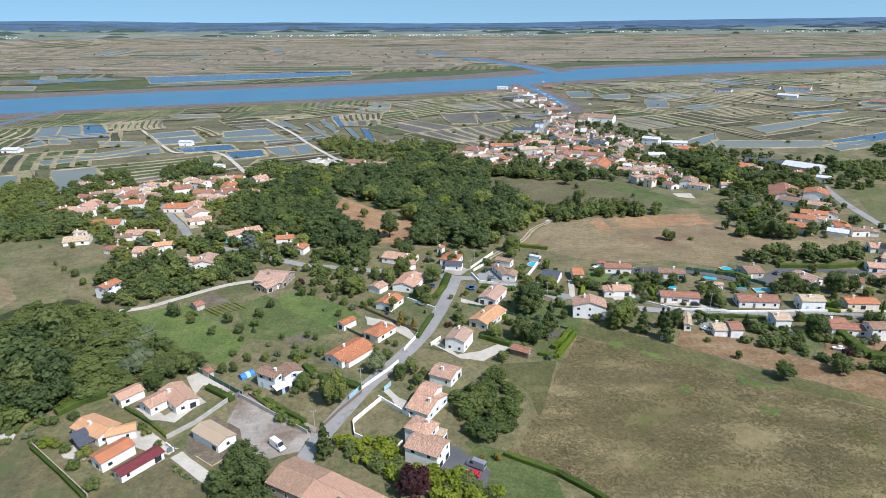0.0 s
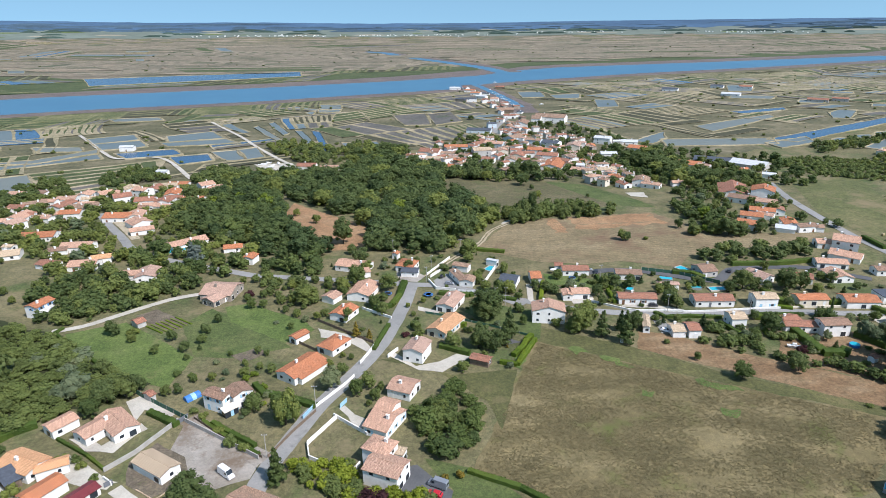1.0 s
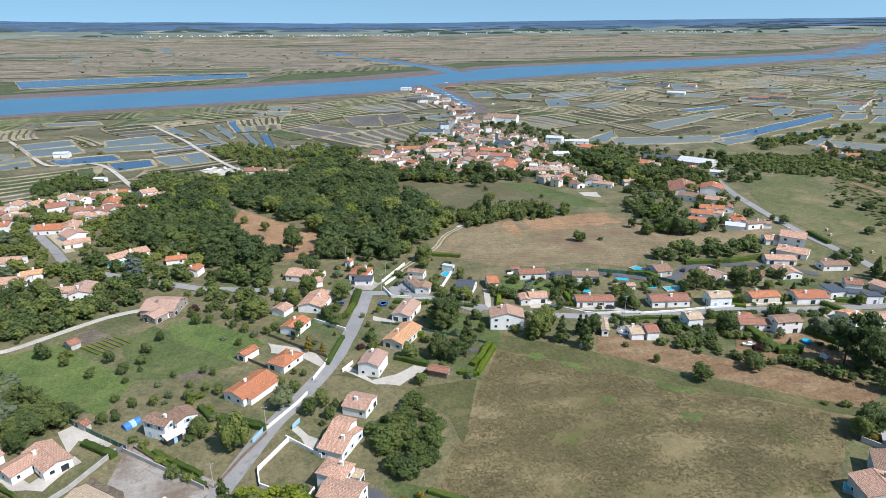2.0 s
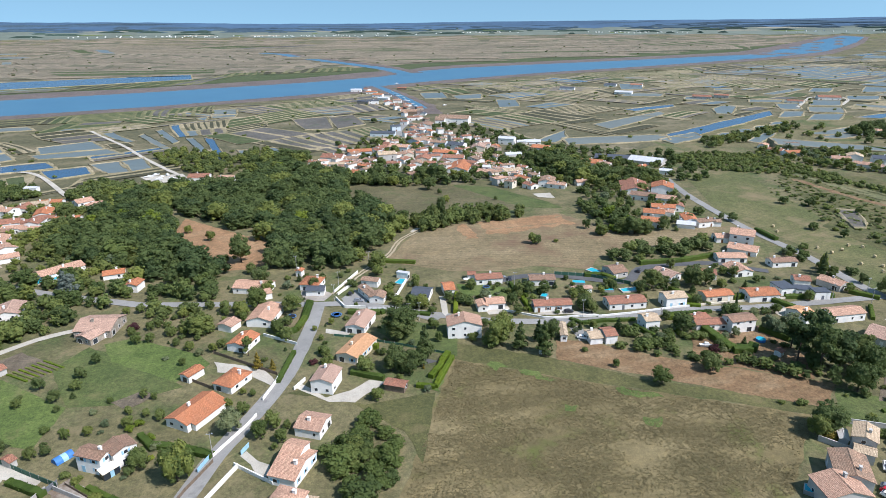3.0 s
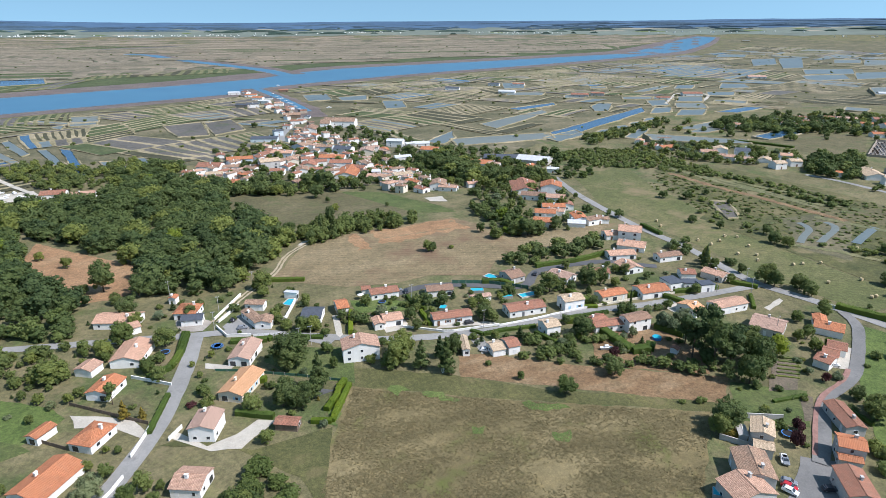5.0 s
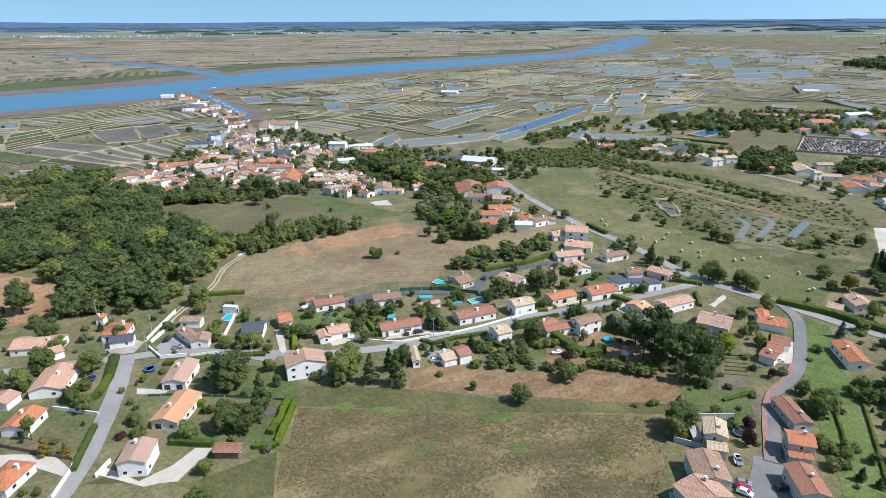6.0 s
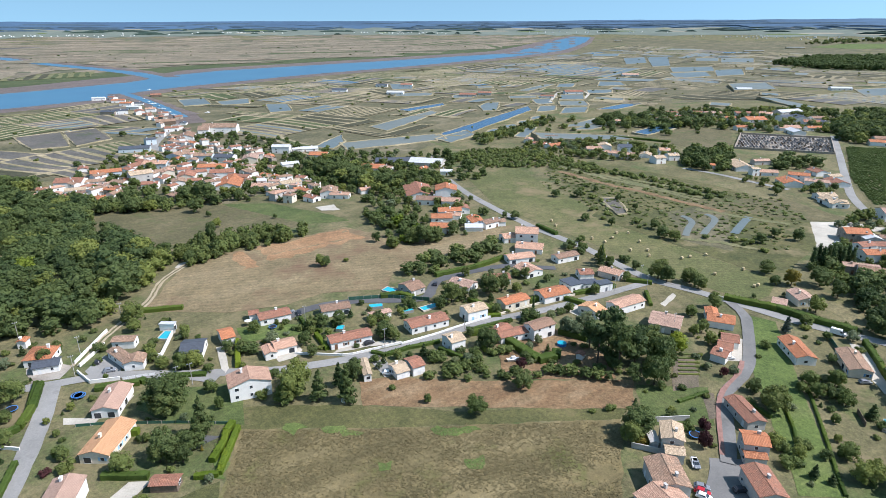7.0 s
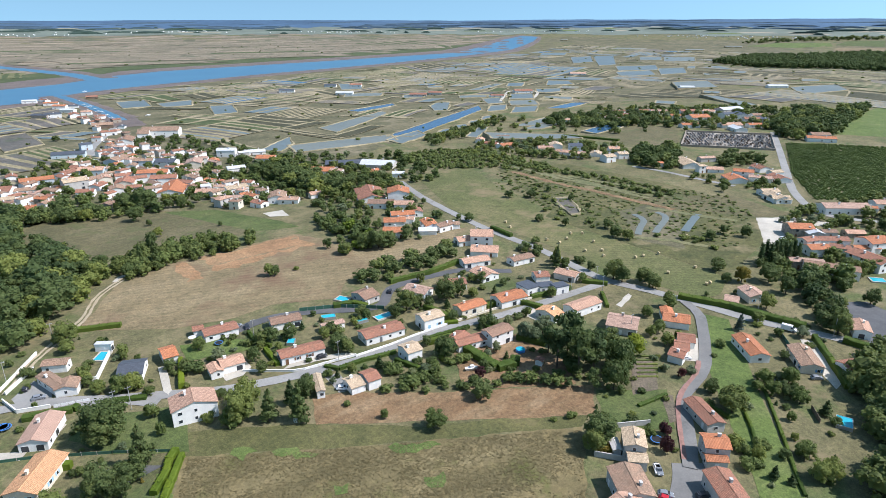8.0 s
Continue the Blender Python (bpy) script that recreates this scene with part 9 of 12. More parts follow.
house(538.8, 294.5, 66.3, [(0, 0, 0, 13.1, 11.5, 3.2, 'gable')], 'brick', 'white')
house(503.7, 277.1, -63.2, [(0, 0, 0, 16.6, 8.3, 3.3, 'gable')], 'pink', 'white')
house(533.0, 279.3, -24.1, [(0, 0, 0, 11.2, 8.4, 3.1, 'gable')], 'beige', 'white')
house(516.9, 269.0, 55.0, [(0, 0, 0, 16.9, 12.6, 2.8, 'gable')], 'brick', 'white')
house(469.0, 253.7, -32.0, [(0, 0, 0, 13.3, 10.0, 3.1, 'gable')], 'beige', 'white')
house(457.3, 240.3, -47.0, [(0, 0, 0, 12.2, 10.7, 3.1, 'gable')], 'beige', 'white')
house(722.1, 322.8, -52.7, [(0, 0, 0, 28.1, 12.3, 3.7, 'gable')], 'orange', 'white')
house(738.5, 330.8, -45.3, [(0, 0, 0, 19.7, 12.3, 4.6, 'gable')], 'brown_tile', 'white')
house(485.3, 355.2, -40.5, [(0, 0, 0, 7.7, 6.7, 3.3, 'gable')], 'orange', 'white')
house(395.0, 200.8, -41.8, [(0, 0, 0, 14.0, 12.2, 5.2, 'gable')], 'orange', 'stone')
house(395.8, 193.4, 51.1, [(0, 0, 0, 11.2, 9.8, 3.9, 'gable')], 'zinc', 'grey')
house(406.0, 188.9, -40.1, [(0, 0, 0, 9.0, 6.8, 3.1, 'gable')], 'brown_tile', 'grey')
house(375.8, 187.2, -19.8, [(0, 0, 0, 9.9, 7.4, 5.2, 'gable')], 'brick', 'white')
house(388.7, 180.2, -39.7, [(0, 0, 0, 16.7, 8.3, 4.6, 'gable')], 'brick', 'white')
house(369.6, 180.1, -34.1, [(0, 0, 0, 12.2, 9.2, 4.1, 'gable')], 'orange', 'white')
house(378.0, 172.3, -67.8, [(0, 0, 0, 10.3, 7.7, 4.7, 'gable')], 'brick', 'white')
house(344.5, 175.0, -51.1, [(0, 0, 0, 16.3, 7.1, 3.9, 'gable')], 'pink', 'stone')
house(344.2, 163.1, -60.2, [(0, 0, 0, 24.5, 9.2, 4.7, 'gable')], 'brown_tile', 'white')
house(401.5, 164.5, -23.3, [(0, 0, 0, 14.1, 12.3, 5.6, 'gable')], 'orange', 'white')
house(394.4, 165.7, -35.8, [(0, 0, 0, 14.2, 7.1, 2.7, 'gable')], 'orange', 'white')
house(373.1, 155.9, 71.4, [(0, 0, 0, 19.9, 12.4, 4.9, 'gable')], 'brick', 'white')
house(464.8, 203.4, -38.7, [(0, 0, 0, 30.2, 13.2, 4.5, 'gable')], 'pink', 'white')
house(459.0, 243.0, 59.9, [(0, 0, 0, 16.8, 12.6, 3.0, 'gable')], 'beige', 'white')
house(493.5, 191.1, -42.1, [(0, 0, 0, 12.5, 10.9, 4.7, 'gable')], 'salmon', 'white')
house(417.8, 179.8, -42.2, [(0, 0, 0, 11.0, 8.3, 2.7, 'gable')], 'salmon', 'stone')
house(479.0, 192.5, -47.0, [(0, 0, 0, 7.9, 5.9, 3.5, 'gable')], 'orange', 'white')
house(507.1, 1140.2, -32.9, [(0, 0, 0, 27.9, 13.9, 4.3, 'gable')], 'slate', 'white', chimney=False, name='marsh_shed')
house(617.0, 1180.4, -37.9, [(0, 0, 0, 23.5, 14.7, 3.44, 'gable')], 'slate', 'white', chimney=False, name='marsh_shed')
house(663.1, 1161.5, -37.9, [(0, 0, 0, 23.8, 14.9, 3.44, 'gable')], 'brick', 'white', chimney=False, name='marsh_shed')
house(576.7, 1053.6, -37.9, [(0, 0, 0, 30.7, 15.4, 3.44, 'gable')], 'zinc', 'white', chimney=False, name='marsh_shed')
house(667.7, 957.3, -37.9, [(0, 0, 0, 30.2, 15.1, 3.44, 'gable')], 'brick', 'grey', chimney=False, name='marsh_shed')
house(704.3, 956.6, -37.9, [(0, 0, 0, 23.7, 11.8, 4.3, 'gable')], 'brick', 'grey', chimney=False, name='marsh_shed')
house(851.7, 885.8, -27.9, [(0, 0, 0, 34.1, 17.1, 4.3, 'gable')], 'brick', 'white', chimney=False, name='marsh_shed')
house(1239.6, 1088.4, -37.9, [(0, 0, 0, 38.9, 19.5, 3.44, 'gable')], 'pink', 'white', chimney=False, name='marsh_shed')
house(1149.8, 739.8, -37.9, [(0, 0, 0, 28.3, 14.2, 3.44, 'gable')], 'zinc', 'white', chimney=False, name='marsh_shed')
house(1238.5, 610.6, -37.9, [(0, 0, 0, 37.1, 13.9, 3.44, 'gable')], 'zinc', 'white', chimney=False, name='marsh_shed')
house(769.2, 864.7, -37.9, [(0, 0, 0, 23.0, 11.5, 3.44, 'gable')], 'brick', 'white', chimney=False, name='marsh_shed')
house(-283.0, 686.7, -0.2, [(0, 0, 0, 14.8, 9.2, 4.3, 'gable')], 'zinc', 'white', chimney=False, name='marsh_shed')
house(-458.3, 659.3, -0.2, [(0, 0, 0, 18.5, 11.6, 3.44, 'gable')], 'zinc', 'white', chimney=False, name='marsh_shed')
house(-207.5, 569.3, -10.2, [(0, 0, 0, 10.2, 6.4, 3.44, 'gable')], 'zinc', 'white', chimney=False, name='marsh_shed')

# ---- woods and thickets ----
wood('wood', [(-134.9, 383.8), (-140.7, 448.5), (-126.3, 476.2), (-101.7, 487.7), (-78.0, 452.8), (-74.9, 415.5), (-66.6, 380.5), (-41.2, 330.8), (-33.0, 300.9), (-41.7, 294.8), (-59.0, 312.2), (-78.8, 334.3), (-95.7, 350.6), (-114.6, 363.8)], 8.0, 10, ['leaf', 'leafmid', 'leafpine', 'leafbright'], 'broadleaved wood of dark green oaks', seed=1, leaves=420, size=0.039, shares=[0.58, 0.14, 0.26, 0.02], wide=1.2)
wood('wood', [(-126.3, 476.2), (-143.2, 525.9), (-112.1, 542.4), (-72.9, 551.7), (-43.8, 575.9), (-35.7, 627.9), (4.8, 643.0), (35.9, 571.5), (39.3, 479.5), (50.0, 434.0), (65.3, 382.9), (47.8, 351.7), (37.4, 332.9), (20.5, 320.4), (1.8, 315.4), (-12.2, 323.6), (-13.2, 369.7), (-35.7, 403.4), (-58.6, 434.4), (-75.4, 458.7), (-102.5, 492.1)], 8.4, 10.5, ['leaf', 'leafmid', 'leafbright', 'leafpine'], 'broadleaved wood of dark green oaks', seed=2, leaves=420, size=0.039, shares=[0.58, 0.14, 0.03, 0.25], wide=1.2)
wood('thicket', [(-204.4, 212.0), (-183.8, 230.2), (-181.2, 248.9), (-162.5, 246.7), (-136.6, 236.7), (-109.2, 214.1), (-86.9, 197.6), (-98.2, 192.5), (-107.6, 182.6), (-119.3, 175.5), (-128.2, 171.6), (-132.7, 164.1), (-156.0, 151.0)], 4.4, 4.2, ['leaf', 'leafmid', 'leafgrey'], 'dense thicket of scrub and young trees', seed=3, leaves=620, size=0.042, shares=[0.3, 0.62, 0.08], wide=1.5)
wood('thicket', [(-197.6, 203.4), (-177.2, 220.4), (-159.5, 224.7), (-135.6, 201.9), (-125.3, 179.6), (-131.9, 168.6), (-164.6, 161.9)], 7, 11, ['leaf', 'leafpine'], 'tall dark trees over a thicket', seed=33, leaves=420, wide=1.1)
wood('tree_belt', [(-172.3, 292.8), (-154.0, 300.1), (-132.5, 297.8), (-103.5, 298.4), (-94.4, 288.8), (-94.5, 277.3), (-118.4, 260.9), (-136.5, 249.4), (-151.8, 251.0)], 5.5, 6.5, ['leaf', 'leafmid'], 'belt of garden trees and shrubs', seed=4, leaves=240, shares=[0.6, 0.4], wide=1.1)
wood('tree_belt', [(-269.1, 329.4), (-308.5, 383.5), (-267.0, 387.2), (-235.5, 377.3), (-220.4, 353.6), (-237.9, 340.7)], 6, 7, ['leaf', 'leafmid'], 'belt of trees beside a paddock', seed=5, leaves=220, shares=[0.6, 0.4], wide=1.1)
wood('tree_belt', [(-165.5, 364.8), (-142.3, 340.1), (-129.5, 350.9), (-110.9, 333.5), (-95.2, 322.8), (-67.9, 310.7), (-41.9, 296.4), (-41.0, 288.6), (-65.0, 295.5), (-88.4, 296.3), (-112.4, 298.7), (-131.3, 310.3)], 6, 7, ['leaf', 'leafmid'], 'trees between gardens and the road', seed=6, leaves=220, shares=[0.55, 0.45], wide=1.1)
wood('tree_belt', [(-359.3, 464.7), (-349.2, 488.9), (-354.6, 528.6), (-311.0, 482.5), (-271.1, 419.0), (-264.2, 382.8), (-296.9, 377.4)], 6, 7, ['leaf', 'leafmid'], 'trees at the edge of the marsh', seed=7, leaves=220, shares=[0.5, 0.5], wide=1.1)
wood('tree_belt', [(-255.9, 554.8), (-241.5, 591.8), (-207.6, 580.1), (-194.2, 546.9), (-215.8, 529.9), (-239.7, 522.2)], 6.5, 6, ['leaf', 'leafmid'], 'clump of marsh-edge trees', seed=8, leaves=220, shares=[0.6, 0.4], wide=1.1)
wood('tree_belt', [(-177.6, 559.7), (-149.4, 572.1), (-121.1, 549.8), (-94.6, 559.8), (-72.6, 549.4), (-110.3, 533.1), (-139.8, 512.1), (-161.4, 504.4), (-170.4, 474.5), (-145.9, 412.5), (-138.5, 448.4)], 6.5, 8, ['leaf', 'leafmid'], 'trees between hamlet and wood', seed=9, leaves=220, shares=[0.6, 0.4], wide=1.1)
wood('tree_belt', [(-134.8, 663.8), (-131.8, 717.5), (-89.7, 693.6), (-55.4, 658.9), (-39.2, 697.2), (10.9, 654.7), (-12.6, 626.5), (-50.3, 591.1), (-77.1, 587.6)], 7, 6, ['leaf', 'leafmid'], 'shrubs along the marsh', seed=10, leaves=200, shares=[0.6, 0.4], wide=1.2)
wood('tree_belt', [(61.9, 377.2), (73.1, 401.1), (84.5, 410.5), (118.7, 407.5), (147.8, 391.4), (143.1, 379.9), (92.2, 375.8), (70.9, 367.2)], 6, 7, ['leaf', 'leafmid'], 'tree belt at the head of the hay field', seed=11, leaves=240, shares=[0.7, 0.3], wide=1.1)
wood('tree_belt', [(168.6, 189.4), (187.0, 201.7), (196.7, 203.1), (201.4, 195.4), (198.7, 187.1), (204.9, 182.4), (193.5, 170.3), (179.8, 161.7), (170.3, 164.8), (165.9, 173.2)], 7, 6.5, ['leafpine', 'leaf'], 'dark undergrowth below pines', seed=12, leaves=520, kind='pine', shares=[0.65, 0.35], size=0.045)
wood('thicket', [(111.4, 213.3), (116.0, 215.9), (127.0, 221.3), (134.9, 220.1), (136.3, 211.7), (136.2, 200.4), (154.6, 191.7), (177.6, 173.1), (174.2, 170.4), (151.1, 188.0), (133.2, 196.6), (117.5, 207.0)], 4, 3.6, ['leafmid', 'leaf'], 'hedgerow of mixed shrubs', seed=13, leaves=220, shares=[0.6, 0.4], wide=1.3)
wood('tree_belt', [(256.6, 121.9), (274.6, 115.7), (250.0, 98.0), (193.2, 82.0), (191.0, 91.0), (228.1, 103.5), (238.9, 112.5)], 6.2, 11, ['leaf', 'leafpine'], 'large dark trees at a garden edge', seed=14, leaves=420, size=0.04, shares=[0.75, 0.25], wide=1.1)
wood('tree_belt', [(318.5, 167.1), (328.4, 163.7), (294.8, 136.3), (276.3, 133.4), (269.0, 135.6), (282.8, 146.7)], 6, 9, ['leaf', 'leafpine'], 'row of tall dark trees', seed=15, leaves=240, shares=[0.6, 0.4])
wood('tree_belt', [(341.6, 199.1), (360.8, 188.8), (349.2, 175.1), (349.1, 156.7), (320.4, 145.9), (321.4, 160.7), (314.2, 170.3), (317.2, 185.4)], 6.5, 8, ['leaf', 'leafmid'], 'trees round old houses', seed=16, leaves=240, shares=[0.7, 0.3], wide=1.1)
wood('thicket', [(259.2, 297.8), (264.7, 288.8), (260.5, 246.4), (253.7, 238.2), (247.7, 248.4), (247.9, 276.5)], 5, 5, ['leaf', 'leafmid'], 'dense roadside hedgerow', seed=17, leaves=220, shares=[0.7, 0.3], wide=1.3)
wood('thicket', [(340.0, 548.8), (395.8, 560.6), (428.9, 520.0), (420.2, 470.3), (410.8, 393.1), (422.1, 345.1), (417.4, 292.8), (404.9, 289.3), (388.7, 320.0), (386.7, 371.7), (377.0, 439.0), (341.8, 472.1)], 5.5, 3.4, ['leaf', 'leafmid'], 'low dense marsh scrub', seed=18, leaves=130, kind='bush', shares=[0.55, 0.45], size=0.09, wide=1.2)
wood('tree_belt', [(461.1, 369.8), (521.1, 401.6), (557.4, 387.9), (501.3, 345.1), (477.8, 341.7)], 7, 9, ['leaf', 'leafmid'], 'trees beside a hamlet', seed=19, leaves=200, shares=[0.7, 0.3], wide=1.1)
wood('tree_belt', [(601.3, 598.8), (682.2, 654.0), (718.0, 604.2), (751.4, 538.4), (691.6, 490.0), (643.0, 503.0), (616.4, 522.9), (649.2, 566.8), (605.5, 556.5)], 9, 8, ['leaf', 'leafmid'], 'trees round far houses', seed=20, leaves=140, shares=[0.7, 0.3], wide=1.1)
wood('tree_belt', [(806.4, 575.6), (845.0, 521.1), (910.4, 467.0), (856.7, 441.0), (802.1, 496.1), (751.4, 538.4)], 11, 8, ['leaf', 'leafmid'], 'trees among far houses', seed=21, leaves=120, shares=[0.7, 0.3], wide=1.1)
wood('far_wood', [(1907.0, 1118.4), (2370.9, 1234.3), (2673.5, 905.5), (2860.8, 737.8), (1984.8, 518.8), (1826.7, 626.4), (1809.9, 841.6)], 17, 16, ['leaf'], 'long dark far wood on the marsh', seed=22, leaves=90, wide=1.2, size=0.07)
wood('wood', [(742.7, 385.8), (836.2, 420.5), (937.5, 433.9), (923.7, 392.5), (994.7, 406.2), (1053.9, 391.9), (781.6, 330.3), (699.1, 341.4)], 9, 12, ['leaf', 'leafmid'], 'wood above the vineyard', seed=23, leaves=180, shares=[0.7, 0.3], wide=1.1)
wood('tree_belt', [(220.9, 560.9), (261.8, 617.3), (255.1, 566.7), (246.8, 517.6), (249.3, 483.8), (243.0, 450.7), (221.0, 449.0), (220.2, 503.9)], 7, 10, ['leaf', 'leafmid'], 'tall trees at the village edge', seed=24, leaves=240, shares=[0.75, 0.25], wide=1.1)
wood('tree_belt', [(24.4, 548.0), (37.5, 555.4), (74.7, 532.6), (121.6, 514.8), (121.3, 498.9), (83.4, 503.7), (47.0, 521.5), (32.1, 487.9), (20.8, 483.7)], 7.5, 8, ['leaf', 'leafmid'], 'trees between pasture and village', seed=25, leaves=220, shares=[0.6, 0.4], wide=1.1)
wood('tree_belt', [(182.1, 390.3), (199.8, 393.9), (207.6, 379.3), (212.8, 361.5), (203.4, 341.0), (178.6, 330.8), (176.2, 357.8)], 7, 6, ['leaf', 'leafmid', 'leafbright'], 'orchard trees and shrubs', seed=26, leaves=220, shares=[0.5, 0.4, 0.1], wide=1.2)
wood('tree_belt', [(150.8, 294.7), (161.0, 301.5), (179.2, 304.2), (197.5, 305.2), (218.6, 303.1), (213.7, 289.9), (186.2, 289.5), (169.2, 289.1), (152.7, 287.6)], 7, 6, ['leaf', 'leafmid'], 'trees along a back lane', seed=27, leaves=240, shares=[0.6, 0.4], wide=1.2)
wood('thicket', [(358.5, 418.8), (357.3, 367.9), (319.3, 307.2), (317.1, 282.8), (334.5, 266.8), (348.2, 230.5), (340.7, 212.8), (325.1, 213.7), (313.2, 263.2), (296.4, 298.4), (317.7, 340.8)], 11, 2.6, ['leafmid', 'leaf'], 'scattered reeds and shrubs on marshy ground', seed=28, leaves=120, kind='bush', shares=[0.6, 0.4], size=0.09, wide=1.4)
wood('tree_belt', [(461.3, 315.8), (463.2, 284.2), (477.6, 253.4), (490.6, 255.5), (486.6, 288.0), (482.1, 323.7)], 7, 5, ['leaf', 'leafmid'], 'shrubs along the hamlet road', seed=29, leaves=160, shares=[0.6, 0.4], wide=1.2)
wood('tree_belt', [(534.4, 331.5), (562.6, 339.5), (582.8, 318.5), (561.8, 305.6), (543.4, 308.5), (519.9, 320.7)], 9, 9, ['leaf'], 'round trees behind gardens', seed=30, leaves=160, wide=1.2)
wood('tree_belt', [(8.6, 187.9), (16.6, 189.9), (22.5, 179.8), (28.7, 169.9), (28.6, 162.4), (15.5, 153.5), (3.8, 155.9), (2.3, 170.4)], 5.0, 4.6, ['leafmid', 'leaf'], 'dense garden orchard of leafy trees', seed=34, leaves=620, shares=[0.65, 0.35], wide=1.55, size=0.045)
wood('thicket', [(-33.2, 152.6), (-25.1, 155.1), (-11.2, 148.3), (0.2, 142.0), (10.8, 134.0), (16.0, 125.7), (-1.4, 128.0), (-13.7, 136.6), (-27.1, 144.9)], 2.6, 3.4, ['leafbright', 'leafmid'], 'bright bamboo and shrub border', seed=35, leaves=420, shares=[0.6, 0.4], wide=1.2)
wood('tree_belt', [(-63.3, 129.0), (-64.0, 139.7), (-58.3, 146.7), (-50.4, 147.8), (-43.8, 137.1), (-40.6, 126.6), (-49.0, 115.7)], 6, 7.5, ['leaf'], 'spreading dark conifers', seed=36, leaves=900, wide=1.2, size=0.032)
wood('tree_belt', [(-65.0, 295.5), (-40.8, 287.1), (-33.7, 272.7), (-36.8, 253.6), (-50.6, 260.2), (-65.0, 273.6)], 6, 4.5, ['leafmid', 'leaf'], 'garden shrubs and small trees', seed=37, leaves=240, shares=[0.6, 0.4], wide=1.2)
wood('tree_belt', [(427.6, 613.5), (614.8, 690.4), (595.1, 656.4), (416.0, 576.9)], 8, 6, ['leaf', 'leafmid'], 'belt of trees beside the canal', seed=41, leaves=160, shares=[0.6, 0.4], wide=1.2)
wood('thicket', [(397.9, 516.8), (444.6, 541.0), (431.9, 494.2), (417.4, 450.2), (418.5, 407.9), (415.2, 422.4), (389.7, 460.5)], 8, 3.5, ['leafmid', 'leaf'], 'marsh-edge shrubs', seed=42, leaves=140, shares=[0.6, 0.4], wide=1.3)

wood('marsh_shrubs', [(150, 1225), (158, 1100), (150, 960), (118, 800), (95, 700), (60, 640), (10, 652), (-30, 650), (-60, 606), (-95, 606), (-190, 560), (-262, 470), (-300, 540), (-360, 495), (-700, 640), (-700, 690), (-520, 800), (-400, 870), (-270, 880), (-200, 960), (-120, 1040), (40, 1110)], 55, 2.8, ['leaf', 'leafmid'], 'single dark shrubs along the marsh banks', seed=43, leaves=110, kind='bush', size=0.09, shares=[0.7, 0.3], wide=1.3)
wood('marsh_shrubs', [(215, 1330), (240, 960), (205, 870), (215, 770), (240, 660), (300, 600), (360, 604), (628, 756), (790, 740), (930, 760), (1010, 900), (1060, 1150), (960, 1500), (560, 1380), (320, 1300)], 70, 2.8, ['leaf', 'leafmid'], 'single dark shrubs along the marsh banks', seed=44, leaves=80, kind='bush', size=0.1, shares=[0.7, 0.3], wide=1.4)
wood('marsh_shrubs', [(960, 1500), (1060, 1150), (1010, 900), (930, 760), (845, 712), (963, 660), (1087, 383), (1409, 232), (2300, 380), (2550, 1400), (2400, 2150), (1900, 1900), (1450, 1720)], 105, 3.4, ['leaf'], 'single dark shrubs along the marsh banks', seed=45, leaves=50, kind='bush', size=0.12, wide=1.5)
wood('marsh_shrubs', [(-1000, 1850), (-300, 1700), (300, 1850), (980, 2060), (1800, 2500), (1500, 3000), (-830, 3000), (-1700, 2600)], 150, 3.2, ['leaf'], 'far dark shrubs on the brown marsh', seed=46, leaves=40, kind='bush', size=0.12, wide=1.8)

wood('marsh_scrub', [(394, 450), (423, 335), (442, 268), (411, 234), (344, 211), (329, 244), (314, 307), (328, 392)], 5.6, 1.15, ['leafmid', 'leafgrey', 'leaf'], 'rough reeds, brambles and low scrub', seed=47, leaves=44, kind='bush', size=0.11, shares=[0.5, 0.25, 0.25], wide=2.2)
wood('far_wood', [(3000.2, 1626.3), (3164.9, 1643.9), (3432.4, 1471.0), (3589.2, 1218.4), (3456.9, 1173.3), (3311.3, 1418.9), (3027.9, 1572.8)], 34, 14, ['leaf'], 'dark far belt of woodland beyond the marsh', seed=48, leaves=40, wide=1.6, size=0.09)

wood('tree_belt', [(-313.2, 509.8), (-307.4, 522.8), (-287.9, 512.3), (-265.0, 474.7), (-255.7, 435.4), (-267.7, 430.7)], 8, 7.5, ['leaf', 'leafmid'], 'dark trees between hamlet and marsh', seed=51, leaves=260, size=0.045, shares=[0.7, 0.3], wide=1.2)
wood('tree_belt', [(-302.9, 548.3), (-295.9, 557.6), (-272.3, 534.3), (-251.0, 487.9), (-266.8, 486.2)], 8, 7.5, ['leaf', 'leafmid'], 'dark trees between hamlet and marsh', seed=52, leaves=260, size=0.045, shares=[0.7, 0.3], wide=1.2)
# ---- single trees and shrubs ----
tree(12.1, 172.1, 6.0, 'round', 'leafmid', 1.15)
tree(10.0, 175.6, 6.0, 'round', 'leafmid', 1.15)
tree(14.5, 168.6, 6.0, 'round', 'leafmid', 1.15)
tree(13.8, 177.1, 6.0, 'round', 'leafmid', 1.15)
tree(10.6, 168.4, 6.0, 'round', 'leafmid', 1.15)
tree(172.4, 185.5, 17.0, 'pine', 'leafpine', 0.85)
tree(173.7, 177.0, 18.0, 'pine', 'leafpine', 0.85)
tree(181.3, 188.6, 19.0, 'pine', 'leafpine', 0.80)
tree(182.0, 176.8, 16.0, 'pine', 'leafpine', 0.85)
tree(177.4, 164.4, 12.0, 'round', 'leaf', 0.90)
tree(189.4, 171.1, 13.0, 'round', 'leaf', 0.90)
tree(195.5, 181.4, 11.0, 'round', 'leaf', 0.90)
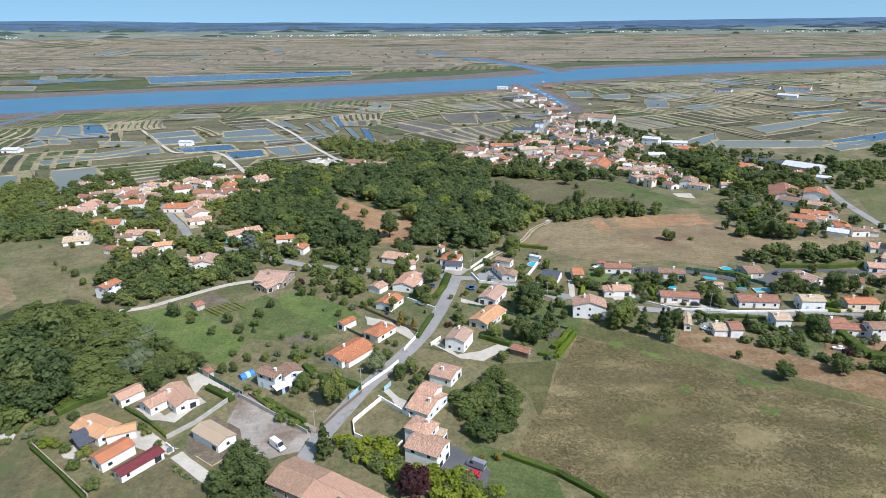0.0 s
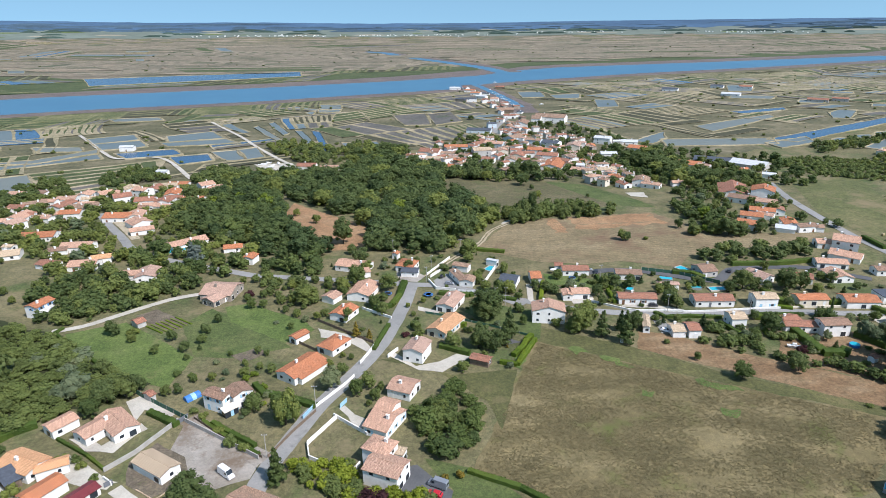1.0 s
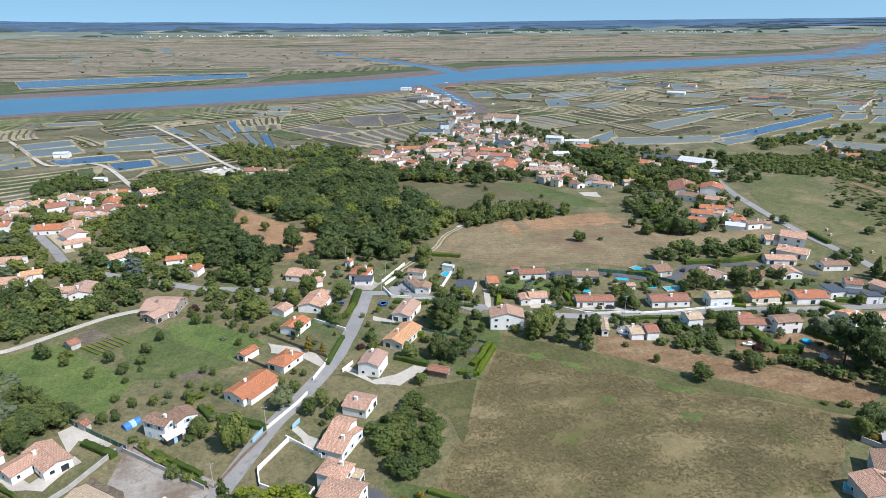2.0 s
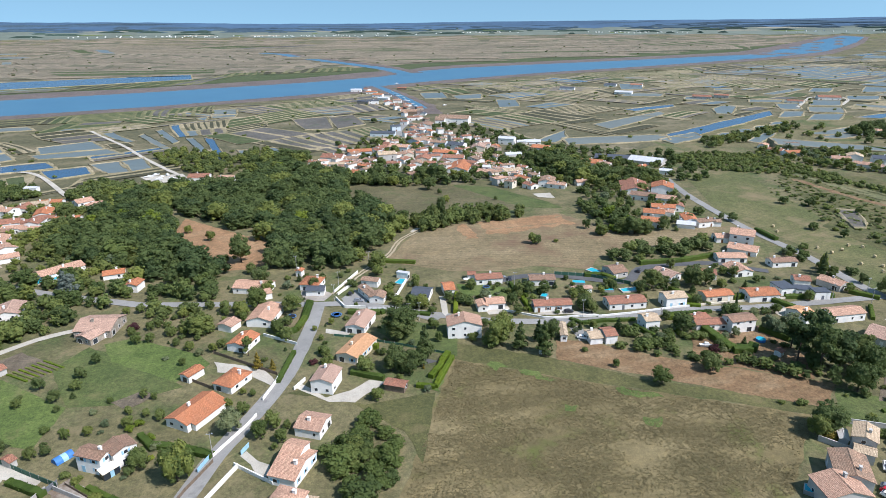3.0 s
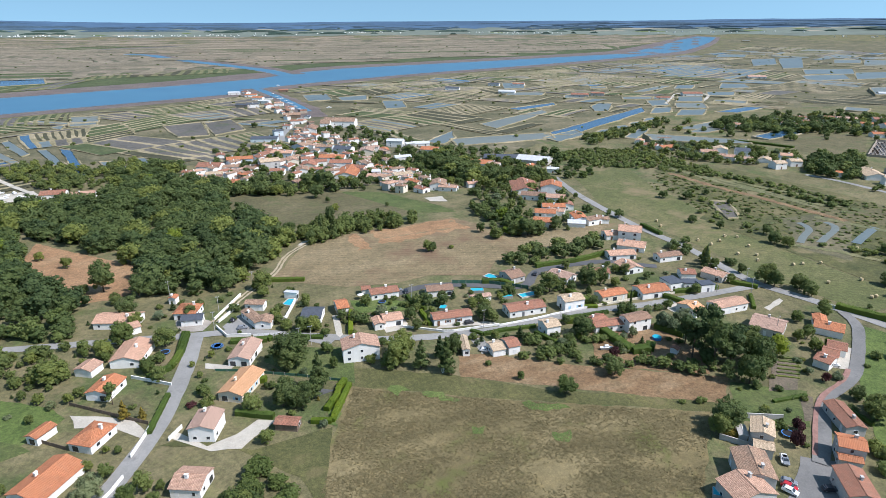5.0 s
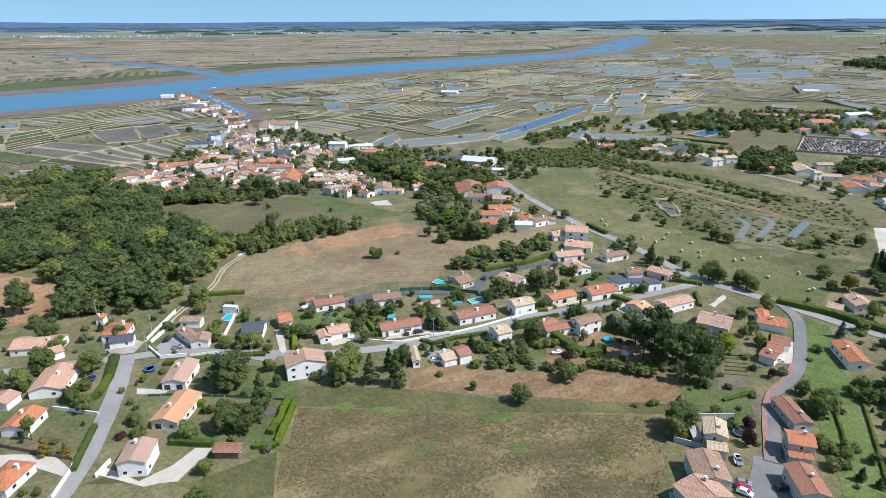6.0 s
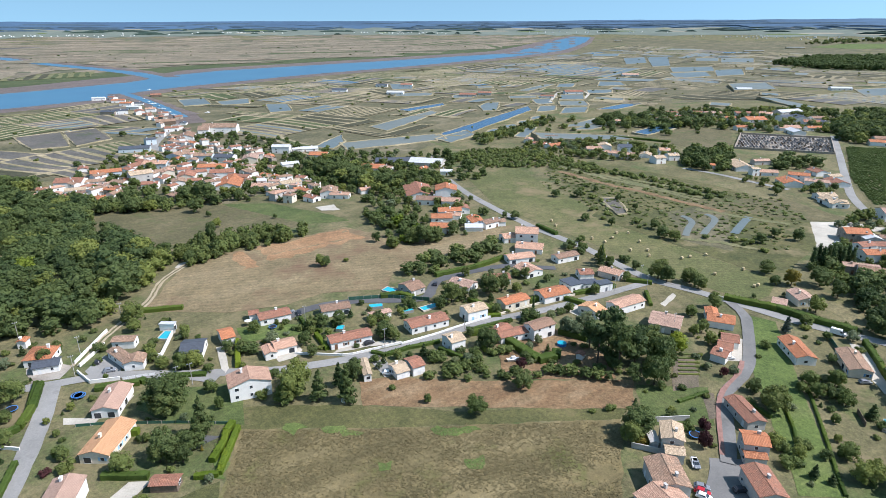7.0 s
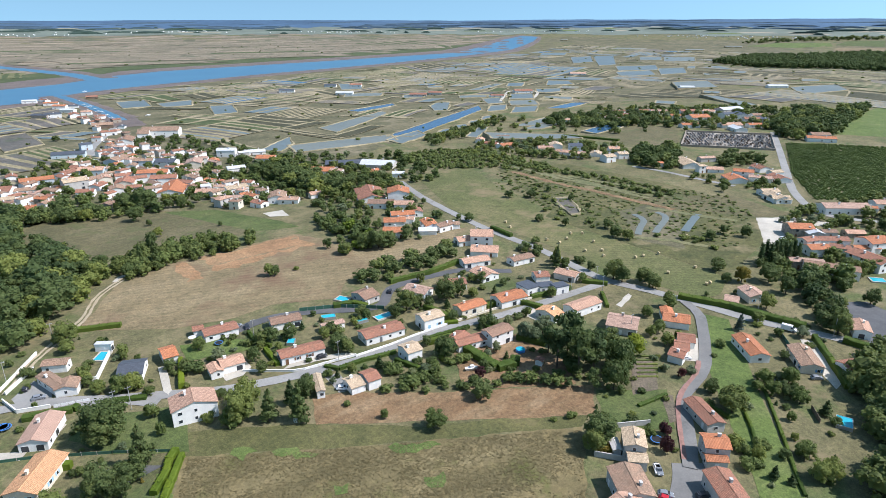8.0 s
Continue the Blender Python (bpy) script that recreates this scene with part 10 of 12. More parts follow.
tree(178.0, 194.9, 11.0, 'pine', 'leafpine', 0.90)
tree(-34.7, 146.8, 11.7, 'cone', 'leafpine', 0.75)
tree(-114.7, 238.8, 6.6, 'round', 'leaf')
tree(-105.0, 232.2, 4.1, 'round', 'leaf')
tree(-82.1, 222.7, 4.8, 'round', 'leaf')
tree(-77.9, 236.7, 4.6, 'round', 'leaf')
tree(-75.5, 246.0, 4.3, 'round', 'leaf')
tree(-79.4, 216.1, 2.8, 'round', 'leaf')
tree(-89.5, 231.8, 5.3, 'round', 'leaf')
tree(-79.1, 192.8, 4.1, 'round', 'leaf')
tree(-75.3, 193.5, 3.3, 'round', 'leaf')
tree(-8.8, 130.5, 9.8, 'round', 'leafred', 1.1)
tree(-36.6, 173.8, 11.2, 'round', 'leafmid')
tree(-47.5, 181.3, 6.6, 'round', 'leafmid', 1.2)
tree(-36.5, 172.8, 11.9, 'willow', 'leafmid', 0.8)
tree(-24.3, 191.9, 8.4, 'round', 'leafgrey', 1.1)
tree(-21.0, 200.5, 4.8, 'round', 'leafmid')
tree(-18.5, 210.5, 2.6, 'round', 'leafmid')
tree(-21.7, 212.3, 2.6, 'round', 'leafmid')
tree(-25.8, 205.5, 3.5, 'round', 'leafmid')
tree(-15.3, 187.1, 6.6, 'round', 'leafmid')
tree(-11.4, 191.1, 6.4, 'round', 'leafmid', 0.9)
tree(-9.0, 183.7, 4.8, 'round', 'leafmid')
tree(-7.5, 189.6, 3.2, 'round', 'leafmid')
tree(-11.0, 180.5, 2.5, 'round', 'leafmid')
tree(-41.3, 261.4, 9.7, 'round', 'leafmid', 1.2)
tree(-32.4, 275.6, 3.8, 'round', 'leafmid')
tree(-25.1, 269.1, 4.5, 'round', 'leafmid')
tree(-28.3, 278.8, 5.0, 'round', 'leafmid')
tree(-19.7, 283.0, 7.5, 'round', 'leafmid')
tree(-74.0, 287.0, 3.7, 'round', 'leafmid')
tree(-68.5, 287.2, 4.4, 'round', 'leafmid')
tree(-61.9, 287.0, 4.1, 'round', 'leafmid')
tree(-56.4, 282.5, 4.5, 'round', 'leafmid')
tree(-50.0, 277.8, 4.8, 'round', 'leafmid')
tree(-61.3, 269.1, 4.3, 'round', 'leafmid')
tree(-67.5, 265.4, 4.2, 'round', 'leafmid')
tree(-52.1, 261.4, 4.6, 'round', 'leafmid')
tree(-47.7, 261.8, 3.6, 'round', 'leafmid')
tree(-41.5, 255.4, 2.8, 'round', 'leafmid')
tree(-64.3, 258.4, 5.1, 'round', 'leafmid')
tree(-59.3, 258.4, 4.5, 'round', 'leafmid')
tree(-48.9, 252.5, 3.5, 'round', 'leafmid')
tree(-55.0, 201.9, 4.4, 'round', 'leafmid')
tree(-50.8, 206.9, 3.0, 'round', 'leafmid')
tree(-46.1, 203.7, 3.9, 'round', 'leafmid')
tree(6.4, 231.2, 4.3, 'round', 'leafmid')
tree(5.6, 244.1, 2.6, 'round', 'leafmid')
tree(27.7, 226.8, 3.0, 'round', 'leafmid')
tree(33.0, 228.7, 2.2, 'round', 'leafmid')
tree(21.7, 270.7, 2.4, 'round', 'leafmid')
tree(10.1, 256.9, 3.1, 'round', 'leafmid')
tree(-11.0, 253.9, 5.6, 'round', 'leafmid')
tree(1.7, 226.4, 2.2, 'bush', 'leafred', 1.3)
tree(-68.0, 271.6, 2.8, 'bush', 'leafred', 1.3)
tree(-17.6, 227.6, 6.9, 'cone', 'leafgold', 0.8)
tree(-12.4, 225.6, 4.6, 'cone', 'leafgold')
tree(40.0, 268.0, 4.5, 'round', 'leafmid', 1.3)
tree(44.9, 263.4, 4.5, 'round', 'leafmid', 1.3)
tree(50.7, 262.8, 4.1, 'round', 'leafmid', 1.3)
tree(37.6, 274.5, 4.2, 'round', 'leafmid', 1.2)
tree(-21.5, 238.2, 8.1, 'pine', 'leafmid', 0.8)
tree(36.3, 240.1, 14.0, 'round', 'leaf', 1.15)
tree(42.0, 220.5, 13.9, 'cone', 'leaf', 0.8)
tree(30.7, 215.1, 10.4, 'round', 'leaf')
tree(36.3, 215.0, 8.0, 'round', 'leaf')
tree(39.0, 218.6, 2.7, 'cone', 'leafgold', 0.8)
tree(19.8, 216.3, 6.8, 'round', 'leafmid', 1.1)
tree(21.4, 198.3, 4.6, 'round', 'leafmid', 1.2)
tree(5.8, 232.9, 3.8, 'round', 'leafmid', 1.3)
tree(3.3, 252.5, 2.6, 'round', 'leafmid')
tree(-7.5, 246.9, 6.5, 'round', 'leafmid')
tree(-11.5, 255.9, 5.7, 'round', 'leafmid')
tree(-25.6, 272.4, 7.8, 'round', 'leafmid')
tree(-33.0, 279.6, 5.6, 'round', 'leafmid')
tree(-20.1, 280.6, 10.7, 'round', 'leafmid')
tree(-5.3, 271.8, 9.1, 'round', 'leafmid')
tree(-15.7, 293.9, 7.2, 'round', 'leafmid')
tree(-34.6, 244.8, 3.9, 'round', 'leafmid')
tree(-44.4, 236.9, 3.4, 'round', 'leafmid')
tree(-50.2, 216.3, 2.8, 'round', 'leafmid')
tree(-53.9, 218.2, 3.6, 'round', 'leafmid')
tree(-56.4, 209.3, 3.1, 'round', 'leafmid')
tree(-63.8, 217.5, 2.4, 'round', 'leafmid')
tree(-65.9, 200.3, 3.8, 'round', 'leafmid')
tree(-72.2, 200.5, 3.4, 'round', 'leafmid')
tree(-43.6, 247.9, 4.3, 'round', 'leafmid')
tree(-104.6, 312.0, 13.8, 'cone', 'leafcedar')
tree(-102.6, 313.7, 11.0, 'pine', 'leafcedar', 0.9)
tree(-111.6, 195.5, 6.2, 'bush', 'leafgrey', 1.3)
tree(-111.2, 201.4, 5.6, 'bush', 'leafgrey', 1.4)
tree(-118.8, 213.4, 4.6, 'bush', 'leafgrey', 1.3)
tree(-97.2, 190.2, 9.1, 'round', 'leaf', 1.1)
tree(-92.3, 193.1, 8.1, 'round', 'leaf', 1.1)
tree(-98.9, 182.4, 7.1, 'round', 'leaf')
tree(-89.7, 196.9, 6.7, 'round', 'leaf')
tree(4.5, 294.8, 6.3, 'round', 'leaf')
tree(9.1, 301.1, 4.9, 'round', 'leaf')
tree(-15.5, 327.7, 10.4, 'round', 'leaf')
tree(-19.2, 306.3, 9.9, 'round', 'leaf')
tree(-30.8, 341.1, 16.0, 'round', 'leaf', 0.9)
tree(-39.1, 341.4, 5.4, 'round', 'leaf')
tree(-24.7, 322.1, 5.6, 'round', 'leaf')
tree(-66.3, 408.3, 5.5, 'round', 'leafmid')
tree(-51.0, 387.1, 6.5, 'round', 'leafmid')
tree(-41.0, 328.7, 4.2, 'round', 'leafmid')
tree(36.9, 313.2, 10.0, 'round', 'leafmid')
tree(126.1, 328.8, 6.7, 'round', 'leafmid')
tree(139.2, 328.1, 2.1, 'round', 'leafmid', 1.6)
tree(102.3, 438.5, 6.5, 'round', 'leafmid')
tree(54.1, 451.3, 4.7, 'round', 'leafmid')
tree(85.8, 376.1, 16.0, 'cone', 'leaf', 0.6)
tree(81.3, 388.1, 13.1, 'cone', 'leaf', 0.5)
tree(-226.0, 327.8, 2.5, 'round', 'leafmid')
tree(-207.2, 327.0, 4.0, 'round', 'leafmid')
tree(-182.0, 284.3, 4.6, 'round', 'leafmid')
tree(-191.9, 291.9, 3.2, 'round', 'leafmid')
tree(-200.9, 300.0, 2.8, 'round', 'leafmid')
tree(-152.6, 290.7, 5.6, 'round', 'leafmid')
tree(-154.9, 283.4, 6.0, 'round', 'leafmid')
tree(-172.5, 273.5, 4.0, 'round', 'leafmid')
tree(-132.6, 158.5, 2.2, 'bush', 'leafmid')
tree(-131.7, 159.9, 2.2, 'bush', 'leafmid')
tree(-123.1, 154.3, 2.5, 'bush', 'leafmid')
tree(-119.7, 152.9, 2.2, 'bush', 'leafmid')
tree(-115.5, 152.8, 2.8, 'bush', 'leafmid')
tree(-111.5, 150.2, 3.1, 'bush', 'leafmid')
tree(-104.9, 142.8, 3.1, 'bush', 'leafmid')
tree(-95.1, 134.7, 3.7, 'bush', 'leafmid')
tree(-104.5, 148.1, 3.5, 'bush', 'leafmid')
tree(-97.3, 160.6, 3.0, 'bush', 'leafmid')
tree(-93.8, 160.5, 2.7, 'bush', 'leafmid')
tree(-90.8, 157.7, 2.3, 'bush', 'leafmid')
tree(-85.0, 152.3, 2.3, 'bush', 'leafmid')
tree(-72.5, 139.4, 1.3, 'bush', 'leafgrey')
tree(-70.4, 138.0, 1.3, 'bush', 'leafgrey')
tree(-68.3, 136.4, 1.3, 'bush', 'leafgrey')
tree(-75.2, 141.1, 1.3, 'bush', 'leafgrey')
tree(-62.9, 178.3, 2.5, 'bush', 'leafmid')
tree(-56.1, 170.1, 2.8, 'bush', 'leafmid')
tree(-51.0, 164.0, 3.8, 'bush', 'leafmid')
tree(-46.8, 161.0, 3.1, 'bush', 'leafmid')
tree(-66.8, 181.7, 2.2, 'bush', 'leafmid')
tree(14.7, 144.2, 2.7, 'bush', 'leafgold', 0.7)
tree(10.7, 144.2, 1.7, 'bush', 'leafgold')
tree(11.8, 131.4, 2.4, 'bush', 'leafgold')
tree(35.7, 238.7, 10.6, 'round', 'leaf', 1.15)
tree(39.8, 216.5, 10.4, 'cone', 'leaf', 0.85)
tree(50.2, 243.0, 5.0, 'round', 'leafmid', 1.1)
tree(49.8, 231.9, 4.9, 'round', 'leafmid', 0.8)
tree(29.1, 214.9, 6.9, 'round', 'leaf', 1.1)
tree(34.5, 211.3, 6.1, 'round', 'leaf')
tree(25.9, 227.3, 2.7, 'round', 'leaf')
tree(25.2, 232.0, 1.8, 'round', 'leaf')
tree(32.6, 212.2, 4.6, 'round', 'leaf')
tree(40.1, 213.5, 2.1, 'cone', 'leafgold', 0.8)
tree(37.7, 276.0, 4.5, 'round', 'leafmid', 1.1)
tree(46.0, 265.2, 6.2, 'round', 'leafmid', 1.2)
tree(49.7, 262.4, 7.0, 'round', 'leafmid')
tree(39.7, 268.0, 4.5, 'round', 'leafmid', 1.3)
tree(52.6, 256.0, 3.8, 'round', 'leafmid', 1.2)
tree(21.3, 284.2, 2.4, 'round', 'leafmid')
tree(51.6, 289.0, 5.5, 'round', 'leafmid')
tree(33.5, 314.0, 3.7, 'round', 'leafmid')
tree(35.8, 303.9, 5.5, 'round', 'leafmid', 1.3)
tree(55.1, 281.3, 3.3, 'round', 'leafmid')
tree(62.3, 268.4, 4.7, 'round', 'leaf', 1.2)
tree(66.5, 262.9, 5.4, 'round', 'leaf')
tree(77.0, 280.2, 2.3, 'round', 'leaf')
tree(84.8, 277.6, 2.7, 'round', 'leaf')
tree(85.2, 272.8, 2.7, 'round', 'leaf')
tree(91.2, 268.3, 2.7, 'round', 'leaf', 1.5)
tree(93.3, 262.4, 3.5, 'round', 'leaf')
tree(99.3, 266.0, 6.6, 'round', 'leaf', 1.3)
tree(95.0, 266.5, 5.8, 'round', 'leaf', 1.2)
tree(106.3, 263.4, 6.7, 'round', 'leaf')
tree(88.4, 255.8, 6.4, 'round', 'leaf')
tree(87.8, 246.6, 4.8, 'round', 'leaf')
tree(71.1, 224.3, 12.4, 'round', 'leafmid')
tree(76.0, 229.9, 10.5, 'round', 'leafmid')
tree(78.5, 218.7, 11.6, 'cone', 'leaf', 0.9)
tree(85.7, 213.1, 14.0, 'cone', 'leafpine', 0.75)
tree(87.5, 223.1, 9.1, 'cone', 'leafpine', 0.8)
tree(94.1, 224.2, 8.3, 'round', 'leaf', 0.9)
tree(69.2, 224.0, 5.1, 'bush', 'leafmid', 1.3)
tree(63.5, 230.2, 3.4, 'bush', 'leafmid', 1.1)
tree(120.8, 258.2, 5.2, 'round', 'leaf', 1.1)
tree(116.9, 244.3, 7.8, 'round', 'leaf', 1.1)
tree(118.4, 240.5, 6.6, 'round', 'leaf')
tree(138.3, 263.6, 5.4, 'round', 'leaf', 1.1)
tree(138.8, 259.9, 5.0, 'round', 'leaf')
tree(156.4, 256.5, 10.6, 'round', 'leaf', 1.1)
tree(149.6, 255.0, 6.3, 'round', 'leaf')
tree(165.8, 252.9, 5.5, 'round', 'leaf')
tree(163.6, 258.1, 5.6, 'round', 'leaf')
tree(133.0, 244.1, 4.0, 'round', 'leafgrey', 0.6)
tree(143.9, 240.5, 3.6, 'round', 'leafgrey')
tree(177.0, 255.2, 10.9, 'round', 'leaf', 1.1)
tree(182.9, 254.4, 8.8, 'round', 'leaf')
tree(201.5, 260.3, 5.9, 'round', 'leaf')
tree(179.1, 277.3, 5.5, 'round', 'leaf')
tree(181.3, 230.8, 7.0, 'column', 'leafpine', 0.55)
tree(139.1, 187.5, 7.3, 'round', 'leaf', 1.1)
tree(116.9, 184.5, 6.7, 'round', 'leafmid', 1.15)
tree(107.3, 198.3, 3.6, 'round', 'leafmid', 0.9)
tree(101.6, 211.1, 1.8, 'round', 'leafmid', 1.6)
tree(148.4, 164.9, 1.4, 'bush', 'leafmid', 1.2)
tree(154.0, 162.4, 2.5, 'bush', 'leafmid', 1.2)
tree(146.4, 216.4, 8.9, 'round', 'leaf', 1.1)
tree(142.4, 195.6, 3.7, 'round', 'leaf')
tree(150.7, 200.7, 4.5, 'round', 'leaf')
tree(146.7, 197.7, 4.5, 'round', 'leafred')
tree(170.3, 214.5, 4.0, 'round', 'leafgrey', 1.4)
tree(182.1, 220.5, 4.5, 'round', 'leafgrey')
tree(179.1, 207.8, 8.0, 'round', 'leafgrey')
tree(180.1, 204.2, 6.7, 'round', 'leafgrey')
tree(187.7, 207.0, 8.1, 'round', 'leafgrey')
tree(193.1, 221.8, 4.6, 'round', 'leafmid')
tree(216.3, 228.9, 5.3, 'round', 'leafmid')
tree(240.0, 231.0, 5.0, 'round', 'leafmid')
tree(246.6, 253.1, 10.5, 'round', 'leafmid', 0.5)
tree(250.0, 250.4, 4.8, 'round', 'leafmid')
tree(243.7, 250.5, 12.6, 'cone', 'leafpine', 0.5)
tree(254.6, 224.1, 10.5, 'round', 'leaf', 1.1)
tree(255.1, 219.5, 9.0, 'round', 'leaf')
tree(263.7, 213.0, 8.1, 'round', 'leaf', 1.2)
tree(261.2, 206.6, 8.0, 'round', 'leaf')
tree(261.1, 205.0, 5.7, 'round', 'leaf')
tree(254.4, 237.7, 5.6, 'round', 'leaf')
tree(248.8, 189.6, 7.6, 'round', 'leafmid')
tree(233.9, 190.6, 5.4, 'round', 'leafmid')
tree(204.2, 174.8, 7.7, 'round', 'leafbright', 1.1)
tree(224.6, 178.9, 6.0, 'round', 'leafmid')
tree(219.2, 171.5, 5.8, 'round', 'leafmid')
tree(219.8, 179.5, 5.1, 'round', 'leafmid')
tree(226.7, 171.4, 3.9, 'round', 'leafmid')
tree(202.5, 154.9, 4.0, 'round', 'leafred')
tree(207.6, 154.7, 3.3, 'bush', 'leafgrey')
tree(151.9, 150.1, 10.2, 'round', 'leaf')
tree(146.5, 147.8, 7.8, 'round', 'leaf')
tree(156.1, 150.2, 6.9, 'round', 'leaf')
tree(149.1, 145.8, 3.4, 'bush', 'leafgold', 1.2)
tree(164.2, 144.0, 2.4, 'bush', 'leafmid')
tree(166.2, 142.4, 3.0, 'bush', 'leafmid')
tree(165.3, 133.2, 1.7, 'bush', 'leafmid')
tree(163.1, 134.9, 6.6, 'bush', 'leafred', 0.5)
tree(169.6, 139.8, 5.1, 'bush', 'leafred', 0.6)
tree(201.9, 143.5, 5.6, 'round', 'leaf', 1.15)
tree(196.9, 133.3, 9.5, 'round', 'leaf', 1.15)
tree(198.4, 136.0, 6.9, 'round', 'leaf')
tree(181.5, 124.0, 4.2, 'bush', 'leafmid')
tree(181.0, 121.2, 3.9, 'bush', 'leafmid')
tree(175.2, 116.6, 4.1, 'bush', 'leafmid')
tree(187.4, 119.5, 3.2, 'bush', 'leafmid')
tree(252.7, 160.4, 7.4, 'cone', 'leafcedar', 0.9)
tree(265.9, 159.6, 5.2, 'round', 'leafmid', 1.2)
tree(221.1, 135.2, 6.3, 'round', 'leafmid', 1.1)
tree(216.6, 130.1, 5.9, 'round', 'leafmid', 1.1)
tree(228.1, 129.9, 7.0, 'round', 'leafmid', 1.1)
tree(219.0, 122.1, 6.1, 'round', 'leafmid', 1.2)
tree(207.4, 119.6, 3.6, 'round', 'leafmid')
tree(198.1, 114.6, 2.9, 'round', 'leafmid')
tree(192.7, 109.0, 5.6, 'round', 'leafmid', 1.2)
tree(186.1, 102.5, 7.0, 'round', 'leafmid', 1.1)
tree(188.5, 100.6, 7.0, 'round', 'leafmid')
tree(281.8, 135.1, 11.1, 'column', 'leaf', 0.75)
tree(280.8, 134.7, 11.1, 'round', 'leaf', 0.9)
tree(331.1, 190.9, 11.5, 'column', 'leafpine')
tree(336.1, 191.0, 11.6, 'column', 'leafpine')
tree(334.8, 188.0, 11.5, 'column', 'leafpine')
tree(339.8, 188.1, 11.6, 'column', 'leafpine')
tree(338.5, 185.2, 11.5, 'column', 'leafpine')
tree(343.6, 185.3, 11.6, 'column', 'leafpine')
tree(342.2, 182.4, 11.5, 'column', 'leafpine')
tree(347.4, 182.4, 11.6, 'column', 'leafpine')
tree(345.9, 179.5, 11.5, 'column', 'leafpine')
tree(300.7, 184.8, 8.9, 'round', 'leafgold')
tree(280.5, 163.2, 8.2, 'round', 'leafmid', 1.1)
tree(294.9, 189.2, 5.4, 'round', 'leaf')
tree(305.0, 199.2, 7.0, 'round', 'leaf', 1.3)
tree(311.1, 176.9, 9.8, 'round', 'leaf', 1.1)
tree(304.3, 165.8, 9.4, 'round', 'leaf')
tree(285.6, 180.0, 2.2, 'round', 'leaf')
tree(272.4, 186.2, 2.6, 'round', 'leaf')
tree(293.0, 309.3, 5.0, 'round', 'leaf', 1.4)
tree(298.8, 293.8, 5.5, 'round', 'leaf')
tree(315.0, 274.8, 6.5, 'round', 'leaf', 1.2)
tree(306.5, 262.1, 7.9, 'round', 'leaf', 1.1)
tree(307.6, 255.2, 6.8, 'round', 'leaf', 1.2)
tree(337.9, 308.9, 4.7, 'round', 'leaf')
tree(344.6, 329.2, 4.9, 'round', 'leaf')
tree(348.6, 354.0, 5.1, 'round', 'leaf')
tree(327.9, 350.8, 6.2, 'round', 'leaf', 1.3)
tree(315.5, 360.6, 5.6, 'round', 'leaf', 1.4)
tree(345.0, 226.9, 6.7, 'round', 'leaf', 1.2)
tree(366.5, 216.7, 7.8, 'round', 'leaf')
tree(360.8, 227.3, 6.3, 'round', 'leaf')
tree(127.6, 328.0, 6.0, 'round', 'leaf', 1.1)
tree(139.4, 327.9, 1.9, 'round', 'leaf', 1.7)
tree(125.2, 414.5, 5.4, 'round', 'leaf', 0.6)
tree(90.7, 404.9, 13.5, 'round', 'leaf', 0.55)
tree(85.9, 402.8, 7.4, 'round', 'leaf', 0.6)
tree(82.3, 393.5, 10.7, 'cone', 'leafpine', 0.6)
tree(89.5, 406.0, 12.3, 'cone', 'leafpine', 0.5)
tree(77.8, 391.7, 8.0, 'cone', 'leafpine', 0.7)
tree(63.5, 393.1, 9.4, 'round', 'leaf', 1.1)
tree(69.3, 382.4, 8.3, 'round', 'leaf', 1.1)
tree(72.7, 374.0, 7.8, 'round', 'leaf', 1.1)
tree(92.8, 390.1, 8.3, 'round', 'leaf')
tree(101.1, 388.7, 7.4, 'round', 'leaf')
tree(109.5, 387.0, 7.0, 'round', 'leaf')
tree(118.1, 385.2, 6.1, 'round', 'leaf')
tree(129.2, 381.2, 4.6, 'round', 'leaf')
tree(100.7, 488.0, 10.6, 'round', 'leaf', 1.2)
tree(65.3, 514.3, 11.1, 'round', 'leaf', 1.2)
tree(47.0, 521.5, 8.6, 'round', 'leaf', 1.1)
tree(63.4, 524.5, 10.1, 'round', 'leaf', 1.2)
tree(104.9, 469.3, 4.6, 'round', 'leaf')
tree(138.9, 494.0, 4.4, 'round', 'leaf')
tree(138.3, 434.9, 3.4, 'round', 'leaf')
tree(166.7, 346.7, 6.6, 'round', 'leaf')
tree(169.3, 332.7, 7.4, 'round', 'leaf', 1.1)
tree(183.3, 332.7, 10.1, 'round', 'leaf', 1.2)
tree(188.1, 328.8, 11.1, 'round', 'leaf', 1.2)
tree(195.4, 328.8, 9.2, 'round', 'leaf', 1.2)
tree(208.1, 330.8, 8.9, 'round', 'leaf')
tree(170.2, 334.3, 5.5, 'round', 'leafbright', 1.5)
tree(232.3, 341.9, 5.5, 'round', 'leaf')
tree(258.2, 335.7, 5.6, 'round', 'leaf', 1.3)
tree(254.7, 341.3, 4.5, 'round', 'leaf')
tree(261.9, 387.9, 4.3, 'round', 'leaf')
tree(276.0, 447.5, 6.8, 'round', 'leaf')
tree(249.3, 449.1, 8.0, 'round', 'leaf', 1.2)
tree(253.4, 473.1, 9.0, 'round', 'leaf')
tree(312.5, 507.0, 6.9, 'round', 'leaf')
tree(468.4, 594.1, 7.7, 'round', 'leaf')
tree(598.8, 493.0, 4.8, 'round', 'leaf')
tree(627.6, 599.2, 15.3, 'round', 'leaf')
tree(655.7, 537.1, 12.6, 'round', 'leaf', 1.3)
tree(662.8, 509.4, 13.3, 'round', 'leaf', 1.3)
